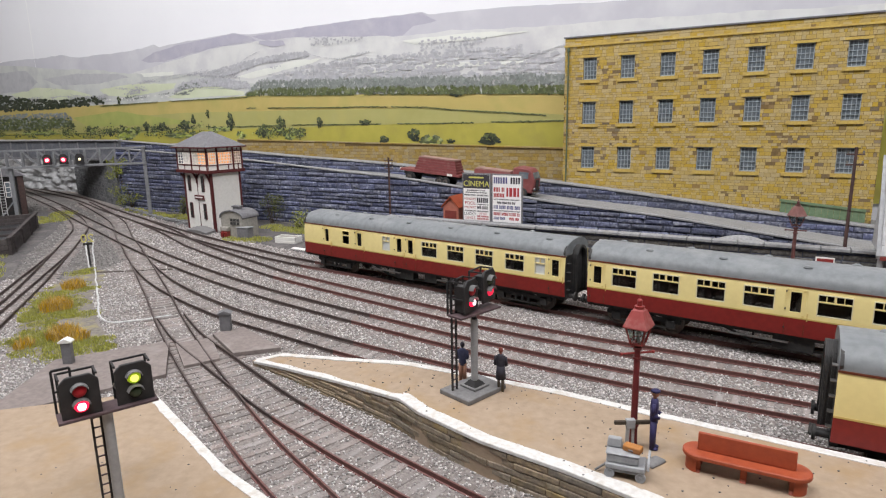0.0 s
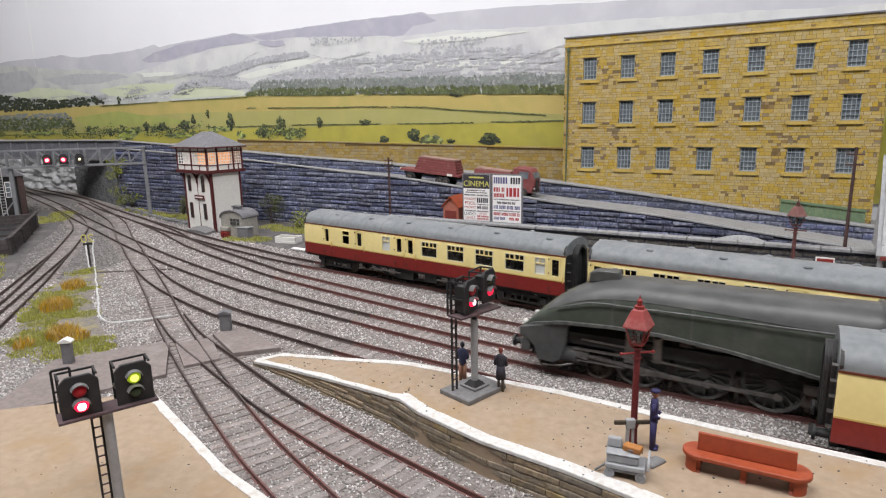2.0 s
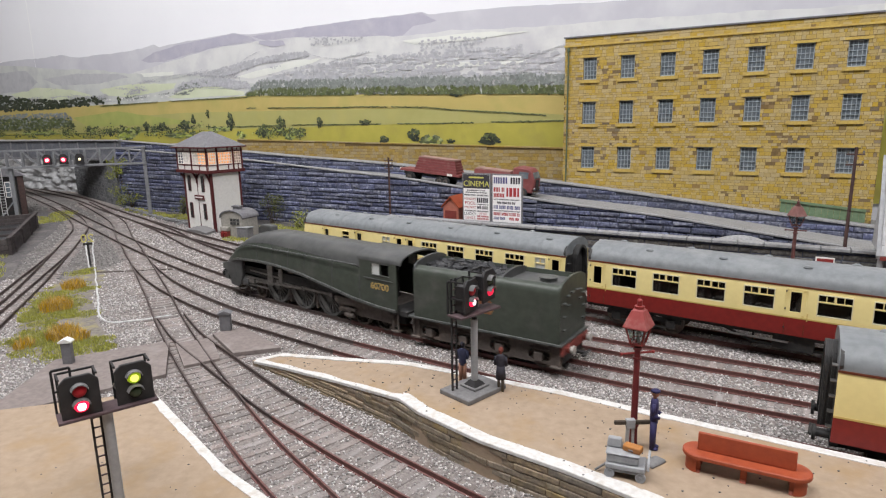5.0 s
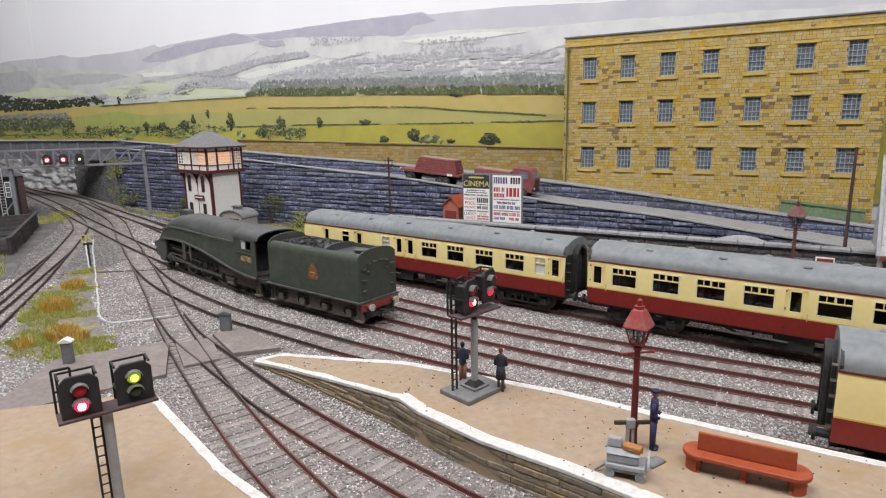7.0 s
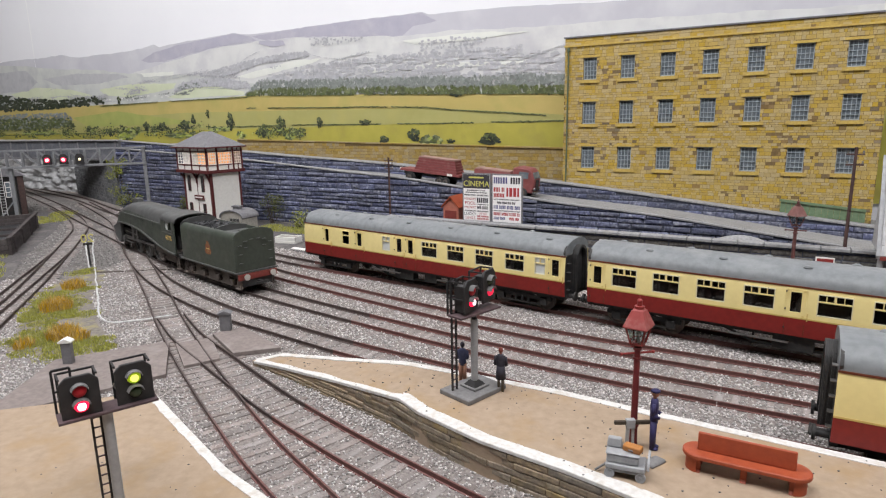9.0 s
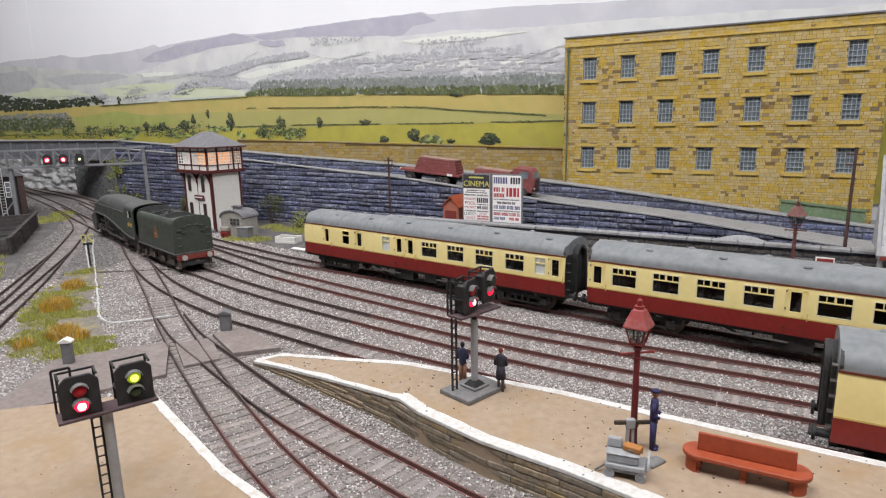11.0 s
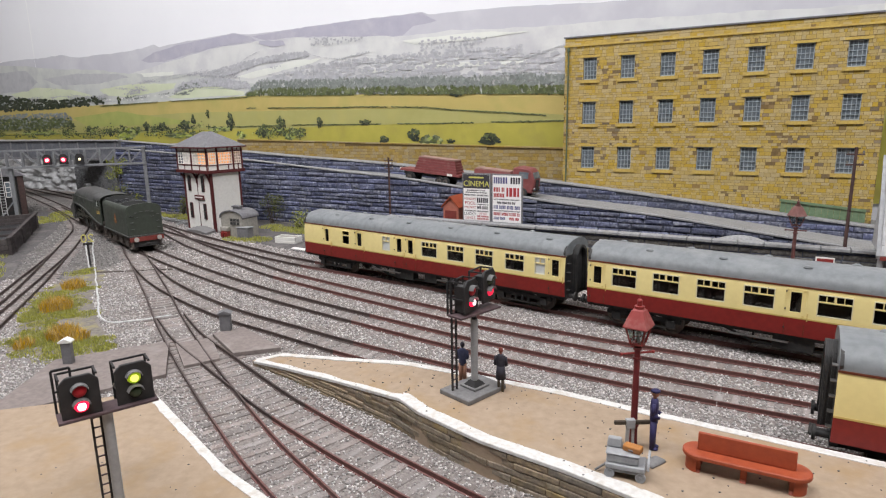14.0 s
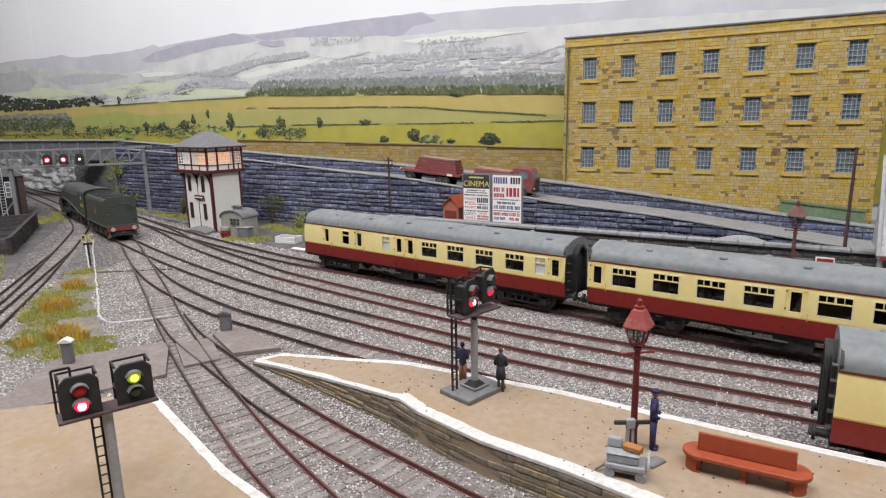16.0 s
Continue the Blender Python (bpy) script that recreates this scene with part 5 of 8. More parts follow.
def landscape():
    rng = random.Random(77)
    hill = lambda pts, low, amp=1.0: rough_line(pts, rng, 12, amp) + [(pts[-1][0], low), (pts[0][0], low)]
    far = [(-1500, 285), (-934, 274), (-857, 276), (-786, 274), (-685, 275), (-634, 267), (-593, 267), (-497, 267), (-425, 270), (-389, 274), (-374, 269), (-308, 273), (-247, 274), (-182, 277), (-148, 272), (-71, 272), (58, 274), (184, 274), (193, 270), (316, 268), (416, 262), (544, 258), (701, 251), (1300, 235)]
    pale = [(-1500, 215), (-560, 212), (-506, 223), (-432, 231), (-362, 241), (-220, 257), (-130, 260), (-47, 259), (149, 246), (230, 247), (342, 241), (484, 239), (703, 232), (1300, 215)]
    mid = [(-1500, 285), (-935, 269), (-825, 261), (-703, 248), (-570, 240), (-486, 229), (-333, 219), (-241, 210), (-164, 200), (-60, 176), (1300, 140)]
    wood_r = [(-160, 178), (-138, 192), (-116, 202), (-77, 207), (8, 214), (92, 217), (168, 212), (229, 216), (343, 212), (480, 205)]
    f1 = [(-1500, 176), (-1073, 173), (-571, 172), (-315, 173), (-158, 176), (136, 168), (402, 159), (1300, 140)]
    f2 = [(-1500, 150), (-677, 143), (-319, 152), (32, 149), (192, 147), (312, 140), (403, 133), (1300, 120)]
    f3 = [(-1500, 122), (-1092, 120), (-585, 113), (-371, 120), (-63, 123), (154, 126), (403, 125), (1300, 120)]
    put = lambda name, poly, y, m, label="": part(name, flat(Shape(), poly, y), m, BACK, label, smooth=0)
    put("far_hill", hill(far, 160, 0.7), -0.5, printed("print_far", (0.445, 0.44, 0.47), (0.41, 0.405, 0.44), 70, (0.52, 0.52, 0.53), 120, 0.6), "hazy lilac ridge")
    heather = printed("print_heather", (0.325, 0.315, 0.375), (0.36, 0.35, 0.40), 25, (0.42, 0.41, 0.44), 40, 0.5)
    put("heather_slope", rough_line([(-429, 249), (-392, 260), (-325, 268), (-247, 273), (-182, 276), (-142, 268), (-130, 261), (-220, 258), (-296, 251), (-362, 243), (-412, 244)], rng, 9, 0.8), -0.8, heather)
    put("heather_slope", rough_line([(-142, 268), (-71, 272), (58, 274), (184, 273), (207, 261), (169, 257), (149, 245), (67, 252), (-11, 258), (-47, 260), (-110, 260)], rng, 9, 0.8), -0.8, heather)
    put("pale_slope", hill(pale, 160), -1.1, printed("print_pale", (0.53, 0.53, 0.52), (0.49, 0.49, 0.485), 30, (0.425, 0.42, 0.44), 60, 0.6), "pale hazy hill pasture")
    put("middle_slope", hill(mid, 150), -1.3, printed("print_mid", (0.43, 0.44, 0.425), (0.48, 0.49, 0.46), 26, (0.355, 0.36, 0.37), 55, 0.6), "hazy grey-green farmland")
    lawn = printed("print_lawn", (0.50, 0.53, 0.385), (0.46, 0.49, 0.355), 30, (0.54, 0.55, 0.44), 40, 0.4)
    chalk = printed("print_white_field", (0.60, 0.605, 0.565), (0.55, 0.56, 0.52), 30)
    shade = printed("print_shade_field", (0.36, 0.36, 0.375), (0.40, 0.40, 0.41), 14, (0.31, 0.315, 0.33), 22, 0.5)
    for i, (m, pts) in enumerate(((lawn, [(-905, 205), (-792, 215), (-671, 206), (-591, 191), (-720, 185), (-882, 195)]), (lawn, [(-569, 202), (-463, 208), (-336, 204), (-345, 195), (-477, 184), (-552, 190)]),
                                  (chalk, [(-433, 226), (-340, 224), (-341, 218), (-426, 219)]), (lawn, [(-364, 180), (-305, 194), (-244, 195), (-166, 183), (-167, 178), (-324, 177)]),
                                  (chalk, [(-184, 207), (-50, 226), (3, 225), (-15, 219), (-77, 212), (-143, 203)]), (chalk, [(75, 204), (215, 206), (343, 202), (343, 198), (215, 200), (91, 199)]),
                                  (shade, [(-980, 252), (-828, 252), (-788, 226), (-829, 209), (-980, 208)]), (shade, [(-764, 231), (-642, 236), (-505, 229), (-470, 221), (-576, 213), (-711, 216)]),
                                  (heather, [(-123, 260), (-72, 257), (-67, 250), (-98, 249), (-124, 255)]), (chalk, [(150, 240), (260, 242), (340, 236), (260, 232), (170, 234)]))):
        put("far_field", rough_line([*pts, pts[0]], rng, 9, 0.7)[:-1], -1.5 - i * 0.02, m)
    put("field_upper", hill(f1, 90, 0.4), -2.0, printed("print_gold", (0.41, 0.325, 0.12), (0.37, 0.30, 0.105), 40, (0.31, 0.285, 0.095), 70, 0.5), "golden upper field")
    put("field_middle", hill(f2, 90, 0.4), -2.3, printed("print_olive", (0.325, 0.305, 0.12), (0.29, 0.275, 0.10), 30, (0.37, 0.335, 0.12), 60, 0.5), "olive-green middle field")
    put("field_lower", hill(f3, 40, 0.4), -2.6, printed("print_lime", (0.36, 0.325, 0.068), (0.315, 0.285, 0.06), 35, (0.27, 0.235, 0.07), 60, 0.55), "yellow-green lower field")
    put("green_hollow", rough_line([(-674, 149), (-520, 159), (-456, 152), (-379, 144), (-268, 132), (-625, 130)], rng, 10, 0.5), -2.42, printed("print_hollow", (0.30, 0.32, 0.10), (0.26, 0.285, 0.09), 30, (0.36, 0.34, 0.11), 50, 0.5))
    # woods, copses and hedges as printed tufts
    dark, grey, green, bright, haze, farm = Shape(), Shape(), Shape(), Shape(), Shape(), Shape()
    lay = [0]

    def tuft(shape, x, z, w, h, base):
        lay[0] += 1
        flat(shape, blob(rng, x, z, w, h), base - (lay[0] % 40) * 0.012, 0.01)
    def grove(shape, poly, count, size, base):
        px, pz = zip(*poly)
        made = 0
        while made < count:
            x, z = rng.uniform(min(px), max(px)), rng.uniform(min(pz), max(pz))
            if inside(x, z, poly):
                wide = 1 + max(0, -x - 100) / 850
                tuft(shape, x, z, size * rng.uniform(0.6, 1.5) * wide, size * rng.uniform(0.5, 1.1), base)
                made += 1
    for x in np.arange(-160, 480, 1.4):
        top, bot = float(np.interp(x, *zip(*wood_r))), float(np.interp(x, *zip(*f1)))
        front = bot + min(22 + 5 * noise.noise(Vector((x * 0.06, 1, 0))), top - bot)
        for k in range(3):
            if noise.noise(Vector((x * 0.03, k * 1.7, 4))) > -0.25:
                tuft(haze, x, front + (top - front) * rng.random() ** 1.3, rng.uniform(4, 9), rng.uniform(3, 5.5), -1.75)
        for k in range(5):
            t = rng.random()
            tuft(grey if t > 0.4 else green, x + rng.uniform(-2, 2), bot + 1 + (front - bot) * t, rng.uniform(2.5, 6), rng.uniform(3, 6.5), -2.05 - (0.5 if t < 0.4 else 0))
    grove(haze, [(-248, 219), (-196, 225), (-126, 233), (-74, 236), (-22, 236), (-23, 230), (-75, 227), (-127, 226), (-190, 213), (-220, 209), (-245, 210)], 600, 5.5, -1.75)
    grove(haze, [(-17, 256), (88, 249), (56, 242), (-13, 244)], 60, 4.0, -1.75)
    grove(haze, [(178, 237), (230, 239), (286, 233), (260, 221), (178, 224)], 90, 4.0, -1.75)
    grove(haze, [(-60, 214), (60, 221), (200, 222), (330, 220), (330, 212), (100, 212)], 260, 5.0, -1.75)
    grove(haze, [(-346, 190), (-320, 202), (-272, 208), (-227, 208), (-157, 197), (-152, 188), (-186, 189), (-229, 195), (-289, 196)], 560, 5.5, -1.75)
    grove(grey, [(-346, 190), (-320, 200), (-272, 204), (-227, 205), (-290, 196)], 90, 4.0, -1.8)
    grove(dark, [(-1100, 205), (-955, 206), (-881, 196), (-719, 185), (-582, 189), (-555, 176), (-669, 170), (-1100, 167)], 620, 7.0, -2.1)
    grove(grey, [(-1000, 158), (-868, 160), (-690, 160), (-668, 134), (-780, 128), (-1000, 128)], 420, 6.5, -2.75)
    grove(green, [(-1000, 150), (-868, 150), (-690, 150), (-668, 132), (-780, 126), (-1000, 126)], 300, 6.0, -3.3)
    # lane of white farm walls at the foot of the slopes
    for i in range(18):
        x, z = rng.uniform(-560, -330), rng.uniform(177, 184)
        flat(farm, [(x, z), (x + rng.uniform(3, 8), z), (x + rng.uniform(3, 8), z + 2.2), (x, z + 2.0)], -2.15 - i * 0.01, 0.01)
    # hazy copses and hedges over the slopes
    for i in range(150):
        x = rng.uniform(-1100, 480)
        t = rng.random()
        t *= rng.random() ** 0.4
        z = float(np.interp(x, *zip(*f1))) + 8 + t * (float(np.interp(x, *zip(*pale))) - float(np.interp(x, *zip(*f1))) - 26)
        ln = rng.uniform(4, 48)
        sl = rng.uniform(-0.12, 0.16)
        wide = 1 + max(0, -x - 100) / 850
        for k in range(int(6 + ln / 1.5)):
            d = rng.gauss(0, 0.36) * ln
            tuft(haze if t > 0.3 else grey, x + d, z + d * sl + rng.gauss(0, 0.9), rng.uniform(1.4, 3.6) * wide, rng.uniform(0.9, 2.4), -1.8)
    for pts in ([(-161, 156), (32, 152), (75, 152), (192, 148), (228, 144), (312, 138), (391, 132)], [(-986, 114), (-583, 117), (-370, 124), (-62, 127), (192, 126), (391, 127)], [(-158, 176), (136, 168), (390, 160)], [(-571, 170), (-362, 173), (-159, 174)]):
        for x in np.arange(pts[0][0], pts[-1][0], 2.2):
            if noise.noise(Vector((x * 0.02, pts[0][1], 0))) > -0.28:
                tuft(green, x, float(np.interp(x, *zip(*pts))) + rng.uniform(-0.5, 0.5), rng.uniform(3, 6), rng.uniform(1.2, 2.2), -2.9)
    # field boundaries over the hazy slopes
    for i in range(26):
        x, t = rng.uniform(-1000, 420), rng.uniform(0.05, 0.8)
        lo, hi = float(np.interp(x, *zip(*f1))) + 8, float(np.interp(x, *zip(*pale))) - 4
        z, sl, ln, ph = lo + (hi - lo) * t, rng.uniform(-0.25, 0.25), rng.uniform(40, 150), rng.uniform(0, 6)
        for k in range(int(ln / 1.6)):
            d = k * 1.6
            zz = z + d * sl + 2.5 * math.sin(d * 0.05 + ph)
            if zz < hi + 2 and zz > lo - 4 and rng.random() < 0.75:
                tuft(haze, x + d, zz, rng.uniform(1.6, 3.2), rng.uniform(0.6, 1.5), -1.82)
    # scrub along the foot of the fields
    for i in range(170):
        x = rng.choice((rng.uniform(-640, -240), rng.uniform(-1050, -560), rng.uniform(-140, -40)))
        z = 112 + rng.uniform(0, 16) * (1 if x < -200 else 0.6) + rng.gauss(0, 2)
        wide = 1 + max(0, -x - 100) / 850
        for k in range(14):
            tuft(rng.choice((dark, green, green, bright)), x + rng.gauss(0, 4) * wide, z + rng.gauss(0, 2.6), rng.uniform(1.6, 4) * wide, rng.uniform(1.4, 3.4), -3.02)
    trees = [(-204, 135, 20, 32), (-259, 148, 9, 16), (-126, 118, 23, 23), (-87, 127, 23, 32), (-6, 130, 15, 18), (82, 129, 25, 9), (115, 104, 20, 12), (168, 110, 27, 20), (227, 102, 17, 6), (286, 105, 37, 17), (-546, 117, 18, 16), (-433, 128, 17, 20), (-386, 128, 26, 19), (-322, 130, 30, 19), (-298, 139, 11, 21), (-508, 179, 10, 16), (-620, 126, 13, 14), (237, 165, 23, 9)]
    for x, z, w, h in trees:
        w *= 1 + max(0, -x - 100) / 850
        for k in range(int(40 + w * 1.2)):
            a, r = rng.uniform(0, 6.283), rng.uniform(0, 1) ** 0.6
            px, pz = x + w * 0.46 * r * math.cos(a) * (0.75 + 0.25 * math.sin(a * 3 + x)), z + h * 0.44 * r * math.sin(a)
            up = (pz - z) / h > rng.uniform(-0.1, 0.5)
            tuft(green if up else dark, px, pz, w * rng.uniform(0.09, 0.2) + 0.8, h * rng.uniform(0.08, 0.18) + 0.8, -3.0 - (0.3 if up else 0))
    for x, z, w, h in [(196, 103, 39, 15), (-476, 121, 54, 20), (-70, 108, 20, 11), (-180, 111, 26, 14), (-501, 112, 62, 16), (-330, 112, 120, 10), (-800, 118, 160, 8), (-230, 122, 60, 8)]:
        for k in range(46):
            a, r = rng.uniform(0, 6.283), rng.uniform(0, 1) ** 0.6
            tuft(bright if rng.random() < 0.6 else green, x + w * 0.45 * r * math.cos(a), z + h * 0.45 * r * math.sin(a), w * rng.uniform(0.08, 0.2) + 2, h * rng.uniform(0.15, 0.3) + 1, -3.1)
    for name, sh, m in (("printed_shade", dark, printed("print_dark", (0.050, 0.058, 0.038), (0.032, 0.038, 0.028), 6, (0.10, 0.11, 0.06), 9, 0.4, "island")), ("printed_wood", grey, printed("print_wood", (0.205, 0.22, 0.205), (0.16, 0.175, 0.165), 7, (0.27, 0.28, 0.27), 14, 0.4, "island", (0.78, 1.25))),
                        ("printed_leafage", green, printed("print_green", (0.105, 0.12, 0.055), (0.07, 0.085, 0.04), 6, (0.2, 0.22, 0.12), 10, 0.4, "island")), ("printed_bush", bright, printed("print_bright", (0.30, 0.33, 0.10), (0.2, 0.24, 0.07), 6, (0.4, 0.42, 0.15), 9, 0.4, "island")),
                        ("printed_farm", farm, printed("print_farm", (0.6, 0.6, 0.58))), ("printed_haze", haze, printed("print_haze", (0.345, 0.345, 0.365), (0.375, 0.375, 0.39), 8, (0.31, 0.315, 0.33), 20, 0.4, "island", (0.88, 1.14)))):
        part(name, sh, m, BACK, kind="stuff", smooth=0)


landscape()


# ---- bridge, abutment and far rock ----
def bridge():
    ob = thing("road_bridge", "dark grey plate girder bridge over the tracks", "bridge", mm(-545, 1050, 0, 155.0))
    part("girder", Shape().box(0, 400, -3, 3, 76, 106), mat("girder_grey", (0.14, 0.145, 0.16), (0.10, 0.105, 0.12), 4, (0.2, 0.2, 0.22), 30, 0.6, bump=0.1), ob, bevel=0.4)
    for x in np.arange(6, 400, 48.0):
        part("stiffener", Shape().box(x - 1, x + 1, 3, 5, 77.5, 104.5), SLATE, ob)
    part("top_flange", Shape().box(-2, 402, -5, 6, 106, 108), COPING, ob, bevel=0.3)
    part("bottom_flange", Shape().box(0, 402, -5, 6, 73.5, 76), SLATE, ob, bevel=0.3)
    part("deck", Shape().box(0, 400, -34, -5, 74, 80), DULL_DARK, ob)
    ab = thing("wall_abutment", "dark stone abutment under the bridge", "wall", mm(-540, 1025, 0, 133.0), kind="structure")
    # local x runs away from the viewer beside the tracks, the face is on +y
    part("backing", Shape().box(0, 290, -30, 0, -4, 74), DULL_DARK, ab)
    rng = random.Random(9)
    st = Shape()
    z = -4.0
    while z < 73:
        h = rng.uniform(4.5, 6)
        x = rng.uniform(-8, 0)
        while x < 290:
            ln = rng.uniform(9, 20)
            st.box(max(0, x) + 0.3, min(x + ln, 290) - 0.3, -0.1, rng.uniform(0.5, 1.6), z, min(z + h - 0.5, 74)) if min(x + ln, 290) - max(0, x) > 1.5 else None
            x += ln
        z += h
    part("face_stones", st, DARK_STONE, ab, kind="stuff", smooth=0)
    rows = []
    for i in range(150):
        u = i * 5.0
        rows.append([(-1250 + u, 112 + 9 * noise.noise(Vector((u * 0.03, j * 0.25, 2))) + 4.5 * noise.noise(Vector((u * 0.09, j * 0.6, 7))) + 2.2 * noise.noise(Vector((u * 0.24, j * 1.1, 9))), -4 + j * 2.8) for j in range(40)])
    rk = part("wall_rock", Shape().loft(rows, closed=False), ROCK, None, kind="structure", label="pale rough rock face behind the bridge", smooth=50)
    rk.matrix_basis = wall_pose(0, 0)


bridge()


# ---- signals ----
def signal_head(parent, m, lit):
    """Faces -y. lit: list of (height, lens material, lit core or None)."""
    w, h = 5.5, 7.1
    pl = [(-w, -h), (w, -h), (w, h - 2.2), (w - 2.2, h), (-w + 2.2, h), (-w, h - 2.2)]
    hd = part("backplate", Shape().prism(pl, "y", -0.6, 0.6), BLACK_PLATE, parent, "black signal backplate", bevel=0.25, at=m)
    part("lamp_case", Shape().box(-4.2, 4.2, 0.6, 5.2, -h + 0.6, h - 2.5), BLACK_PLATE, hd, bevel=0.4)
    cage = Shape()
    for x in (-w + 0.4, w - 0.4):
        cage.bar((x, 6.8, -h), (x, 6.8, h - 0.5), 0.7).bar((x, 0.4, h - 0.6), (x, 6.8, h - 0.6), 0.6).bar((x, 0.4, -1.0), (x, 6.8, -1.0), 0.6)
    cage.bar((-w, 6.8, h - 0.6), (w, 6.8, h - 0.6), 0.6).bar((-w, 6.8, -1), (w, 6.8, -1), 0.6)
    part("guard_rail", cage, BLACK_PLATE, hd)
    for z, lens, core in lit:
        hood = Shape()
        arc = lambda y, r: [(r * math.cos(t), y, z + r * math.sin(t)) for t in np.linspace(0.25, math.pi - 0.25, 13)]
        hood.loft([arc(-0.5, 2.6) + arc(-0.5, 2.3)[::-1], arc(-2.9, 2.5) + arc(-2.9, 2.25)[::-1]])
        part("hood", hood, BASE_GREY, hd, "grey dusty lamp hood")
        part("lens", Shape().ball((0, -0.6, z), 2.1, 1, 0.8, 1, 14, 8), lens, hd, "round signal lens")
        if core:
            part("bulb", Shape().ball((0, -1.75, z), 1.35, 1, 0.5, 1, 12, 6), core, hd)
    return hd


BLACK_PLATE = mat("signal_black", (0.022, 0.021, 0.022), (0.032, 0.03, 0.031), 3, (0.05, 0.045, 0.045), 9, 0.6, bump=0.08, amount=0.3)
RUST_DECK = mat("deck_brown", (0.105, 0.07, 0.075), (0.075, 0.05, 0.055), 3, (0.16, 0.12, 0.12), 8, 0.7, bump=0.15, amount=0.35)


def ladder(parent, x, y, z0, z1, w=2.6, step=3.4, paint=None):
    rails = Shape()
    for s in (-1, 1):
        rails.bar((x + s * w / 2, y, z0), (x + s * w / 2, y, z1), 0.7)
    lad = part("ladder", rails, paint or BLACK_PLATE, parent)
    for z in np.arange(z0 + 1.5, z1 - 1, step):
        part("rung", Shape().rod((x - w / 2, y, z), (x + w / 2, y, z), 0.3, 6), paint or RUST_DECK, lad)


def platform_signal(label, m, post_z, heads, lad, slab=True, deck=(-9, 12), head_turn=0):
    """Local x runs along the deck; the heads face -y."""
    ob = thing("colour_light_signal", label, "railway signal", m, "colour light signals")
    if slab:
        part("base_slab", Shape().box(-13, 11, -9, 9, 0, 2.2), BASE_GREY, ob, "grey concrete base slab", bevel=0.4)
        part("post_base", Shape().box(-4.6, 4.6, -4.6, 4.6, 2.2, 3.2), BASE_GREY, ob, bevel=0.2)
        part("post_flange", Shape().loft([[(-3.4, -3.4, 3.2), (3.4, -3.4, 3.2), (3.4, 3.4, 3.2), (-3.4, 3.4, 3.2)], [(-1.6, -1.6, 5.4), (1.6, -1.6, 5.4), (1.6, 1.6, 5.4), (-1.6, 1.6, 5.4)]]), BLACK_PLATE, ob)
    part("post", Shape().rod((0, 0, 0 if not slab else 3.0), (0, 0, post_z - (3 if slab else 0.5)), 1.6, 18), POST_GREY, ob, "grey round post")
    part("post_neck", Shape().rod((0, 0, post_z - 3), (0, 0, post_z), 1.1, 12), BLACK_PLATE, ob)
    part("deck", Shape().box(*deck, -4.2, 4.6, post_z, post_z + 0.9), RUST_DECK, ob, "brown signal deck", bevel=0.15)
    rl = Shape()
    for x in (deck[0] + 0.4, deck[0] + 0.4 + 5):
        rl.bar((x, 4.4, post_z + 0.9), (x, 4.4, post_z + 15), 0.7)
    rl.bar((deck[0] + 0.4, 4.4, post_z + 15), (deck[0] + 5.4, 4.4, post_z + 15), 0.7).bar((deck[0] + 0.4, 4.4, post_z + 8), (deck[0] + 5.4, 4.4, post_z + 8), 0.6)
    part("hand_rail", rl, BLACK_PLATE, ob)
    ladder(ob, *lad)
    for x, y, z, lit in heads:
        signal_head(ob, mm(x, y, z, head_turn), lit)
    return ob


red_pair = [(2.3, LENS_DIM, None), (-2.6, LENS_RED, LENS_CORE)]
platform_signal("grey post signal with two black heads showing red", mm(13.0, 254.0, 12.0, 43.0), 36.6,
                [(-4.2, -2.0, 45.4, red_pair), (8.2, -1.0, 47.4, [(2.3, LENS_OFF, None), (-2.6, mat("lens_far_red", (0.85, 0.02, 0.07), (0.85, 0.02, 0.07), 3, rough=0.3, bump=0, glow=0.9), None)])],
                (-9.0, 3.5, 2.2, 53.0), True, (-12, 13), 14)
platform_signal("tall grey post signal with red and yellow lights", mm(-104.6, 174.0, 12.0, 37.0) @ Matrix.Scale(0.96, 4), 35.0,
                [(-6.8, -2.2, 42.1, red_pair), (8.6, -1.6, 42.1, [(2.3, LENS_YELLOW, mat("lens_yellow_core", (0.9, 1.0, 0.15), None, 3, rough=0.3, bump=0, glow=1.3)), (-2.6, LENS_OFF, None)])],
                (-3.0, 2.5, 0.0, 33.4, 2.6), False, (-13.5, 14.8))


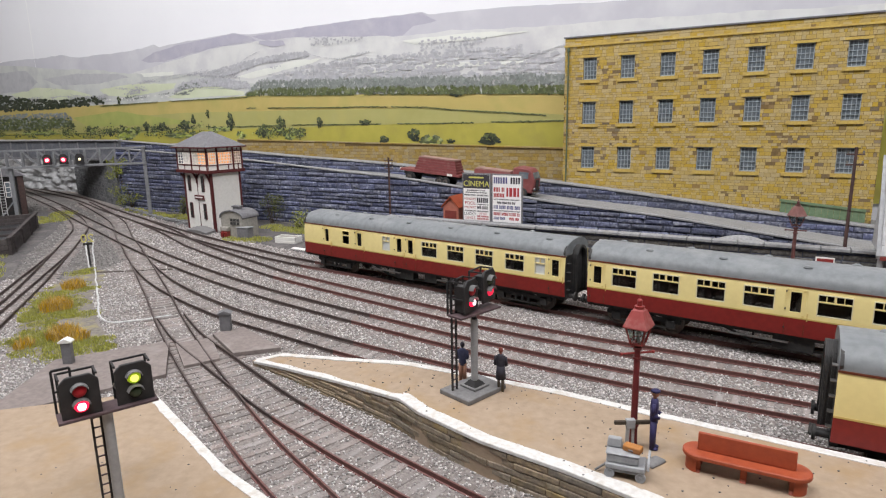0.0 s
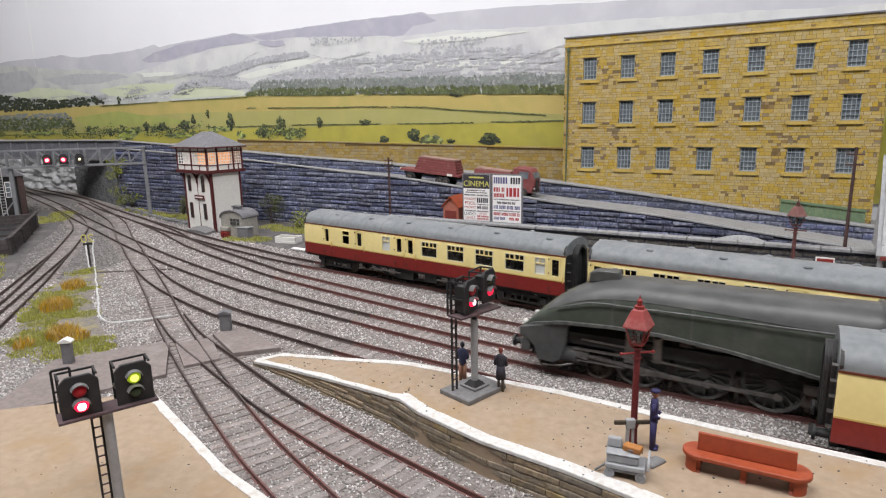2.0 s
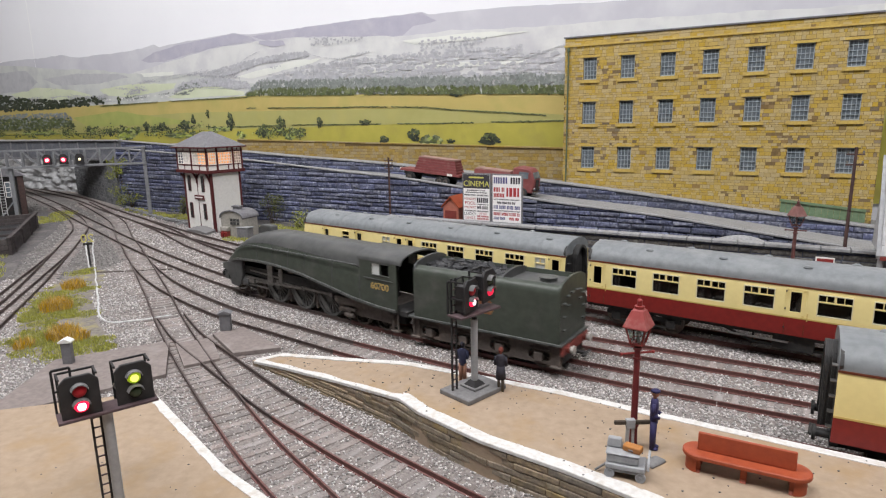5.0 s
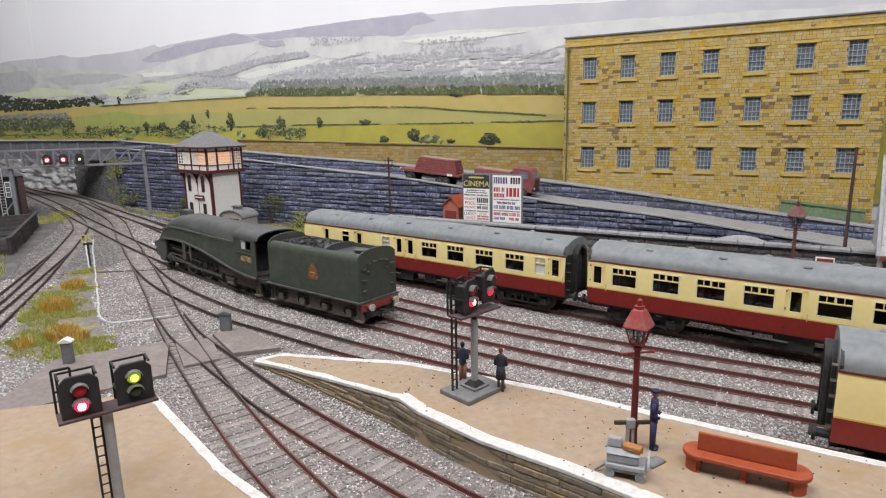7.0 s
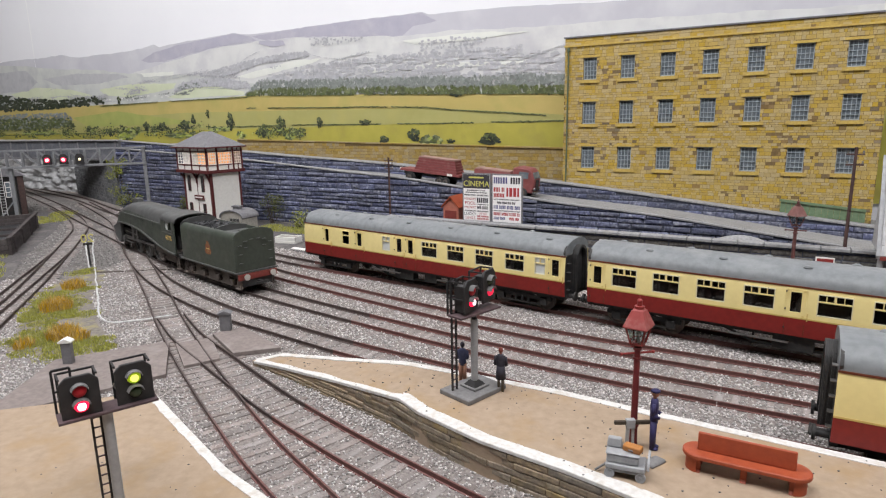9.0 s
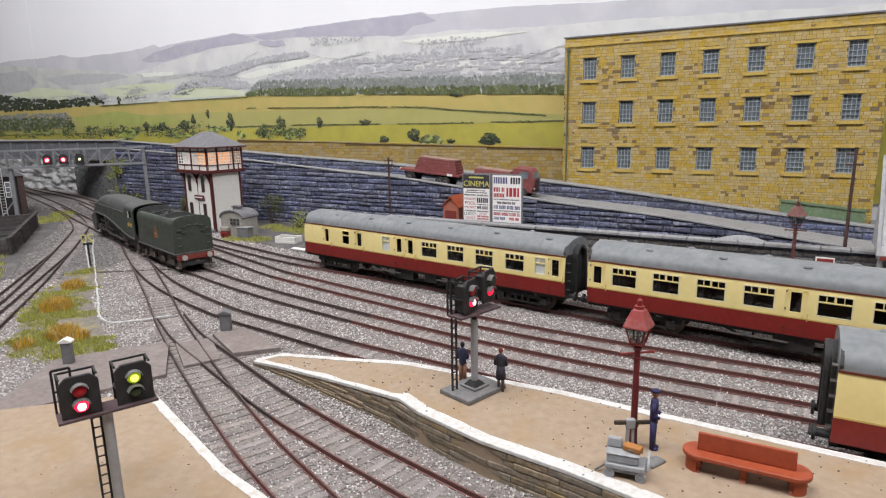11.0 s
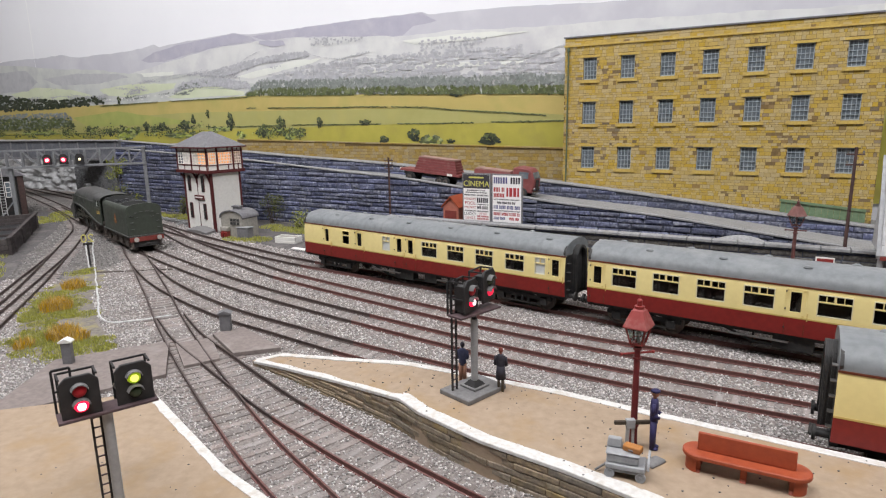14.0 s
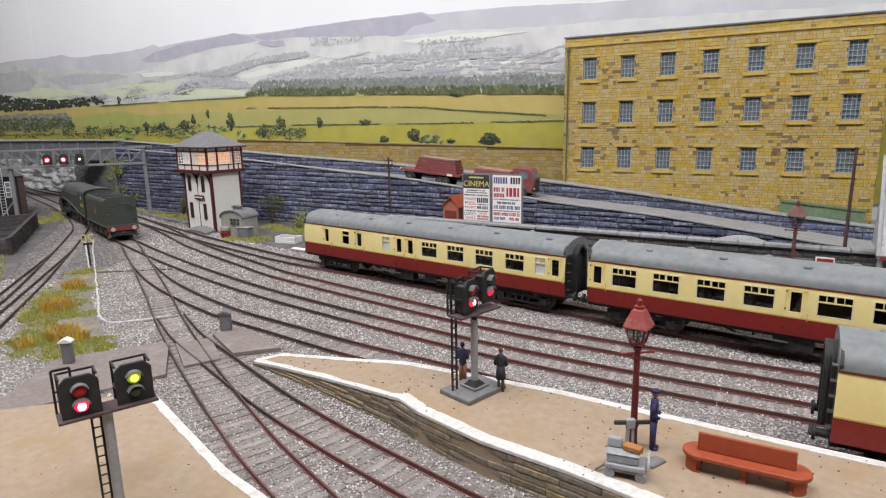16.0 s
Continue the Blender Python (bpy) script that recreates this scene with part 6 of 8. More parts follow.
def gantry():
    a, b = Vector((-604, 857, 0)), Vector((-442, 917, 0))
    L = (b - a).length
    ob = thing("signal_gantry", "grey lattice signal gantry across the tracks", "signal gantry", mm(a.x, a.y, -3.6, math.degrees(math.atan2(b.y - a.y, b.x - a.x))))
    for z in (80.0, 103.0):
        for y in (-4, 4):
            part("chord", Shape().box(-6, L + 3, y - 1.1, y + 1.1, z - 1.2, z + 1.2), GANTRY_GREY, ob, bevel=0.15)
    n = 9
    for i in range(n + 1):
        x = L * i / n
        for y in (-4, 4):
            part("upright", Shape().box(x - 0.8, x + 0.8, y - 0.8, y + 0.8, 81.2, 101.8), GANTRY_GREY, ob)
            if i < n:
                p, q = ((x, y, 81.5), (L * (i + 1) / n, y, 101.5)) if i >= n / 2 else ((x, y, 101.5), (L * (i + 1) / n, y, 81.5))
                part("brace", Shape().bar(p, q, 1.2), GANTRY_GREY, ob)
    part("leg", Shape().box(L - 2.4, L + 2.4, -3, 3, 0, 104), GANTRY_GREY, ob, bevel=0.3)
    part("leg", Shape().box(0, 5, -3, 3, 0, 80), GANTRY_GREY, ob, bevel=0.3)
    part("leg_brace", Shape().bar((-24, 0, 2), (1, 0, 34), 1.6), GANTRY_GREY, ob)
    ladder(ob, -11, -4, 0, 80, 6, 4, POST_PALE)
    part("walkway", Shape().box(-4, L, -5, 5, 78.4, 78.8), SLATE, ob)
    for x, lens in ((50, LENS_RED), (70, LENS_RED), (90, LENS_AMBER)):
        hd = part("signal_head", Shape().prism([(-5.5, -7), (5.5, -7), (5.5, 4), (2.5, 7.5), (-2.5, 7.5), (-5.5, 4)], "y", -8.0, -5.2), BLACK_PLATE, ob, "black signal head", at=mm(x, 0, 89.5), bevel=0.3)
        part("lens", Shape().ball((0, -8.0, -0.5), 3.4 if lens is LENS_RED else 1.9, 1, 0.6, 1, 14, 8), lens, hd)
        if lens is LENS_RED:
            part("bulb", Shape().ball((0, -9.3, -0.5), 2.1, 1, 0.6, 1, 12, 6), LENS_CORE, hd)


POST_PALE = mat("pale_ladder", (0.58, 0.58, 0.57), (0.5, 0.5, 0.49), 3, (0.4, 0.39, 0.38), 9, 0.6, bump=0.1)
gantry()


# ---- signal box and huts ----
BOX_GLASS = mat("box_dark_pane", (0.035, 0.03, 0.032), (0.05, 0.045, 0.045), 5, rough=0.15, bump=0)


def signal_box():
    ob = thing("signal_box", "tall white signal box with maroon timber and grey hipped roof", "signal box", mm(-286, 757, -3.6, -38))
    x0, y1 = -61.0, 42.0
    part("lower_wall", Shape().box(x0, 0, 0, y1, 0, 76), WHITE, ob, "white boarded lower walls")
    # cladding boards on the side, panel seams on the front
    bd = Shape()
    for z in np.arange(2, 74, 3.0):
        bd.box(0, 0.35, 2.8, y1 - 0.2, z, z + 2.7)
    part("cladding", bd, WHITE, ob)
    for x in (x0, -1.4):
        part("corner_post", Shape().box(x - 0.7, x + 2.6, -0.8, 2.4, 0, 78), MAROON, ob, bevel=0.2)
    part("corner_post", Shape().box(-2, 0.9, y1 - 2.2, y1 + 0.6, 0, 78), MAROON, ob, bevel=0.2)
    part("seam", Shape().box(-31.5, -30.5, -0.5, 0.2, 0, 76), MAROON, ob)
    for x, z in ((-52, 52), (-21, 52), (-52, 17), (-21, 17)):
        win = part("window", Shape().box(x - 0.2, x + 6.4, -0.8, 0.2, z - 1, z + 19).box(x - 0.2, x + 6.4, -1.3, 0.1, z + 9, z + 9.6), MAROON, ob)
        part("pane", Shape().box(x + 0.5, x + 5.7, -1.1, -0.8, z - 0.4, z + 18.4), BOX_GLASS, win)
    part("name_board", Shape().box(-38, -17, -1.6, -0.3, 41, 46.5), MAROON, ob, bevel=0.2)
    part("lettering_bar", Shape().box(-35.5, -19.5, -1.9, -1.6, 43, 44.6), WHITE, ob)
    # upper storey on brackets
    u0, u1, v0, v1, z0, z1 = -67.0, 3.0, -4.0, 46.0, 77.0, 106.0
    part("floor_beam", Shape().box(u0 - 2, u1 + 2, v0 - 2, v1 + 1, 74.5, 78.5), MAROON, ob, bevel=0.3)
    for x in (-60, -30.5, -2):
        part("bracket", Shape().loft([[(x - 1, 0 - 9 * (1 - math.cos(t)), 56 + 18 * math.sin(t)), (x + 1, 0 - 9 * (1 - math.cos(t)), 56 + 18 * math.sin(t)), (x + 1, 0.6 - 9 * (1 - math.cos(t)) , 58.5 + 18 * math.sin(t)), (x - 1, 0.6 - 9 * (1 - math.cos(t)), 58.5 + 18 * math.sin(t))] for t in np.linspace(0.05, 1.1, 7)]), MAROON, ob)
    for x, sgn in ((-31, 1), (-31, -1), (-2, -1)):
        part("brace", Shape().loft([[(x + sgn * 16 * (1 - math.cos(t)), -0.9, 60 + 15 * math.sin(t)), (x + sgn * 16 * (1 - math.cos(t)), -0.2, 60 + 15 * math.sin(t)), (x + sgn * (16 * (1 - math.cos(t)) - 2), -0.2, 61.5 + 15 * math.sin(t)), (x + sgn * (16 * (1 - math.cos(t)) - 2), -0.9, 61.5 + 15 * math.sin(t))] for t in np.linspace(0.05, 1.45, 9)]), MAROON, ob)
    part("left_bracket", Shape().bar((x0, 4, 58), (u0 + 4, 4, 74.5), 2.4).bar((x0, 38, 58), (u0 + 4, 38, 74.5), 2.4), MAROON, ob)
    part("lower_band", Shape().box(u0, u1, v0, v0 + 1.2, z0, 84.5).box(u1 - 1.2, u1, v0 + 1.2, v1, z0, 84.5).box(u0, u0 + 1.2, v0 + 1.2, v1, z0, 84.5).box(u0 + 1.2, u1 - 1.2, v1 - 1.2, v1, z0, z1), WHITE, ob)
    part("upper_band", Shape().box(u0, u1, v0, v0 + 1.2, 101.5, z1).box(u1 - 1.2, u1, v0 + 1.2, v1, 101.5, z1).box(u0, u0 + 1.2, v0 + 1.2, v1, 101.5, z1), WHITE, ob)
    tim = Shape()
    for x in (u0, -34, u1 - 2.6):
        tim.box(x, x + 2.6, v0 - 0.6, v0 + 1.4, z0, z1)
    for y in (v0 + 12.5, v0 + 35, v1 - 2.6):
        tim.box(u1 - 1.4, u1 + 0.6, y, y + 2.2, z0, z1)
    tim.box(u0, u1, v0 - 0.5, v0, 84, 85.2).box(u0, u1, v0 - 0.5, v0, 100.8, 102).box(u1, u1 + 0.5, v0, v1, 84, 85.2).box(u1, u1 + 0.5, v0, v1, 100.8, 102)
    for x in (-50, -16):
        tim.box(x, x + 1.4, v0 - 0.5, v0, z0, 84).box(x, x + 1.4, v0 - 0.5, v0, 102, z1)
    for y in (8, 24, 38):
        tim.box(u1, u1 + 0.5, y, y + 1.4, z0, 84).box(u1, u1 + 0.5, y, y + 1.4, 102, z1)
    part("timber_frame", tim, MAROON, ob, "maroon timber framing")

    def glazed(plane, a, b, nx, nz=4):
        us = sorted(e for i in range(nx + 1) for e in (a + (b - a) * i / nx - 0.42, a + (b - a) * i / nx + 0.42))
        vs = sorted(e for i in range(nz + 1) for e in (85.7 + 14.6 * i / nz - 0.5, 85.7 + 14.6 * i / nz + 0.5))
        hole = lambda u, v: min(abs(u - a - (b - a) * i / nx) for i in range(nx + 1)) > 0.42 and min(abs(v - 85.7 - 14.6 * i / nz) for i in range(nz + 1)) > 0.5
        face = (lambda d: lambda u, v: (u, v0 + d, v)) if plane == "y" else (lambda d: lambda u, v: (u1 - d, u, v))
        g = Shape().sheet(us, vs, hole, face(0.1), face(0.9))
        win = part("window", g, WHITE, ob, "white small-paned window")
        p = part("pane", Shape().box(a, b, v0 + 0.95, v0 + 1.1, 85.2, 100.8) if plane == "y" else Shape().box(u1 - 1.1, u1 - 0.95, a, b, 85.2, 100.8), GLASS, win)
        p.visible_shadow = False
    for a, b in ((-64, -35), (-31, 0)):
        glazed("y", a, b, 5)
    for a, b, n in ((-2, 8, 3), (11, 30.5, 5), (33.5, 43, 3)):
        glazed("x", a, b, n)
    # The lamplight on the floor is put into its pale warm colour.
    part("upper_floor", Shape().box(u0 + 1, u1 - 1, v0 + 1, v1 - 1, 78.5, 79.5), mat("lamplight_boards", (0.62, 0.48, 0.40), (0.54, 0.41, 0.34), 5, rough=0.7), ob)
    part("lever_frame", Shape().box(-60, -28, 6, 12, 79.5, 88), INTERIOR, ob, bevel=0.5)
    # Two added panels glow by themselves so the windows look lit from inside.
    part("inner_screen", Shape().box(-24, -22, 0, 44, 79.5, 104), WARM_GLOW, ob, "orange inside panel glowing for the lamplight")
    part("rear_screen", Shape().box(-65, -24, 3, 4, 79.5, 104), mat("glowing_plaster", (0.9, 0.78, 0.72), None, 6, rough=0.8, glow=0.85), ob, "pale inside panel glowing for the lamplight")
    e = 4.0
    ring = lambda k, z: [(u0 - e + k[0], v0 - e + k[1], z), (u1 + e - k[2], v0 - e + k[1], z), (u1 + e - k[2], v1 + e - k[3], z), (u0 - e + k[0], v1 + e - k[3], z)]
    part("roof", Shape().loft([ring((0, 0, 0, 0), z1), ring((0, 0, 0, 0), z1 + 1.4), ring((29, 28, 29, 28), z1 + 19.5)]), SLATE, ob, "grey hipped slate roof", bevel=0.3, smooth=0)
    part("gutter", Shape().box(u0 - e, u1 + e, v0 - e - 0.6, v0 - e, z1 - 0.6, z1 + 1).box(u1 + e, u1 + e + 0.6, v0 - e, v1 + e, z1 - 0.6, z1 + 1), MAROON, ob)
    # ramp at the foot
    rp = thing("ramp", "grey curved ramp cover beside the signal box", "ramp", mm(-318, 778, -3.6, -38))
    part("plate", Shape().loft([[(x, -14, 2 + 3 * math.sin((x + 8) / 56 * 3.0)), (x, 0, 4 + 4 * math.sin((x + 8) / 56 * 3.0)), (x, 0, 0), (x, -14, 0)] for x in np.linspace(-8, 44, 12)]), BASE_GREY, rp)


signal_box()


def arched_hut():
    ob = thing("lineside_hut", "grey concrete hut with a curved roof", "hut", mm(-246, 731, -3.6, -24))
    w, d = 16.5, 13.0
    arch = [(w * math.cos(t), 25 + 7.5 * math.sin(t)) for t in np.linspace(0, math.pi, 15)]
    part("wall", Shape().prism([(w, 0), *arch, (-w, 0)], "y", -d, d), STONE_HUT, ob)
    arch2 = [((w + 1.4) * math.cos(t), 25 + 9.0 * math.sin(t)) for t in np.linspace(0, math.pi, 15)]
    part("roof", Shape().prism(arch2 + [(x * 0.96, z - 1.2) for x, z in arch2[::-1]], "y", -d - 1.5, d + 1.5), SLATE, ob, "grey curved roof")
    part("chimney", Shape().box(-5, 4, -4, 2, 32.5, 36.5).box(-6, 5, -5, 3, 36.5, 38), SLATE, ob, bevel=0.3)
    win = part("window", Shape().box(-3, 13, -d - 0.6, -d + 0.2, 16, 25), STONE_HUT, ob)
    for i, j in product(range(3), range(2)):
        part("pane", Shape().box(-2 + i * 5, 2 + i * 5, -d - 0.9, -d - 0.5, 16.8 + j * 4, 20 + j * 4), DULL_DARK, win)
    part("door", Shape().box(-w - 0.5, -w + 0.2, -7, 4, 0, 17), DULL_DARK, ob)
    bn = thing("water_butt", "grey square bin beside the hut", "bin", mm(-234, 712, -3.6, -24))
    part("body", Shape().box(-8, 8, -5, 5, 0, 14), SLATE, bn, bevel=0.3)
    part("lid", Shape().box(-8.8, 8.8, -5.6, 5.6, 14, 15), POST_GREY, bn, bevel=0.3)
    rb = thing("fire_bucket_stand", "red bucket stand with a pale top", "bucket stand", mm(-260, 720, -3.6, -24))
    part("stand", Shape().box(-5, 5, -2.5, 2.5, 0, 9), RED_BEAM, rb, bevel=0.4)
    part("top", Shape().box(-5.5, 5.5, -3, 3, 9.2, 14), STONE_HUT, rb, bevel=0.8)
    part("bucket", Shape().rod((-2, -3.5, 3), (-2, -3.5, 8), 1.8, 12, 2.2), LAMP_RED, rb)
    part("bucket", Shape().rod((3, -3.5, 3), (3, -3.5, 8), 1.8, 12, 2.2), LAMP_RED, rb)


arched_hut()


def yard_left():
    ob = thing("engine_shed_hut", "black boarded yard hut with a grey roof", "hut", mm(-700, 965, -3.6, -52))
    part("wall", Shape().box(-45, 45, -30, 30, 0, 62), mat("tarred_boards", (0.022, 0.021, 0.022), (0.034, 0.031, 0.031), 4, (0.055, 0.045, 0.042), 18, 0.9, bump=0.3, spec=0.15), ob)
    part("roof", Shape().loft([[(-50, -35, 62), (-50, 35, 62), (-50, 0, 82)], [(50, -35, 62), (50, 35, 62), (50, 0, 82)]]), SLATE, ob, bevel=0.4)
    win = part("window", Shape().box(45, 45.8, 6, 20, 30, 54), WHITE, ob)
    part("brick_pier", Shape().box(45, 48, 23, 31, 0, 62), mat("brown_brick", (0.085, 0.05, 0.044), (0.06, 0.038, 0.035), 3, (0.05, 0.04, 0.038), 12, 0.85), ob, bevel=0.4)
    for i, j in product(range(2), range(3)):
        part("pane", Shape().box(45.8, 46.1, 7 + i * 6.3, 12.6 + i * 6.3, 31 + j * 7.6, 37.6 + j * 7.6), GLINT_GLASS, win)
    part("brick_end", Shape().box(-45, -30, 30, 33, 0, 62), mat("brown_brick", (0.085, 0.05, 0.044), (0.06, 0.038, 0.035), 3, (0.05, 0.04, 0.038), 12, 0.85), ob)
    # coal bin of dark planks
    cb = thing("coal_bin", "open coal bin of dark weathered planks", "coal bin", mm(-512, 738, -3.6, 116.5))
    for z in (0.2, 6.4, 12.6):
        part("plank", Shape().box(-108, 108, -1.5, 1.5, z, z + 5.8), BIN_WOOD, cb, bevel=0.3)
        part("plank", Shape().box(-108, -105, 1.7, 90, z, z + 5.8), BIN_WOOD, cb, bevel=0.3)
        part("plank", Shape().box(105, 108, 1.7, 90, z, z + 5.8), BIN_WOOD, cb, bevel=0.3)
    part("top_rail", Shape().box(-109, 109, -2.2, 2.2, 18.5, 20.2), BIN_WOOD, cb, bevel=0.3)
    for x in (-60, -10, 40, 80):
        part("cross_bar", Shape().box(x, x + 3, 2, 90, 14, 16.5), BIN_WOOD, cb)
    part("coal", Shape().box(-105, 105, 2, 88, 0.1, 7), COAL, cb, kind="stuff")
    for x in (-90, -30, 30, 90):
        part("post", Shape().box(x - 2, x + 2, -3.2, -1.6, 0, 18), BIN_WOOD, cb)


BIN_WOOD = mat("bin_wood", (0.075, 0.062, 0.06), (0.048, 0.04, 0.04), 3, (0.13, 0.115, 0.11), 14, 0.85, bump=0.3, amount=0.35)
yard_left()


# ---- road side: lorries, hoardings, poles, small hut ----
def lorry():
    z = road_z
    tilt = math.degrees(math.atan(0.09))

    def wheels(ob, xs, r=5.2):
        for x in xs:
            for y in (-9.5, 9.5):
                w = part("wheel", Shape().wheel((x, y, r), r, 3.6, 20, 0.3), DULL_DARK, ob)
                part("rim", Shape().rod((x, y - 2.0 if y < 0 else y + 2.0, r), (x, y, r), r * 0.55, 14), FRAME_RUST, w)
    red = mat("lorry_red", (0.25, 0.075, 0.072), (0.20, 0.06, 0.058), 4, (0.32, 0.16, 0.145), 14, 0.55, bump=0.08, amount=0.35)
    sheet = mat("tarpaulin", (0.34, 0.22, 0.18), (0.28, 0.17, 0.14), 5, (0.24, 0.1, 0.09), 18, 0.8, bump=0.3)
    tr = thing("lorry_trailer", "dull red flat trailer with a sheeted load", "trailer", wall_pose(262, 24, z(262)) @ pose(0, 0, 0, 0, tilt, 0), "lorries on the ramp road")
    part("bed", Shape().box(-42, 40, -10.5, 10.5, 12, 15), red, tr, bevel=0.3)
    for k in range(5):
        part("load_plank", Shape().loft([[(-22 + k, -9.6 + k * 0.4, 15.1 + k * 3), (36 - k, -9.6 + k * 0.4, 15.1 + k * 3), (36 - k, 9.6 - k * 0.4, 15.1 + k * 3), (-22 + k, 9.6 - k * 0.4, 15.1 + k * 3)], [(-22 + k, -9.6 + k * 0.4, 17.9 + k * 3), (36 - k, -9.6 + k * 0.4, 17.9 + k * 3), (36 - k, 9.6 - k * 0.4, 17.9 + k * 3), (-22 + k, 9.6 - k * 0.4, 17.9 + k * 3)]]), red, tr, bevel=0.2)
    part("load_top", Shape().box(-18, 32, -8, 8, 30, 31.4), sheet, tr, bevel=0.4)
    part("chassis", Shape().box(-40, 46, -4, 4, 8, 12), BLACK, tr)
    part("mudguard", Shape().loft([[(-28 + 7 * math.cos(t), -11, 5.2 + 7 * math.sin(t)), (-28 + 7 * math.cos(t), -7, 5.2 + 7 * math.sin(t)), (-28 + 6.2 * math.cos(t), -7, 5.2 + 6.2 * math.sin(t)), (-28 + 6.2 * math.cos(t), -11, 5.2 + 6.2 * math.sin(t))] for t in np.linspace(0.1, 3.0, 10)]), DULL_DARK, tr)
    part("tail_plate", Shape().box(-43, -42, -10, -5, 13, 15.5), WHITE, tr)
    part("corner_plate", Shape().box(24, 31, -10.9, -10.5, 12.5, 15), WHITE, tr)
    part("drawbar", Shape().bar((44, 0, 9), (58, 0, 8), 1.6), BLACK, tr)
    wheels(tr, (-28, 22, 14))
    lo = thing("lorry", "dull red flat-nosed lorry with a sheeted load", "lorry", wall_pose(357, 24, z(357)) @ pose(0, 0, 0, 0, tilt, 0), "lorries on the ramp road")
    part("bed", Shape().box(-40, 10, -10.5, 10.5, 12, 15), red, lo, bevel=0.3)
    part("load", Shape().loft([[(-38, -9.5, 15.1), (9, -9.5, 15.1), (9, 9.5, 15.1), (-38, 9.5, 15.1)], [(-37, -8.5, 25), (8, -8.5, 25), (8, 8.5, 25), (-37, 8.5, 25)]]), red, lo, bevel=0.5)
    part("load_top", Shape().box(-36, 7, -8.2, 8.2, 25, 26.4), sheet, lo, bevel=0.4)
    prof = [(11, 5), (36, 5), (37, 12), (37, 20), (33.5, 29), (30, 32), (16, 33), (11, 31)]
    cab = part("cab", Shape().prism(prof, "y", -10, 10), red, lo, "rounded red cab", bevel=1.6)
    part("windscreen", Shape().loft([[(36.2, -8, 21.6), (36.2, 8, 21.6), (33.8, 8, 28), (33.8, -8, 28)], [(37.2, -8, 21.8), (37.2, 8, 21.8), (34.6, 8, 28.4), (34.6, -8, 28.4)]]), GLINT_GLASS, cab)
    part("side_window", Shape().box(19, 30, -10.3, -9.6, 21, 28), GLINT_GLASS, cab)
    part("grille", Shape().box(36.8, 37.8, -4, 4, 8, 20), DULL_DARK, cab, bevel=0.3)
    for y in (-7, 7):
        part("headlamp", Shape().rod((36.5, y, 10), (38.2, y, 10), 1.8, 12), STEEL, cab)
    part("bumper", Shape().box(36.5, 38.5, -10, 10, 5, 7), STEEL, lo, bevel=0.3)
    part("chassis", Shape().box(-40, 34, -4, 4, 7, 12), BLACK, lo)
    wheels(lo, (-26, 25))


lorry()


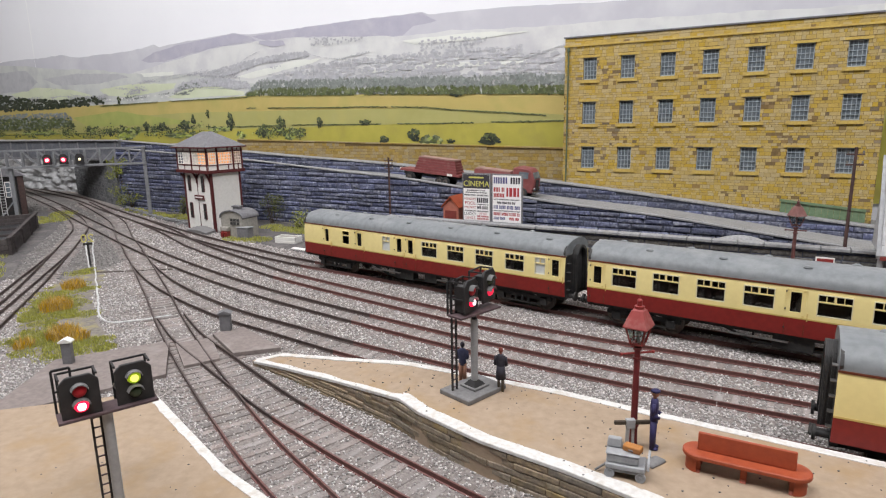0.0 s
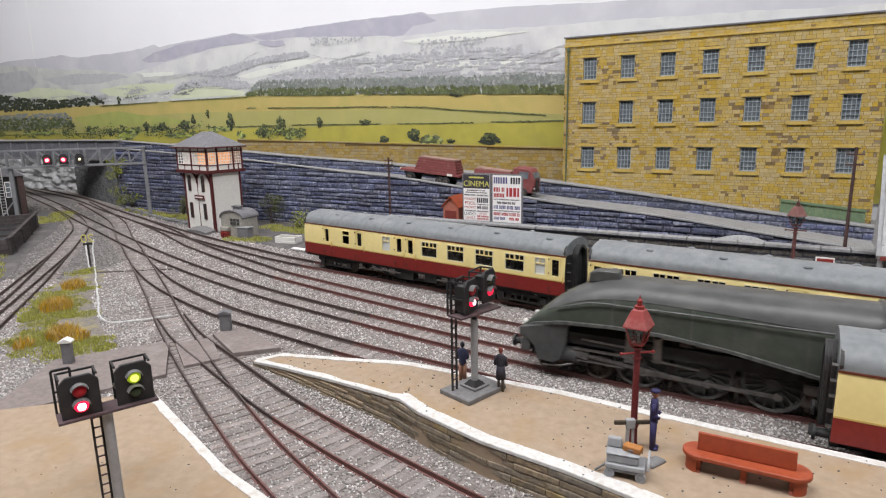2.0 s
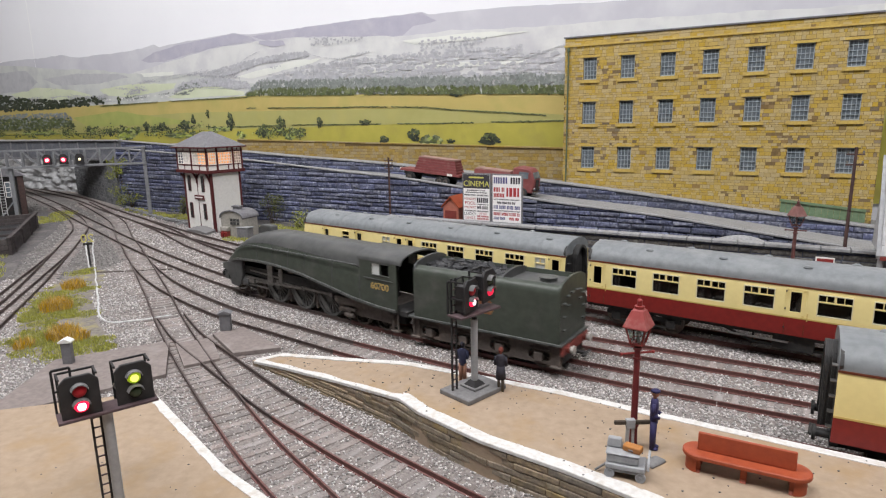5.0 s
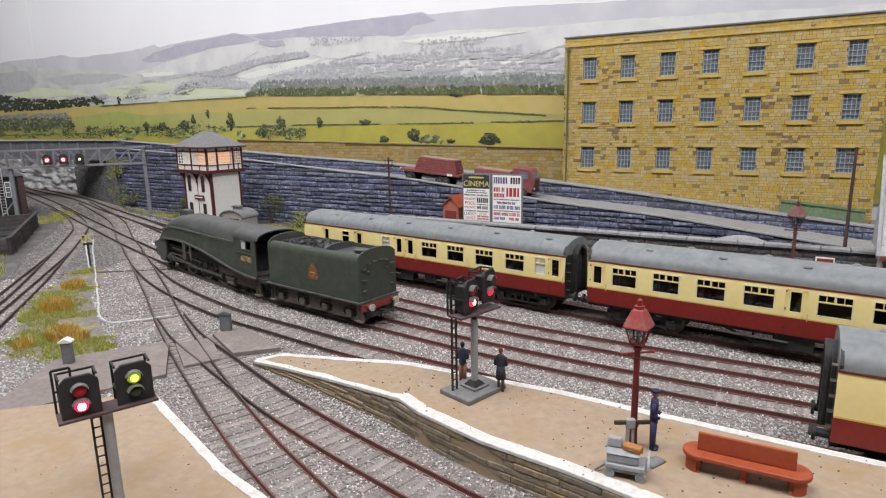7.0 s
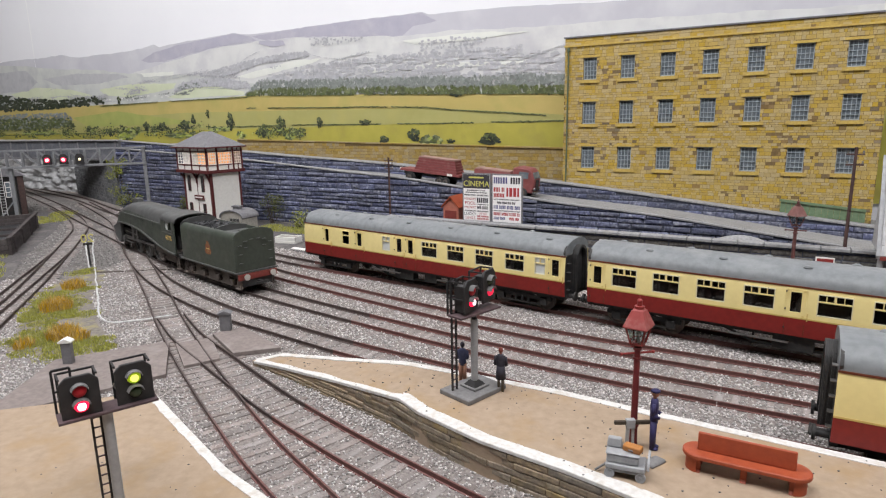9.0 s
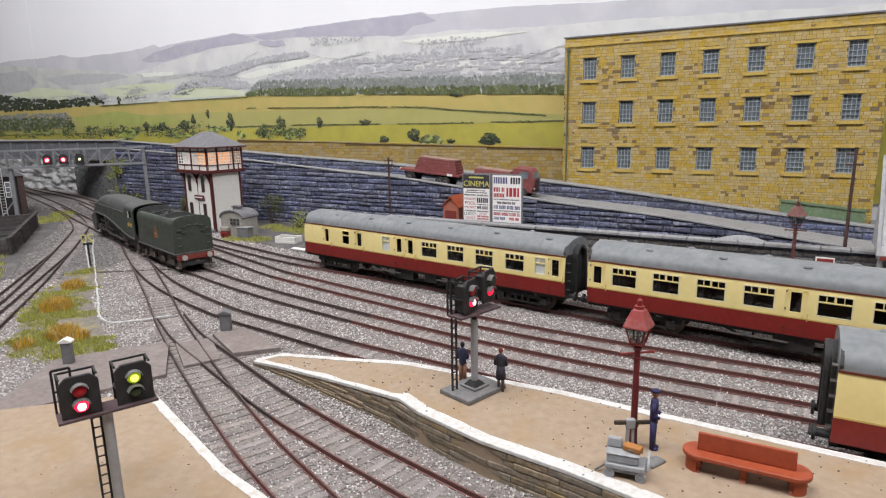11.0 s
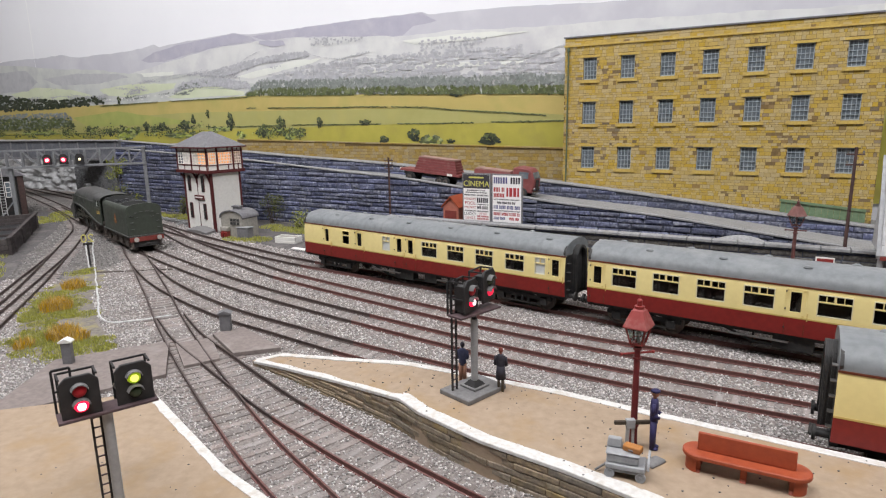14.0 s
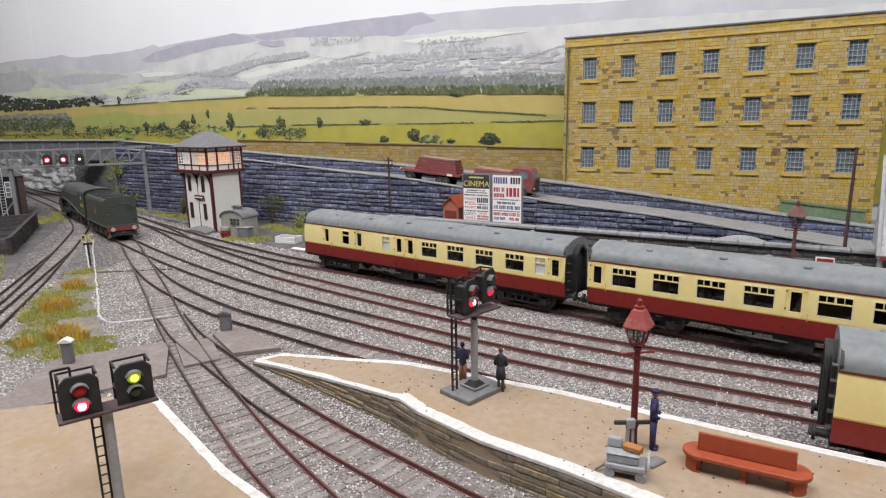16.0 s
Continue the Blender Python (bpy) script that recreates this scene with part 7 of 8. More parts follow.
def hoarding(s, w, label, header, seed):
    ob = thing("hoarding", label, "hoarding", wall_pose(s, -42, -3.6), "poster hoardings")
    part("frame", Shape().box(0, w, 0, 1.6, 28, 79.5), SLATE, ob, bevel=0.3)
    for x in (3, w - 3):
        part("leg", Shape().box(x - 1, x + 1, 1.7, 4, 0, 78), DULL_DARK, ob)
    paper = mat("poster_paper", (0.88, 0.87, 0.86), (0.84, 0.83, 0.82), 8, (0.72, 0.70, 0.69), 22, 0.7, bump=0.02, amount=0.3)
    part("poster", Shape().box(1.4, w - 1.4, -0.3, 0, 29.6, 78), paper, ob, "white letterpress poster")
    rng = random.Random(seed)
    red, black, blue = mat("ink_red", (0.42, 0.045, 0.05), None, 6, rough=0.7, bump=0), mat("ink_black", (0.05, 0.045, 0.055), None, 6, rough=0.7, bump=0), mat("ink_blue", (0.12, 0.12, 0.26), None, 6, rough=0.7, bump=0)

    def line(a, b, z, h, ink, text=""):
        """A line of print between a and b, its foot at z: words, or bars of letter size."""
        if text:
            words("poster_words", text, min(h * 1.4, (b - a) / (0.58 * len(text))), ink, ob, mm((a + b) / 2, -0.38, z + h / 2, 0, 90), "", 0.07)
            return
        x, left = a, rng.randint(3, 8)
        while x + h * 0.3 < b:
            e = min(x + max(0.5, h * rng.uniform(0.2, 0.36)), b)
            part("lettering_bar", Shape().box(x, e, -0.45, -0.29, z, z + h), ink, ob, smooth=0)
            left -= 1
            x = e + max(0.28, h * (0.13 if left else 0.45))
            left = left or rng.randint(3, 8)
    l0, l1, r0, r1 = 2.6, w / 2 - 0.8, w / 2 + 0.8, w - 2.6
    if header:
        part("header", Shape().box(1.4, w - 1.4, -0.5, -0.31, 63.5, 78), black, ob)
        lime = mat("ink_lime", (0.66, 0.62, 0.16), None, 6, rough=0.7, bump=0)
        words("header_words", "CINEMA", 8.2, lime, ob, mm(w / 2, -0.6, 68.2, 0, 90), "yellow lettering", 0.1)
        part("header_bar", Shape().box(8, w - 8, -0.7, -0.51, 74.2, 75.8), lime, ob)
        line(6, w - 6, 60.8, 1.2, black)
        line(4, w - 4, 58.6, 1.2, black)
        for z, h, ink, text in ((55.6, 1.6, black, ""), (50.6, 3.4, red, "PENGUIN"), (46.0, 3.4, red, "POOL"), (41.6, 3.4, red, "MYSTERY"), (38.9, 1.4, black, ""), (34.6, 3.4, black, "LUCKY"), (30.6, 3.2, red, "DEVILS")):
            line(l0, l1, z, h, ink, text)
        for z, h, ink, text in ((55.6, 1.6, black, ""), (48.6, 5.2, black, ""), (46.2, 1.2, black, ""), (42.0, 3.2, black, ""), (38.9, 1.4, black, ""), (36.0, 2.2, red, "LITTLE"), (33.4, 1.8, red, ""), (30.8, 1.8, red, "")):
            line(r0, r1, z, h, ink, text)
    else:
        for a, b, z, h, ink in ((l0, l1 + 3, 69.5, 6.5, blue), (l1 + 5, r1, 69.5, 6.5, black), (l0, l1 - 1, 61.0, 4.6, red), (l0, l1 - 1, 55.4, 4.0, red), (r0 - 1, r1, 56.5, 9.0, red), (l0, r1, 52.6, 1.2, black), (l0 + 4, r1 - 4, 48.6, 2.4, black),
                                (l0, r1, 43.4, 3.6, blue), (l0, r1, 40.8, 1.2, black), (l0, r1, 36.6, 3.2, red), (l0, l1, 32.2, 2.8, blue), (r0 + 2, r1, 32.2, 2.8, red)):
            line(a, b, z, h, ink)

hoarding(337, 33.2, "tall poster hoarding headed CINEMA in yellow", True, 3)
hoarding(371, 34.5, "tall poster hoarding with red and blue lettering", False, 12)


def roadside():
    ob = thing("coal_office", "small orange-red brick office with a pitched roof", "hut", wall_pose(318, -22, -3.6))
    brick = mat("orange_brick", (0.46, 0.16, 0.11), (0.38, 0.13, 0.09), 3, (0.3, 0.13, 0.09), 10, 0.8, bump=0.2, amount=0.3)
    part("wall", Shape().prism([(-9.5, 0), (9.5, 0), (9.5, 41), (0, 51), (-9.5, 41)], "y", -12, 14), brick, ob)
    part("roof", Shape().loft([[(0, y, 51.3), (11.5, y, 39.5), (11.5, y, 41), (0, y, 53)] for y in (-14, 16)]).loft([[(0, y, 51.3), (-11.5, y, 39.5), (-11.5, y, 41), (0, y, 53)] for y in (-14, 16)]), BENCH_RED, ob)
    part("window", Shape().box(-7, 7, -12.6, -11.8, 26, 37), RED_BEAM, ob)
    # poles
    for s, off, base, h, rz in ((222, -12, -3.6, 92, 0), (681, -44, -3.6, 108, 0)):
        p = thing("telegraph_pole", "dark wooden telegraph pole with short arms", "telegraph pole", wall_pose(s, off, base), "telegraph poles")
        part("mast", Shape().rod((0, 0, 0), (0, 0, h), 1.5, 10, 1.1), mat("dark_pole", (0.09, 0.05, 0.045), (0.06, 0.035, 0.033), 3, (0.13, 0.08, 0.07), 12, 0.8, bump=0.2), p)
        for z in (h - 4, h - 9, h - 14) if s < 300 else (h - 6, h - 14):
            part("arm", Shape().box(-6, 6, -0.8, 0.8, z, z + 1.2), MATS["dark_pole"], p)
            for x in (-5, 5):
                part("insulator", Shape().rod((x, 0, z + 1.2), (x, 0, z + 3.4), 0.7, 8), STEEL, p)
    # green fence at the mill's foot
    g = thing("yard_fence", "sage green boarded fence below the mill", "fence", wall_pose(632, 67.5, 0))
    f = lambda s: upper_top(s + 632) + 1.7
    for x in np.arange(0, 70, 5.0):
        part("board", Shape().loft([[(e, 0, f(x) + 0.1), (e, 1.5, f(x) + 0.1), (e, 1.5, f(e) + 12), (e, 0, f(e) + 12)] for e in (x, x + 4.8)]), GREEN_PAINT, g)
    part("rail", Shape().loft([[(e, -1.2, f(e) + 10.6), (e, 0, f(e) + 10.6), (e, 0, f(e) + 13), (e, -1.2, f(e) + 13)] for e in (-1, 70)]), GREEN_PAINT, g)
    # overturned boat-like cover on the low ground
    c = thing("roof_cover", "grey upturned curved cover beside the wall", "cover", wall_pose(606, -26, 18))
    part("shell", Shape().loft([[(x, y * (1 - (x / 24) ** 4 * 0.6), 9.0 * (1 - (x / 24) ** 2 * 0.75) * (1 - (y / 9) ** 2)) for y in np.linspace(-9, 9, 9)] for x in np.linspace(-23, 23, 13)]), COPING, c)
    part("plinth", Shape().box(-23, 23, -9, 9, -22, -0.2), DULL_DARK, c)
    # station building at the edge of the view
    b = thing("station_building", "stone building with a grey slate roof", "building", wall_pose(700, -58, -3.6))
    part("wall", Shape().box(2, 120, -20, 26, 0, 32), DARK_STONE, b)
    part("roof", Shape().loft([[(0, -26, 32), (0, 4, 98), (0, 5, 98), (0, 32, 32)], [(124, -26, 32), (124, 4, 98), (124, 5, 98), (124, 32, 32)]]), SLATE_PALE, b, "pale grey slate roof")
    for k in range(9):
        part("slate_course", Shape().loft([[(x, -26 + k * 3.3, 32 + k * 7.3), (x, -26.6 + k * 3.3, 32.6 + k * 7.3), (x, -23.2 + k * 3.3, 39.6 + k * 7.3), (x, -22.7 + k * 3.3, 39.2 + k * 7.3)] for x in (0.5, 123)]), SLATE_PALE, b)
    part("bargeboard", Shape().loft([[(x, -27.5, 30.5), (x, 3, 99.5), (x, 3, 103.0), (x, -28.5, 33)] for x in (-2.5, 0)]), POST_GREY, b)
    part("gutter", Shape().box(0, 124, -28, -26, 29.5, 32), RED_BEAM, b)
    part("downpipe", Shape().rod((1, -24, 0), (1, -24, 30), 2, 10), POST_GREY, b)
    for s, w in ((668, 13), (500, 20)):
        r = thing("name_board", "small red and white running-in board", "sign", wall_pose(s, -60, -3.6))
        part("post", Shape().box(-w / 2 + 1, -w / 2 + 2, 0, 1, 0, 22).box(w / 2 - 2, w / 2 - 1, 0, 1, 0, 22), WHITE, r)
        part("panel", Shape().box(-w / 2, w / 2, -0.8, 0, 18.5, 23.5), WHITE, r, bevel=0.1)
        part("lettering_bar", Shape().box(-w / 2 + 1, w / 2 - 1, -1.1, -0.8, 19.6, 22.4), LAMP_RED, r)


SLATE_PALE = mat("slate_pale", (0.50, 0.50, 0.51), (0.42, 0.42, 0.43), 3, (0.6, 0.6, 0.6), 12, 0.7, bump=0.2)
roadside()


def gas_lamp(label, m, post=None, head=None, roof=None):
    LAMP_DARK, LAMP_RED, LAMP_TOP = post or POST_RED, head or HEAD_RED, roof or ROOF_RED
    ob = thing("platform_lamp", label, "street lamp", m, "platform lamps")
    part("base", Shape().rod((0, 0, 0), (0, 0, 9), 1.7, 14, 1.5).rod((0, 0, 9), (0, 0, 10), 1.9, 14), LAMP_DARK, ob)
    part("post", Shape().rod((0, 0, 10), (0, 0, 42), 1.35, 14, 1.15), LAMP_DARK, ob, "dark red lamp post")
    part("collar", Shape().rod((0, 0, 37.2), (0, 0, 38), 1.7, 14).rod((0, 0, 41), (0, 0, 42), 1.7, 14), LAMP_DARK, ob)
    part("ladder_bar", Shape().rod((-6.5, 0, 39.6), (6.5, 0, 39.6), 0.45, 8).ball((-6.5, 0, 39.6), 0.7).ball((6.5, 0, 39.6), 0.7), LAMP_RED, ob)
    br = Shape()
    for s in (-1, 1):
        pts = [(s * (1.2 + 1.9 * math.sin(t)), 0, 42 + 2.2 * (1 - math.cos(t))) for t in np.linspace(0, 5.2, 14)]
        for p, q in zip(pts[:-1], pts[1:]):
            br.rod(p, q, 0.3, 6)
    part("scroll", br, LAMP_RED, ob)
    sq = lambda r, z: [(-r, -r, z), (r, -r, z), (r, r, z), (-r, r, z)]
    turn = Matrix.Rotation(radians(45), 4, "Z")
    lan = part("lantern", Shape().loft([sq(2.0, 43), sq(2.4, 43.8)]), LAMP_RED, ob, "red lantern frame", at=turn)
    for i in range(4):
        a = [(sx, sy) for sx, sy in ((-1, -1), (1, -1), (1, 1), (-1, 1))][i]
        part("lantern_bar", Shape().bar((a[0] * 2.2, a[1] * 2.2, 43.6), (a[0] * 3.7, a[1] * 3.7, 50.2), 0.55), LAMP_RED, lan)
        b = [(sx, sy) for sx, sy in ((-1, -1), (1, -1), (1, 1), (-1, 1))][(i + 1) % 4]
        gl = part("lantern_pane", Shape().loft([[(a[0] * 2.1, a[1] * 2.1, 43.8), (b[0] * 2.1, b[1] * 2.1, 43.8), (b[0] * 3.55, b[1] * 3.55, 50.2), (a[0] * 3.55, a[1] * 3.55, 50.2)], [(a[0] * 2.0, a[1] * 2.0, 43.8), (b[0] * 2.0, b[1] * 2.0, 43.8), (b[0] * 3.45, b[1] * 3.45, 50.2), (a[0] * 3.45, a[1] * 3.45, 50.2)]]), GLASS, lan)
        gl.visible_shadow = False
    part("mantle", Shape().rod((0, 0, 44), (0, 0, 47), 0.6, 8).ball((0, 0, 48), 1.0), FROST, lan)
    part("lantern_roof", Shape().loft([sq(4.7, 50.2), sq(4.7, 50.8), sq(2.3, 57.0), sq(1.5, 57.6)]), LAMP_TOP, lan, "weathered red lantern roof", bevel=0.3, smooth=0)
    part("finial", Shape().rod((0, 0, 57.6), (0, 0, 58.6), 1.9, 12).rod((0, 0, 58.6), (0, 0, 60), 1.0, 10).ball((0, 0, 60.4), 1.1).rod((0, 0, 61), (0, 0, 63), 0.4, 8, 0.1), LAMP_RED, lan)
    return ob


POST_RED = mat("lamp_dark_red", (0.15, 0.02, 0.022), (0.12, 0.018, 0.02), 3, (0.2, 0.05, 0.05), 10, 0.45, bump=0.08, amount=0.3)
ROOF_RED = mat("lamp_top", (0.34, 0.07, 0.065), (0.29, 0.055, 0.052), 3, (0.42, 0.2, 0.18), 9, 0.5, bump=0.1, amount=0.4)
gas_lamp("tall dark red gas lamp on the platform", mm(68.5, 204.5, 12.0, 8) @ Matrix.Scale(0.92, 4))
dull = mat("lamp_dull_brown", (0.13, 0.05, 0.045), (0.10, 0.04, 0.036), 3, (0.22, 0.12, 0.11), 8, 0.7, bump=0.1, amount=0.45)
gas_lamp("weathered brown gas lamp behind the siding", wall_pose(646, -60, -3.0) @ Matrix.Scale(1.08, 4), dull, dull, mat("lamp_dull_top", (0.24, 0.11, 0.10), (0.19, 0.09, 0.08), 3, (0.32, 0.2, 0.18), 8, 0.7, bump=0.1, amount=0.45))


def bench():
    ob = thing("platform_bench", "orange-red platform bench with rounded ends", "bench", mm(99.0, 183.2, 12.0, -29.5) @ Matrix.Scale(0.91, 4))
    ov = lambda r, z: [((15.5 + r * math.cos(t) if math.cos(t) >= 0 else -15.5 + r * math.cos(t)), r * math.sin(t), z) for t in np.linspace(0, 2 * math.pi, 40, endpoint=False)]
    part("seat", Shape().loft([ov(5.2, 5.6), ov(5.9, 6.0), ov(5.9, 7.2), ov(5.6, 7.5)]), BENCH_RED, ob, "long oval bench seat")
    part("backrest", Shape().loft([[(-16.2, -0.9, 7.4), (16.2, -0.9, 7.4), (16.2, 0.9, 7.4), (-16.2, 0.9, 7.4)], [(-16.2, -0.6, 14.6), (16.2, -0.6, 14.6), (16.2, 0.6, 14.6), (-16.2, 0.6, 14.6)]]), BENCH_RED, ob, bevel=0.5)
    for x in (-15.5, 0.0, 15.5):
        part("leg", Shape().prism([(-4.4, 5.7), (4.4, 5.7), (3.2, 1.2), (4.6, 0), (2.6, 0), (1.6, 3.6), (-1.6, 3.6), (-2.6, 0), (-4.6, 0), (-3.2, 1.2)], "x", x - 1.1, x + 1.1), BENCH_RED, ob, bevel=0.25)
    for s in (-1, 1):
        part("end_panel", Shape().loft([[(s * (15.5 + 4.6 * math.cos(t)), 4.6 * math.sin(t), z) for t in np.linspace(-1.5, 1.5, 14)] + [(s * (15.5 + 4.0 * math.cos(t)), 4.0 * math.sin(t), z) for t in np.linspace(1.5, -1.5, 14)] for z in (0.0, 5.7)]), BENCH_RED, ob)


bench()


def trolley():
    ob = thing("luggage_trolley", "grey four-wheeled luggage trolley with raised end", "trolley", mm(60.5, 186.5, 12.0, -22))
    part("deck", Shape().box(-6.4, 6.4, -4.2, 4.2, 3.6, 5.4), POST_GREY, ob, bevel=0.4)
    part("skirt", Shape().box(-6.0, 6.0, -3.8, 3.8, 2.6, 3.6), BASE_GREY, ob)
    for x, y in product((-5, 5), (-3.4, 3.4)):
        part("wheel", Shape().wheel((x, y, 1.7), 1.7, 1.1, 16, 0.25), POST_GREY, ob)
    part("end_frame", Shape().loft([[(7.0, 4.6 * math.cos(t), 5.2 + 4.6 * math.sin(t)), (7.7, 4.6 * math.cos(t), 5.2 + 4.6 * math.sin(t)), (7.7, 3.9 * math.cos(t), 5.2 + 3.9 * math.sin(t)), (7.0, 3.9 * math.cos(t), 5.2 + 3.9 * math.sin(t))] for t in np.linspace(0, math.pi, 13)]), POST_GREY, ob)
    part("handle", Shape().rod((-6.4, 0, 3), (-10, -1.5, 0.5), 0.4, 8), BASE_GREY, ob)
    tr = thing("travel_chest", "large grey trunk lying on the trolley", "trunk", mm(59.6, 187.0, 17.45, -22))
    part("box", Shape().box(-5.2, 5.2, -3.6, 3.6, 0, 3.0), POST_GREY, tr, bevel=0.5)
    part("lid", Shape().box(-5.5, 5.5, -3.8, 3.8, 3.0, 3.7), POST_GREY, tr, bevel=0.35)
    cs = thing("suitcase", "tan leather suitcase on top of the trunk", "suitcase", mm(62.3, 185.6, 21.2, -38))
    part("body", Shape().box(-3.0, 3.0, -1.7, 1.7, 0, 2.0), mat("tan_leather", (0.42, 0.18, 0.05), (0.34, 0.14, 0.04), 2, (0.25, 0.1, 0.04), 6, 0.55, bump=0.15), cs, bevel=0.35)
    part("handle", Shape().bar((-0.8, -2.1, 1.0), (0.8, -2.1, 1.0), 0.35), BASE_GREY, cs)
    bg = thing("holdall", "small grey holdall standing on the trunk", "bag", mm(57.3, 189.2, 21.2, -22))
    part("body", Shape().loft([[(-2.6, -1.4, 0), (2.6, -1.4, 0), (2.6, 1.4, 0), (-2.6, 1.4, 0)], [(-2.2, -0.9, 3.4), (2.2, -0.9, 3.4), (2.2, 0.9, 3.4), (-2.2, 0.9, 3.4)]]), POST_GREY, bg, bevel=0.5)
    mt = thing("sack", "dark grey flat sack lying on the platform", "sack", mm(72.5, 193.0, 12.1, 30))
    part("body", Shape().loft([[(-4, -2.6, 0), (4, -2.2, 0), (3.6, 2.6, 0), (-3.6, 2.4, 0)], [(-3.6, -2.2, 1.0), (3.6, -1.8, 1.1), (3.2, 2.2, 0.9), (-3.2, 2.0, 1.2)]]), BASE_GREY, mt, bevel=0.4)
    br = thing("sack_barrow", "weathered wooden barrow leaning on the lamp post", "barrow", mm(66.6, 202.0, 12.0, 0))
    part("arm", Shape().box(-6.0, 7.0, -0.6, 0.6, 10.2, 11.6), TWIG, br, bevel=0.2)
    part("frame", Shape().bar((-1.3, 0, 0.2), (-0.9, 0, 11), 1.2).bar((1.0, 0, 0.2), (0.7, 0, 11), 1.0).box(-1.8, 1.4, -1, 1, 8.8, 12.2), POST_GREY, br, bevel=0.2)


trolley()


def figurine(label, m, height, coat, legs, hair, skirt=False, cap=False):
    """A painted toy figure as one plain mesh."""
    k = height / 22.0
    sh = [Shape(), Shape(), Shape()]
    if skirt:
        sh[0].rod((0, 0, 6.5 * k), (0, 0, 12.5 * k), 2.4 * k, 12, 1.9 * k)
        for x in (-0.9, 0.9):
            sh[1].rod((x * k, 0, 0.2), (x * k, 0, 7 * k), 0.6 * k, 8, 0.75 * k).ball((x * k, -0.5 * k, 0.5 * k), 0.8 * k, 0.8, 1.4, 0.6)
    else:
        for x in (-1.0, 1.0):
            sh[1].rod((x * k, 0, 0.3 * k), (x * k * 0.9, 0, 10.5 * k), 0.85 * k, 10, 1.15 * k).ball((x * k, -0.6 * k, 0.6 * k), 0.95 * k, 0.85, 1.5, 0.65)
    sh[0].loft([[(a * math.cos(t), b * math.sin(t), z) for t in np.linspace(0, 2 * math.pi, 14, endpoint=False)] for a, b, z in ((1.9 * k, 1.35 * k, 9.6 * k), (1.8 * k, 1.25 * k, 12 * k), (2.25 * k, 1.35 * k, 15.5 * k), (2.1 * k, 1.2 * k, 17.4 * k), (0.8 * k, 0.8 * k, 18.2 * k))])
    for s in (-1, 1):
        sh[0].rod((s * 2.3 * k, 0, 17 * k), (s * 2.7 * k, 0.1, 13.2 * k), 0.68 * k, 8).rod((s * 2.7 * k, 0.1, 13.2 * k), (s * 1.8 * k, -1.8 * k, 12.2 * k), 0.6 * k, 8)
    sh[2].rod((0, 0, 18 * k), (0, 0, 18.9 * k), 0.55 * k, 8).ball((0, -0.1 * k, 20.0 * k), 1.28 * k, 0.9, 1.0, 1.15)
    if cap:
        sh[0].ball((0, -0.1 * k, 20.8 * k), 1.5 * k, 1, 1.1, 0.5)
    me = bpy.data.meshes.new("figurine")
    v, f, idx = [], [], []
    for i, s in enumerate(sh):
        o = len(v)
        v += [(a * K, b * K, c * K) for a, b, c in s.v]
        f += [tuple(j + o for j in q) for q in s.f]
        idx += [i] * len(s.f)
    me.from_pydata(v, [], f)
    for mt in (coat, legs, hair):
        me.materials.append(mt)
    me.polygons.foreach_set("material_index", idx)
    me.shade_smooth()
    ob = new("figurine", me)
    ob.matrix_basis = m
    tagged(ob, label, "figurine", "painted platform figures")


navy = mat("figure_navy", (0.035, 0.03, 0.10), (0.028, 0.025, 0.08), 2, (0.06, 0.055, 0.13), 5, 0.7, bump=0.1)
dark_coat = mat("figure_dark", (0.035, 0.033, 0.045), (0.028, 0.026, 0.036), 2, (0.06, 0.055, 0.065), 5, 0.7, bump=0.1)
skin = mat("figure_tan", (0.30, 0.15, 0.10), (0.25, 0.12, 0.08), 2, rough=0.6, bump=0.05)
olive = mat("figure_olive", (0.14, 0.12, 0.09), (0.11, 0.095, 0.075), 2, rough=0.7)
russet = mat("figure_russet", (0.20, 0.05, 0.035), (0.16, 0.04, 0.03), 2, rough=0.6)
figurine("small painted figure in navy overalls beside the lamp", mm(75.0, 202.5, 12.0, 65), 24.0, navy, navy, skin, False, True)
figurine("small painted figure in a navy jacket and shorts", mm(8.0, 262.5, 12.0, 165), 20.5, mat("figure_blue", (0.05, 0.055, 0.11), (0.04, 0.045, 0.09), 2, rough=0.7), skin, dark_coat)
figurine("small painted figure in a dark coat and skirt", mm(24.5, 252.5, 12.0, 160), 21.5, dark_coat, olive, russet, True)


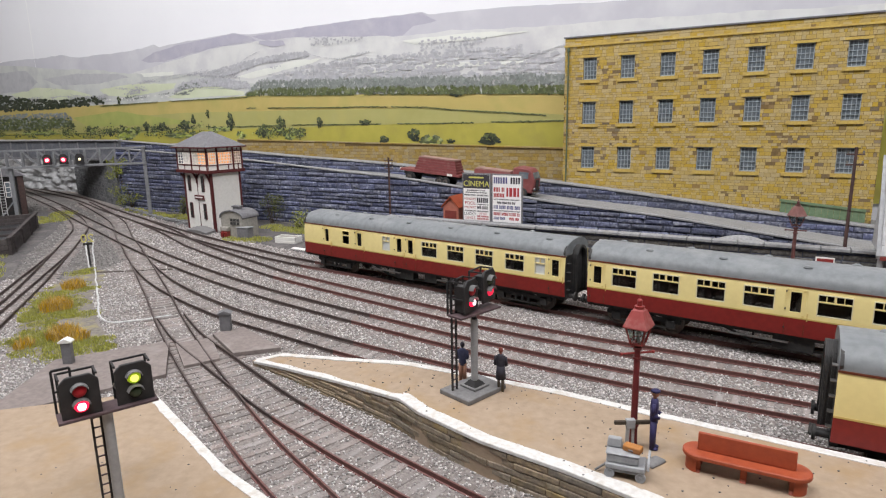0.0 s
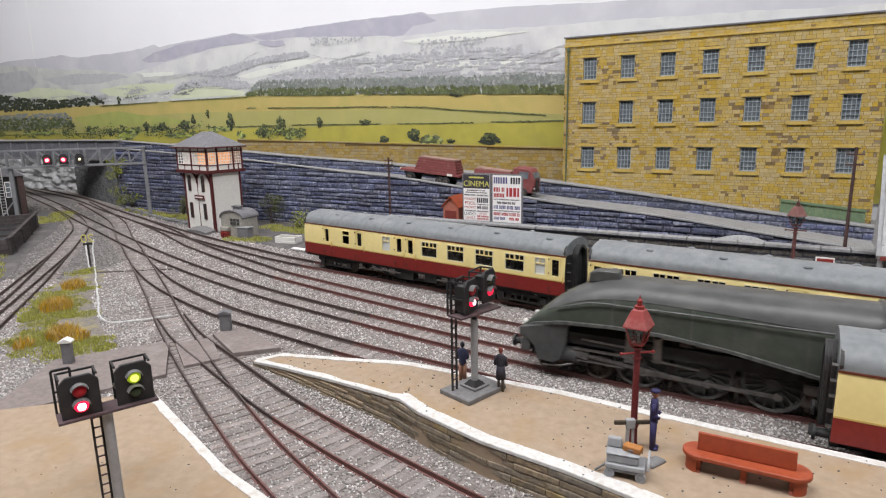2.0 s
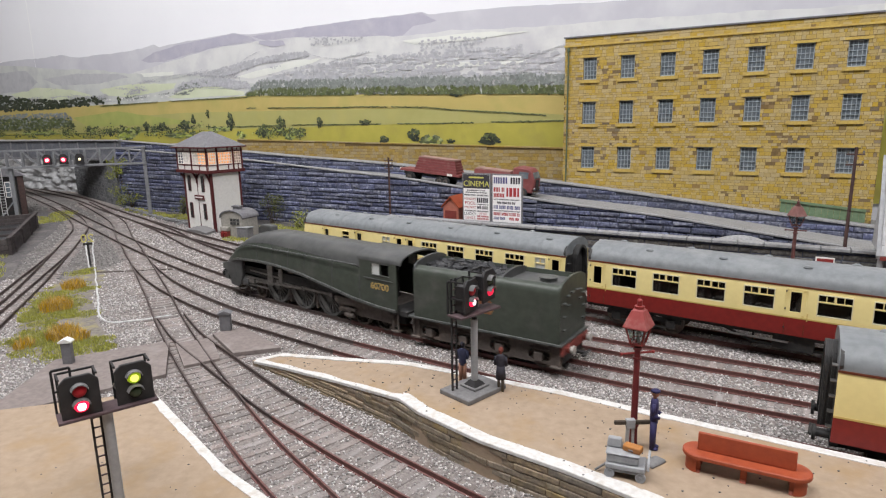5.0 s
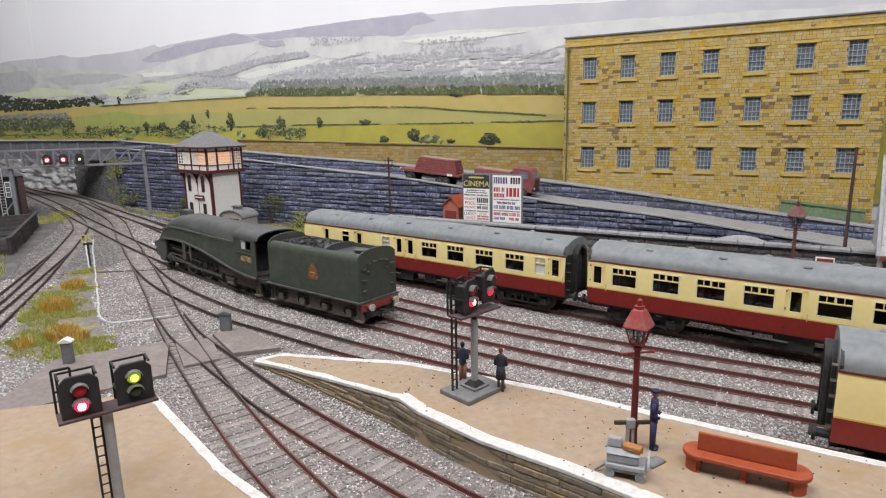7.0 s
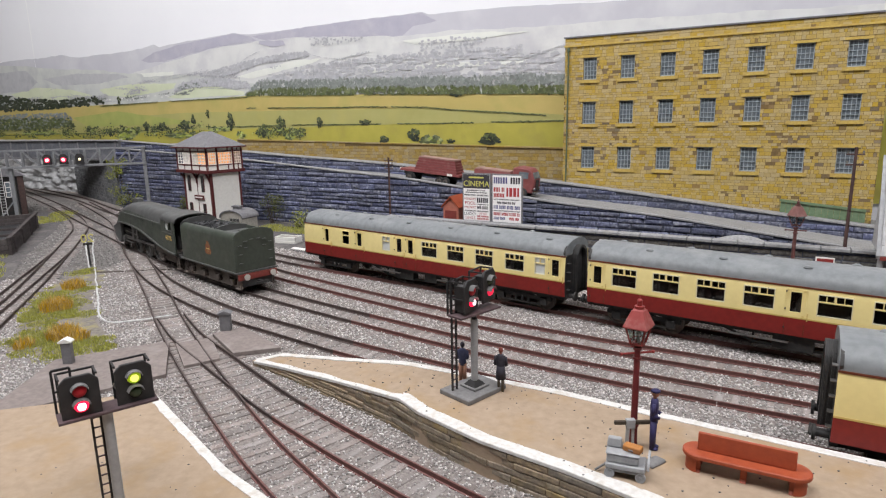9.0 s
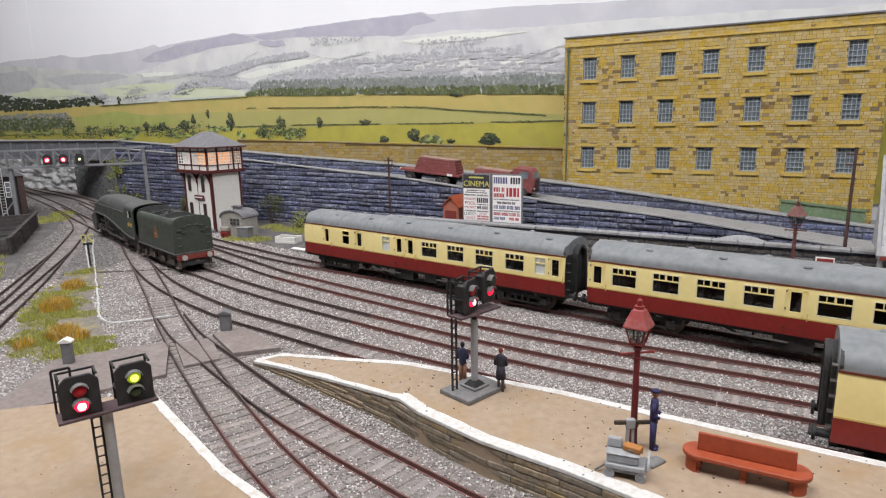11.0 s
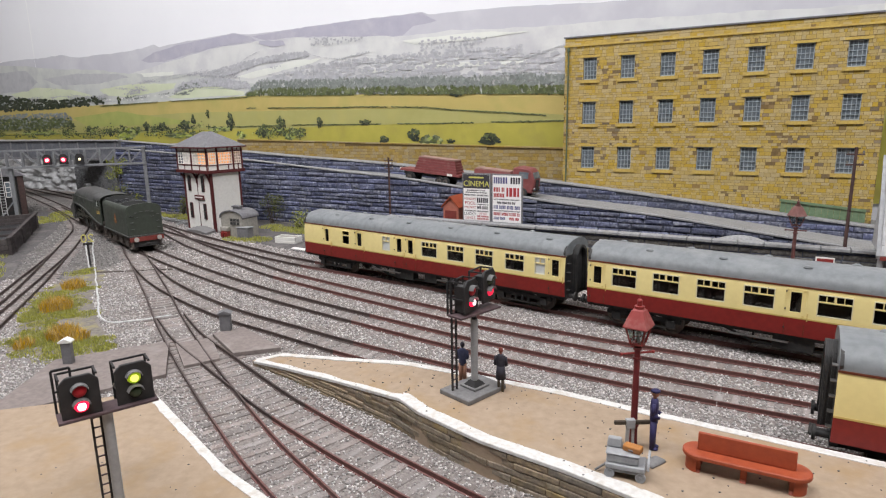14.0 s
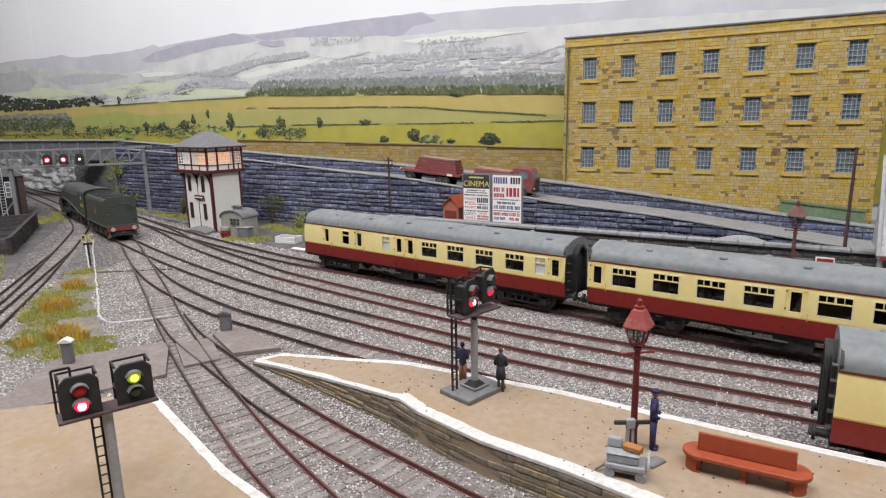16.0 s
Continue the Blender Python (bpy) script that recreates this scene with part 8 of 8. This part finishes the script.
# ---- lineside bits ----
def lineside():
    for label, x, y, h, w, cap in (("grey lineside cabinet with a peaked lid", -142, 378, 12.5, 3.4, SLATE), ("grey lineside cabinet with a pale lid", -214, 327, 14.0, 2.6, WHITE)):
        ob = thing("lineside_cabinet", label, "cabinet", mm(x, y, -0.3 if x > -200 else -0.6, 8), "lineside cabinets")
        part("body", Shape().box(-w, w, -w * 0.7, w * 0.7, 0, h - 1.5), SLATE, ob, bevel=0.25)
        part("lid", Shape().prism([(-w - 0.9, h - 1.5), (w + 0.9, h - 1.5), (w + 0.9, h - 0.6), (0, h + 1.2), (-w - 0.9, h - 0.6)], "y", -w * 0.7 - 0.8, w * 0.7 + 0.8), cap, ob, bevel=0.15)
    s = thing("lineside_sign", "yellow cut-out speed figures on a black post", "sign", mm(-344.5, 581, -3.6, 20))
    part("post", Shape().rod((0, 0, 0), (0, 0, 25), 0.8, 8), BLACK_PLATE, s)
    words("digits", "20", 11.5, mat("sign_yellow", (0.62, 0.56, 0.17), (0.52, 0.47, 0.14), 3, rough=0.6), s, mm(0, 0, 28.2, 180, 90), "yellow cut-out digits seen from behind", 0.5)
    part("bracket", Shape().box(-3.8, 3.8, -1.2, 1.0, 22.2, 24), BLACK_PLATE, s)
    w = thing("white_crate", "white painted slatted crate beside the siding", "crate", mm(-176, 684, -3.6, -20) @ Matrix.Scale(0.8, 4))
    part("base", Shape().box(-17, 17, -9, 9, 0, 1.4), WHITE, w)
    for z in (1.6, 4.6, 7.6):
        for y in (-9, 8):
            part("slat", Shape().box(-17, 17, y, y + 1, z, z + 2.6), WHITE, w, bevel=0.1)
        for x in (-17, 16):
            part("slat", Shape().box(x, x + 1, -8, 8, z, z + 2.6), WHITE, w, bevel=0.1)
    part("lid", Shape().box(-14, 14, -6.5, 6.5, 8.6, 9.6), STONE_HUT, w, bevel=0.2)
    b = thing("white_board", "long white painted board lying on the ballast", "board", mm(-150, 640, -3.4, -35))
    part("plank", Shape().box(-16, 16, -3.2, 3.2, 0, 1.6), WHITE, b, bevel=0.3)
    # point rodding beside the line
    r = thing("point_rodding", "pale point rodding on short white stools", "point rodding", Matrix())
    line = curve([(-520, 1000), (-470, 945), (-420, 890), (-375, 850), (-335, 820)])
    s = run(line)
    rods = Shape()
    for off in (-2.5, 0, 2.5):
        pts = [along(line, s, t)[0] + np.array([off * 0.7, off * 0.7]) for t in np.arange(0, s[-1], 14)]
        for p, q in zip(pts[:-1], pts[1:]):
            rods.bar((*p, -0.5), (*q, -0.5), 1.0)
    part("rod", rods, COPING, r)
    for t in np.arange(4, s[-1], 22):
        p, d = along(line, s, t)
        part("stool", Shape().box(-1.3, 1.3, -3.6, 3.6, -3.6, 1.2), COPING, r, at=mm(p[0], p[1], 0, math.degrees(math.atan2(d[1], d[0]))), bevel=0.3)
    # crank pile by the box
    c = thing("rodding_cranks", "cluster of grey rods and cranks", "cranks", mm(-338, 815, -3.6, -35))
    rng = random.Random(15)
    for i in range(16):
        p = Vector((rng.uniform(-28, 28), rng.uniform(-14, 14), rng.uniform(0.8, 4)))
        part("rod", Shape().rod(p, p + Vector((rng.uniform(-20, 20), rng.uniform(-9, 9), 0)), 0.8, 6), COPING, c)
    # pale cable runs
    for pts in ([(-421, 723), (-375, 640), (-324, 552), (-300, 510), (-268, 455), (-238, 408), (-215, 408), (-196, 418)], [(-430, 722), (-388, 650), (-340, 570)], [(-365, 545), (-330, 553), (-296, 556), (-250, 562)]):
        w = thing("cable_run", "thin pale grey cable lying on the ground", "cable", Matrix(), "surface cables")
        ln = curve(pts, 10)
        cs = Shape()
        cs.tube([(e[0] + 1.6 * noise.noise(Vector((e[1] * 0.06, e[0] * 0.06, 2))), e[1], -2.5) for e in ln], 0.7)
        part("cable", cs, CABLE_WHITE if pts[0][0] < -400 else FRAME_RUST, w)


CABLE_WHITE = mat("cable_white", (0.62, 0.62, 0.61), (0.5, 0.5, 0.5), 3, (0.34, 0.33, 0.32), 12, 0.6, bump=0.1, amount=0.35)
lineside()


# ---- ground cover ----
GREEN_POLY = [(-352, 575), (-318, 560), (-282, 470), (-240, 405), (-203, 350), (-228, 338), (-268, 352), (-305, 425), (-335, 500)]
CINDER_POLY = [(-520, 985), (-440, 905), (-330, 800), (-270, 742), (-200, 672), (-150, 628), (-120, 600), (-60, 640), (-60, 735), (-250, 845), (-430, 950)]
YARD_POLY = [(-330, 250), (-300, 262), (-346, 402), (-400, 545), (-455, 660), (-500, 770), (-545, 865), (-580, 935), (-640, 990), (-760, 900), (-620, 480)]
THROAT_POLY = [(-330, 540), (-318, 620), (-400, 770), (-520, 940), (-700, 1170), (-900, 1360), (-990, 1300), (-760, 1010), (-610, 905), (-545, 855), (-470, 690), (-400, 540), (-360, 520)]
BARE = [GREEN_POLY, CINDER_POLY, YARD_POLY]


def patch(name, poly, material, z, label):
    rng = random.Random(name)
    pts = []
    for (x0, y0), (x1, y1) in zip(poly, [*poly[1:], poly[0]]):
        n = max(2, int(math.hypot(x1 - x0, y1 - y0) / 8))
        for i in range(n):
            t = i / n
            pts.append((x0 + (x1 - x0) * t + rng.uniform(-2.5, 2.5), y0 + (y1 - y0) * t + rng.uniform(-2.5, 2.5)))
    n = len(pts)
    part(name, Shape().add([(*p, z) for p in pts] + [(*p, -3.8) for p in pts], [tuple(range(n))] + [(i, i + n, (i + 1) % n + n, (i + 1) % n) for i in range(n)]), material, None, label, kind="structure", smooth=0)


patch("earth_strip", GREEN_POLY, EARTH, -2.75, "bare brown earth between the tracks")
patch("cinder_path", CINDER_POLY, CINDER, -2.75, "dark cinder path beside the signal box")
patch("cinder_yard", YARD_POLY, CINDER, -2.8, "dark cinder yard beside the coal bin")

patch("throat_ground", THROAT_POLY, GRIME, -2.86, "dark oily ground under the station throat")


def blades(name, label, centres, material, z0=-2.9, seed=1):
    """Tufts of tapering blades. centres: (x, y, radius, height, count)."""
    rng = random.Random(seed)
    sh = Shape()
    for cx, cy, rad, hgt, cnt in centres:
        for i in range(cnt):
            a, r = rng.uniform(0, 6.283), rad * math.sqrt(rng.random())
            x, y = cx + r * math.cos(a), cy + r * math.sin(a)
            h = hgt * rng.uniform(0.5, 1.1) * (1 - 0.35 * (r / rad) ** 2)
            lean, la = rng.uniform(0.05, 0.5) * h, rng.uniform(0, 6.283)
            w = rng.uniform(0.18, 0.38)
            b = rng.uniform(0, 3.14)
            dx, dy = w * math.cos(b), w * math.sin(b)
            mx, my = x + lean * 0.35 * math.cos(la), y + lean * 0.35 * math.sin(la)
            sh.add([(x - dx, y - dy, z0), (x + dx, y + dy, z0), (mx + dx * 0.8, my + dy * 0.8, z0 + h * 0.6), (mx - dx * 0.8, my - dy * 0.8, z0 + h * 0.6), (x + lean * math.cos(la), y + lean * math.sin(la), z0 + h)], [(0, 1, 2, 3), (3, 2, 4)])
    me = bpy.data.meshes.new(name)
    me.from_pydata([(a * K, b * K, c * K) for a, b, c in sh.v], [], sh.f)
    me.materials.append(material)
    tagged(new(name, me), label, "grass", kind="stuff")


def scatter_in(poly, n, seed, rad, hgt, cnt):
    rng = np.random.default_rng(seed)
    p = np.array(poly)
    out = []
    while len(out) < n:
        x, y = rng.uniform(p[:, 0].min(), p[:, 0].max()), rng.uniform(p[:, 1].min(), p[:, 1].max())
        if inside(np.array(x), np.array(y), poly) and noise.noise(Vector((x * 0.035, y * 0.035, 5))) > -0.1:
            out.append((x, y, rng.uniform(*rad), rng.uniform(*hgt), cnt))
    return out


blades("straw_tuft", "golden straw-coloured grass tufts", [(-291, 440, 11, 11, 700), (-285, 437, 6, 9, 200), (-313, 500, 9, 9.5, 520), (-247, 376, 10, 11, 560), (-236, 372, 7, 9, 260), (-262, 360, 6, 8, 160)], STRAW, seed=2)
blades("short_grass", "short olive-green static grass", scatter_in(GREEN_POLY, 120, 4, (4, 11), (1.2, 2.8), 190), GRASS, seed=3)
blades("bank_grass", "short green grass along the wall foot", [*[(x, y, 16, 4, 420) for x, y in ((-440, 925), (-415, 905), (-395, 900), (-470, 955), (-500, 985), (-370, 880), (-230, 706), (-215, 700), (-245, 712), (-205, 770), (-190, 765), (-175, 750), (-225, 790), (-160, 745))],
                                                               *[(x, y, 20, 4, 420) for x, y in ((-590, 940), (-600, 960), (-575, 905), (-610, 900), (-565, 880), (-580, 865), (-470, 600), (-480, 625), (-455, 585), (-435, 560), (-425, 540))]], GRASS, seed=6)


def bush(label, m, w, h, count, seed, bright=False):
    rng = random.Random(seed)
    ob = thing("bush", label, "bush", m, "lineside bushes")
    tw = Shape()
    for i in range(9):
        a = rng.uniform(0, 6.283)
        q = (w * 0.4 * rng.random() * math.cos(a), w * 0.4 * rng.random() * math.sin(a), h * rng.uniform(0.4, 0.9))
        tw.rod((rng.uniform(-2, 2), rng.uniform(-2, 2), 0), q, 0.6, 5, 0.2)
    part("stem", tw, TWIG, ob)
    lf = Shape()
    cl = [(rng.uniform(-0.4, 0.4) * w, rng.uniform(-0.4, 0.4) * w, rng.uniform(0.25, 0.85) * h, rng.uniform(0.12, 0.24) * w) for _ in range(11)]
    for i in range(count):
        c = rng.choice(cl)
        d = Vector((rng.gauss(0, 1), rng.gauss(0, 1), rng.gauss(0, 0.8)))
        p = Vector(c[:3]) + d.normalized() * c[3] * rng.uniform(0.5, 1.05)
        s = rng.uniform(0.7, 1.6)
        u, v = Vector((rng.gauss(0, 1), rng.gauss(0, 1), rng.gauss(0, 1))).normalized() * s, Vector((rng.gauss(0, 1), rng.gauss(0, 1), rng.gauss(0, 1))).normalized() * s
        if p.z > 0.5:
            lf.add([p - u, p + v * 0.6, p + u, p - v * 0.6], [(0, 1, 2, 3)])
    part("foliage", lf, LEAF_BRIGHT if bright else LEAF, ob, kind="stuff", smooth=0)


bush("dark green bush at the foot of the wall", mm(-392, 915, -3.6), 48, 38, 900, 1)
bush("olive bush beside the signal box", mm(-232, 822, -3.6), 40, 44, 700, 2)
bush("yellow-green low bush beside the path", mm(-184, 778, -3.6), 44, 22, 800, 3, True)
bush("green shrub growing against the abutment", mm(-512, 1000, -3.6), 52, 44, 1100, 4, True)
bush("green creeper hanging on the abutment", mm(-527, 1012, 30), 34, 62, 1500, 5, True)
bush("small dark bush by the wall foot", mm(-340, 885, -3.6), 30, 24, 500, 6)
# ---- tracks last: many small pieces ----
island_platform()
near_platform()
crossing_boards()
for i, (key, label) in enumerate((("far_siding", "rusty track of the far siding on grey ballast"), ("middle_road", "rusty empty track between two others"), ("through_road", "rusty curved track on which the engine runs"),
                                  ("platform_road", "rusty track beside the platform edge"), ("crossover", "rusty crossover track through the station throat"), ("left_bay", "rusty bay track beside the platform end"),
                                  ("right_bay", "rusty bay track beside the stone platform side"), ("yard_track", "dusty grey yard track"), ("yard_spur", "dusty grey spur track"))):
    build_track(key, label, 0.0, 0.03 * i, 0.35 if key in ("far_siding", "middle_road", "through_road", "platform_road") else 0.0)


def ballast_stones():
    rng = np.random.default_rng(3)
    xs, ys, rs = [], [], []
    bands = ((150, 330, 0.72, 0.5, 0.95), (330, 520, 0.42, 0.55, 1.1), (520, 800, 0.15, 0.8, 1.4), (800, 1150, 0.03, 1.2, 2.0))
    for y0, y1, dens, r0, r1 in bands:
        x0, x1 = -0.78 * y1, 0.78 * y1
        n = int((x1 - x0) * (y1 - y0) * dens)
        x, y = rng.uniform(x0, x1, n), rng.uniform(y0, y1, n)
        keep = (np.abs(x) < 0.78 * y + 30) & ((x - WALL_O[0]) * WALL_N[0] + (y - WALL_O[1]) * WALL_N[1] < -6)
        for poly in NO_STONES:
            keep &= ~inside(x, y, poly)
        cl = np.array([noise.noise(Vector((a * 0.03, b * 0.03, 0))) for a, b in zip(x[keep], y[keep])])
        near = np.full(cl.size, 1e9)
        for ln in LINES.values():
            pts = resample(ln, 12.0)
            for k in range(0, len(pts), 40):
                near = np.minimum(near, np.hypot(x[keep][:, None] - pts[None, k:k + 40, 0], y[keep][:, None] - pts[None, k:k + 40, 1]).min(1))
        k2 = rng.uniform(0, 1, cl.size) < (0.85 + cl * 0.6) * np.where(near < 9.5, 0.3, np.where(near < 14.5, 0.7, 1.0))
        xs.append(x[keep][k2]), ys.append(y[keep][k2]), rs.append(rng.uniform(r0, r1, int(k2.sum())))
    x, y, r = (np.concatenate(a) for a in (xs, ys, rs))
    n = x.size
    base = np.array([(1, 0, 0), (0, 1, 0), (-1, 0, 0), (0, -1, 0), (0, 0, 1), (0, 0, -1)], float)
    v = base[None] * r[:, None, None] * rng.uniform(0.55, 1.15, (n, 6, 1))
    a = rng.uniform(0, 6.283, n)
    t = rng.uniform(-0.7, 0.7, n)
    c, s = np.cos(a), np.sin(a)
    vx, vy, vz = v[..., 0].copy(), v[..., 1].copy(), v[..., 2].copy()
    vx, vz = vx * np.cos(t)[:, None] + vz * np.sin(t)[:, None], -vx * np.sin(t)[:, None] + vz * np.cos(t)[:, None]
    X = vx * c[:, None] - vy * s[:, None] + x[:, None]
    Y = vx * s[:, None] + vy * c[:, None] + y[:, None]
    Z = vz * 0.8 - 2.75 + 0.25 * rng.uniform(-1, 1, n)[:, None]
    verts = np.stack([X, Y, Z], -1).reshape(-1, 3) * K
    f = np.array([(0, 1, 4), (1, 2, 4), (2, 3, 4), (3, 0, 4), (1, 0, 5), (2, 1, 5), (3, 2, 5), (0, 3, 5)])
    faces = (f[None] + 6 * np.arange(n)[:, None, None]).reshape(-1, 3)
    me = bpy.data.meshes.new("ballast_stones")
    me.vertices.add(len(verts))
    me.vertices.foreach_set("co", verts.ravel())
    me.loops.add(faces.size)
    me.loops.foreach_set("vertex_index", faces.ravel().astype(np.int32))
    me.polygons.add(len(faces))
    me.polygons.foreach_set("loop_start", (np.arange(len(faces)) * 3).astype(np.int32))
    me.update(calc_edges=True)
    me.materials.append(STONES)
    me.materials.append(STONES_DIRTY)
    me.polygons.foreach_set("material_index", np.repeat(inside(x, y, THROAT_POLY), 8).astype(np.int32))
    tagged(new("ballast_stones", me), "loose grey and brown ballast chippings", "ballast", kind="stuff")


def platform_grit():
    rng = random.Random(44)
    sh = Shape()
    for poly, n in (([*PLAT_NEAR, *PLAT_FAR[::-1]], 330), (LEFT_PLAT, 160)):
        px, py = zip(*poly)
        while n:
            x, y = rng.uniform(min(px), max(px)), rng.uniform(max(100, min(py)), max(py))
            if inside(x, y, poly) and noise.noise(Vector((x * 0.03, y * 0.03, 8))) > -0.15:
                r = rng.uniform(0.15, 0.42)
                sh.ball((x, y, plat_z(x) + 0.25 if poly is not LEFT_PLAT else 12.0), r, rng.uniform(0.7, 1.6), 1, 0.6, 5, 4)
                n -= 1
    part("platform_grit", sh, CINDER, None, "sparse dark crumbs lying on the platforms", kind="stuff", smooth=0)


platform_grit()
NO_STONES = [[*PLAT_NEAR, *PLAT_FAR[::-1]], LEFT_PLAT, [(-213, 272), (-149, 313), (-98, 345), (-119, 369), (-133, 384), (-187, 356), (-226, 335)], *BARE]
ballast_stones()


# ---- movement ----
RUN_LINE = LINES["through_road"]
RUN_S = run(RUN_LINE)
REAR = [(0.0, -148.0), (0.5, -105.0), (1.0, -62.0), (1.5, -18.0), (2.0, 26.0), (2.5, 72.0), (3.0, 118.0), (3.3, 145.0), (3.7, 182.0), (4.2, 230.0), (5.0, 295.0), (5.6, 337.0), (6.3, 384.0), (7.0, 432.0), (7.5, 468.5), (8.0, 502.5), (8.5, 535.5),
        (9.0, 567.0), (9.8, 613.0), (10.6, 656.0), (11.5, 698.0), (12.0, 720.0), (12.5, 741.0), (13.0, 762.5), (13.5, 783.0), (14.0, 804.0), (14.5, 825.5), (15.0, 848.5), (15.5, 871.5), (16.0, 894.0)]


def rear_at(t):
    """Smooth run of the tender's rear buffers along the line."""
    ts, ss = zip(*REAR)
    i = min(max(int(np.searchsorted(ts, t)) - 1, 0), len(ts) - 2)
    slope = lambda k: (ss[min(k + 1, len(ss) - 1)] - ss[max(k - 1, 0)]) / (ts[min(k + 1, len(ss) - 1)] - ts[max(k - 1, 0)])
    h = ts[i + 1] - ts[i]
    u = (t - ts[i]) / h
    return ss[i] * (2 * u ** 3 - 3 * u ** 2 + 1) + ss[i + 1] * (3 * u ** 2 - 2 * u ** 3) + h * slope(i) * (u ** 3 - 2 * u ** 2 + u) + h * slope(i + 1) * (u ** 3 - u ** 2)


def on_line(s):
    if s < 0:
        a, d = along(RUN_LINE, RUN_S, 2.0)
        return a + d * (s - 2.0)
    return along(RUN_LINE, RUN_S, s)[0]


def vehicle_pose(s_zero, a, b):
    """The pose of a vehicle whose x = 0 is at the length s_zero and which rides the line at x = a and x = b."""
    p, q = on_line(s_zero + a), on_line(s_zero + b)
    d = (q - p) / np.linalg.norm(q - p)
    o = p - d * a
    return mm(o[0], o[1], -0.15, math.degrees(math.atan2(d[1], d[0])))


def motions():
    times = [i / 15 for i in range(241)]
    body = [i / 5 for i in range(81)]
    walk(TENDER, [(t, vehicle_pose(rear_at(t) + 6.2, 15, 80)) for t in body])
    walk(LOCO, [(t, vehicle_pose(rear_at(t) + 110.0, 35, 155)) for t in body])
    for ws in (LOCO_WHEELS, TENDER_WHEELS):
        for ob, x, r in ws:
            walk(ob, [(t, mm(x, 0, r) @ pose(0, 0, 0, 0, math.degrees(rear_at(t) / r), 0)) for t in times])
    for ob, ph, kind in LOCO_RODS:
        rows = []
        for t in times:
            a = rear_at(t) / 13.0 + (ph if kind == 0 else ph)
            px, pz = 5.0 * math.cos(a), -5.0 * math.sin(a)
            if kind == 0:
                rows.append((t, mm(98.5 + px, 0, 13.0 + pz)))
            else:
                rows.append((t, mm(98.5 + px, 0, 13.0 + pz, 0, 0, math.degrees(math.atan2(pz, 62.0)))))
        walk(ob, rows)


motions()
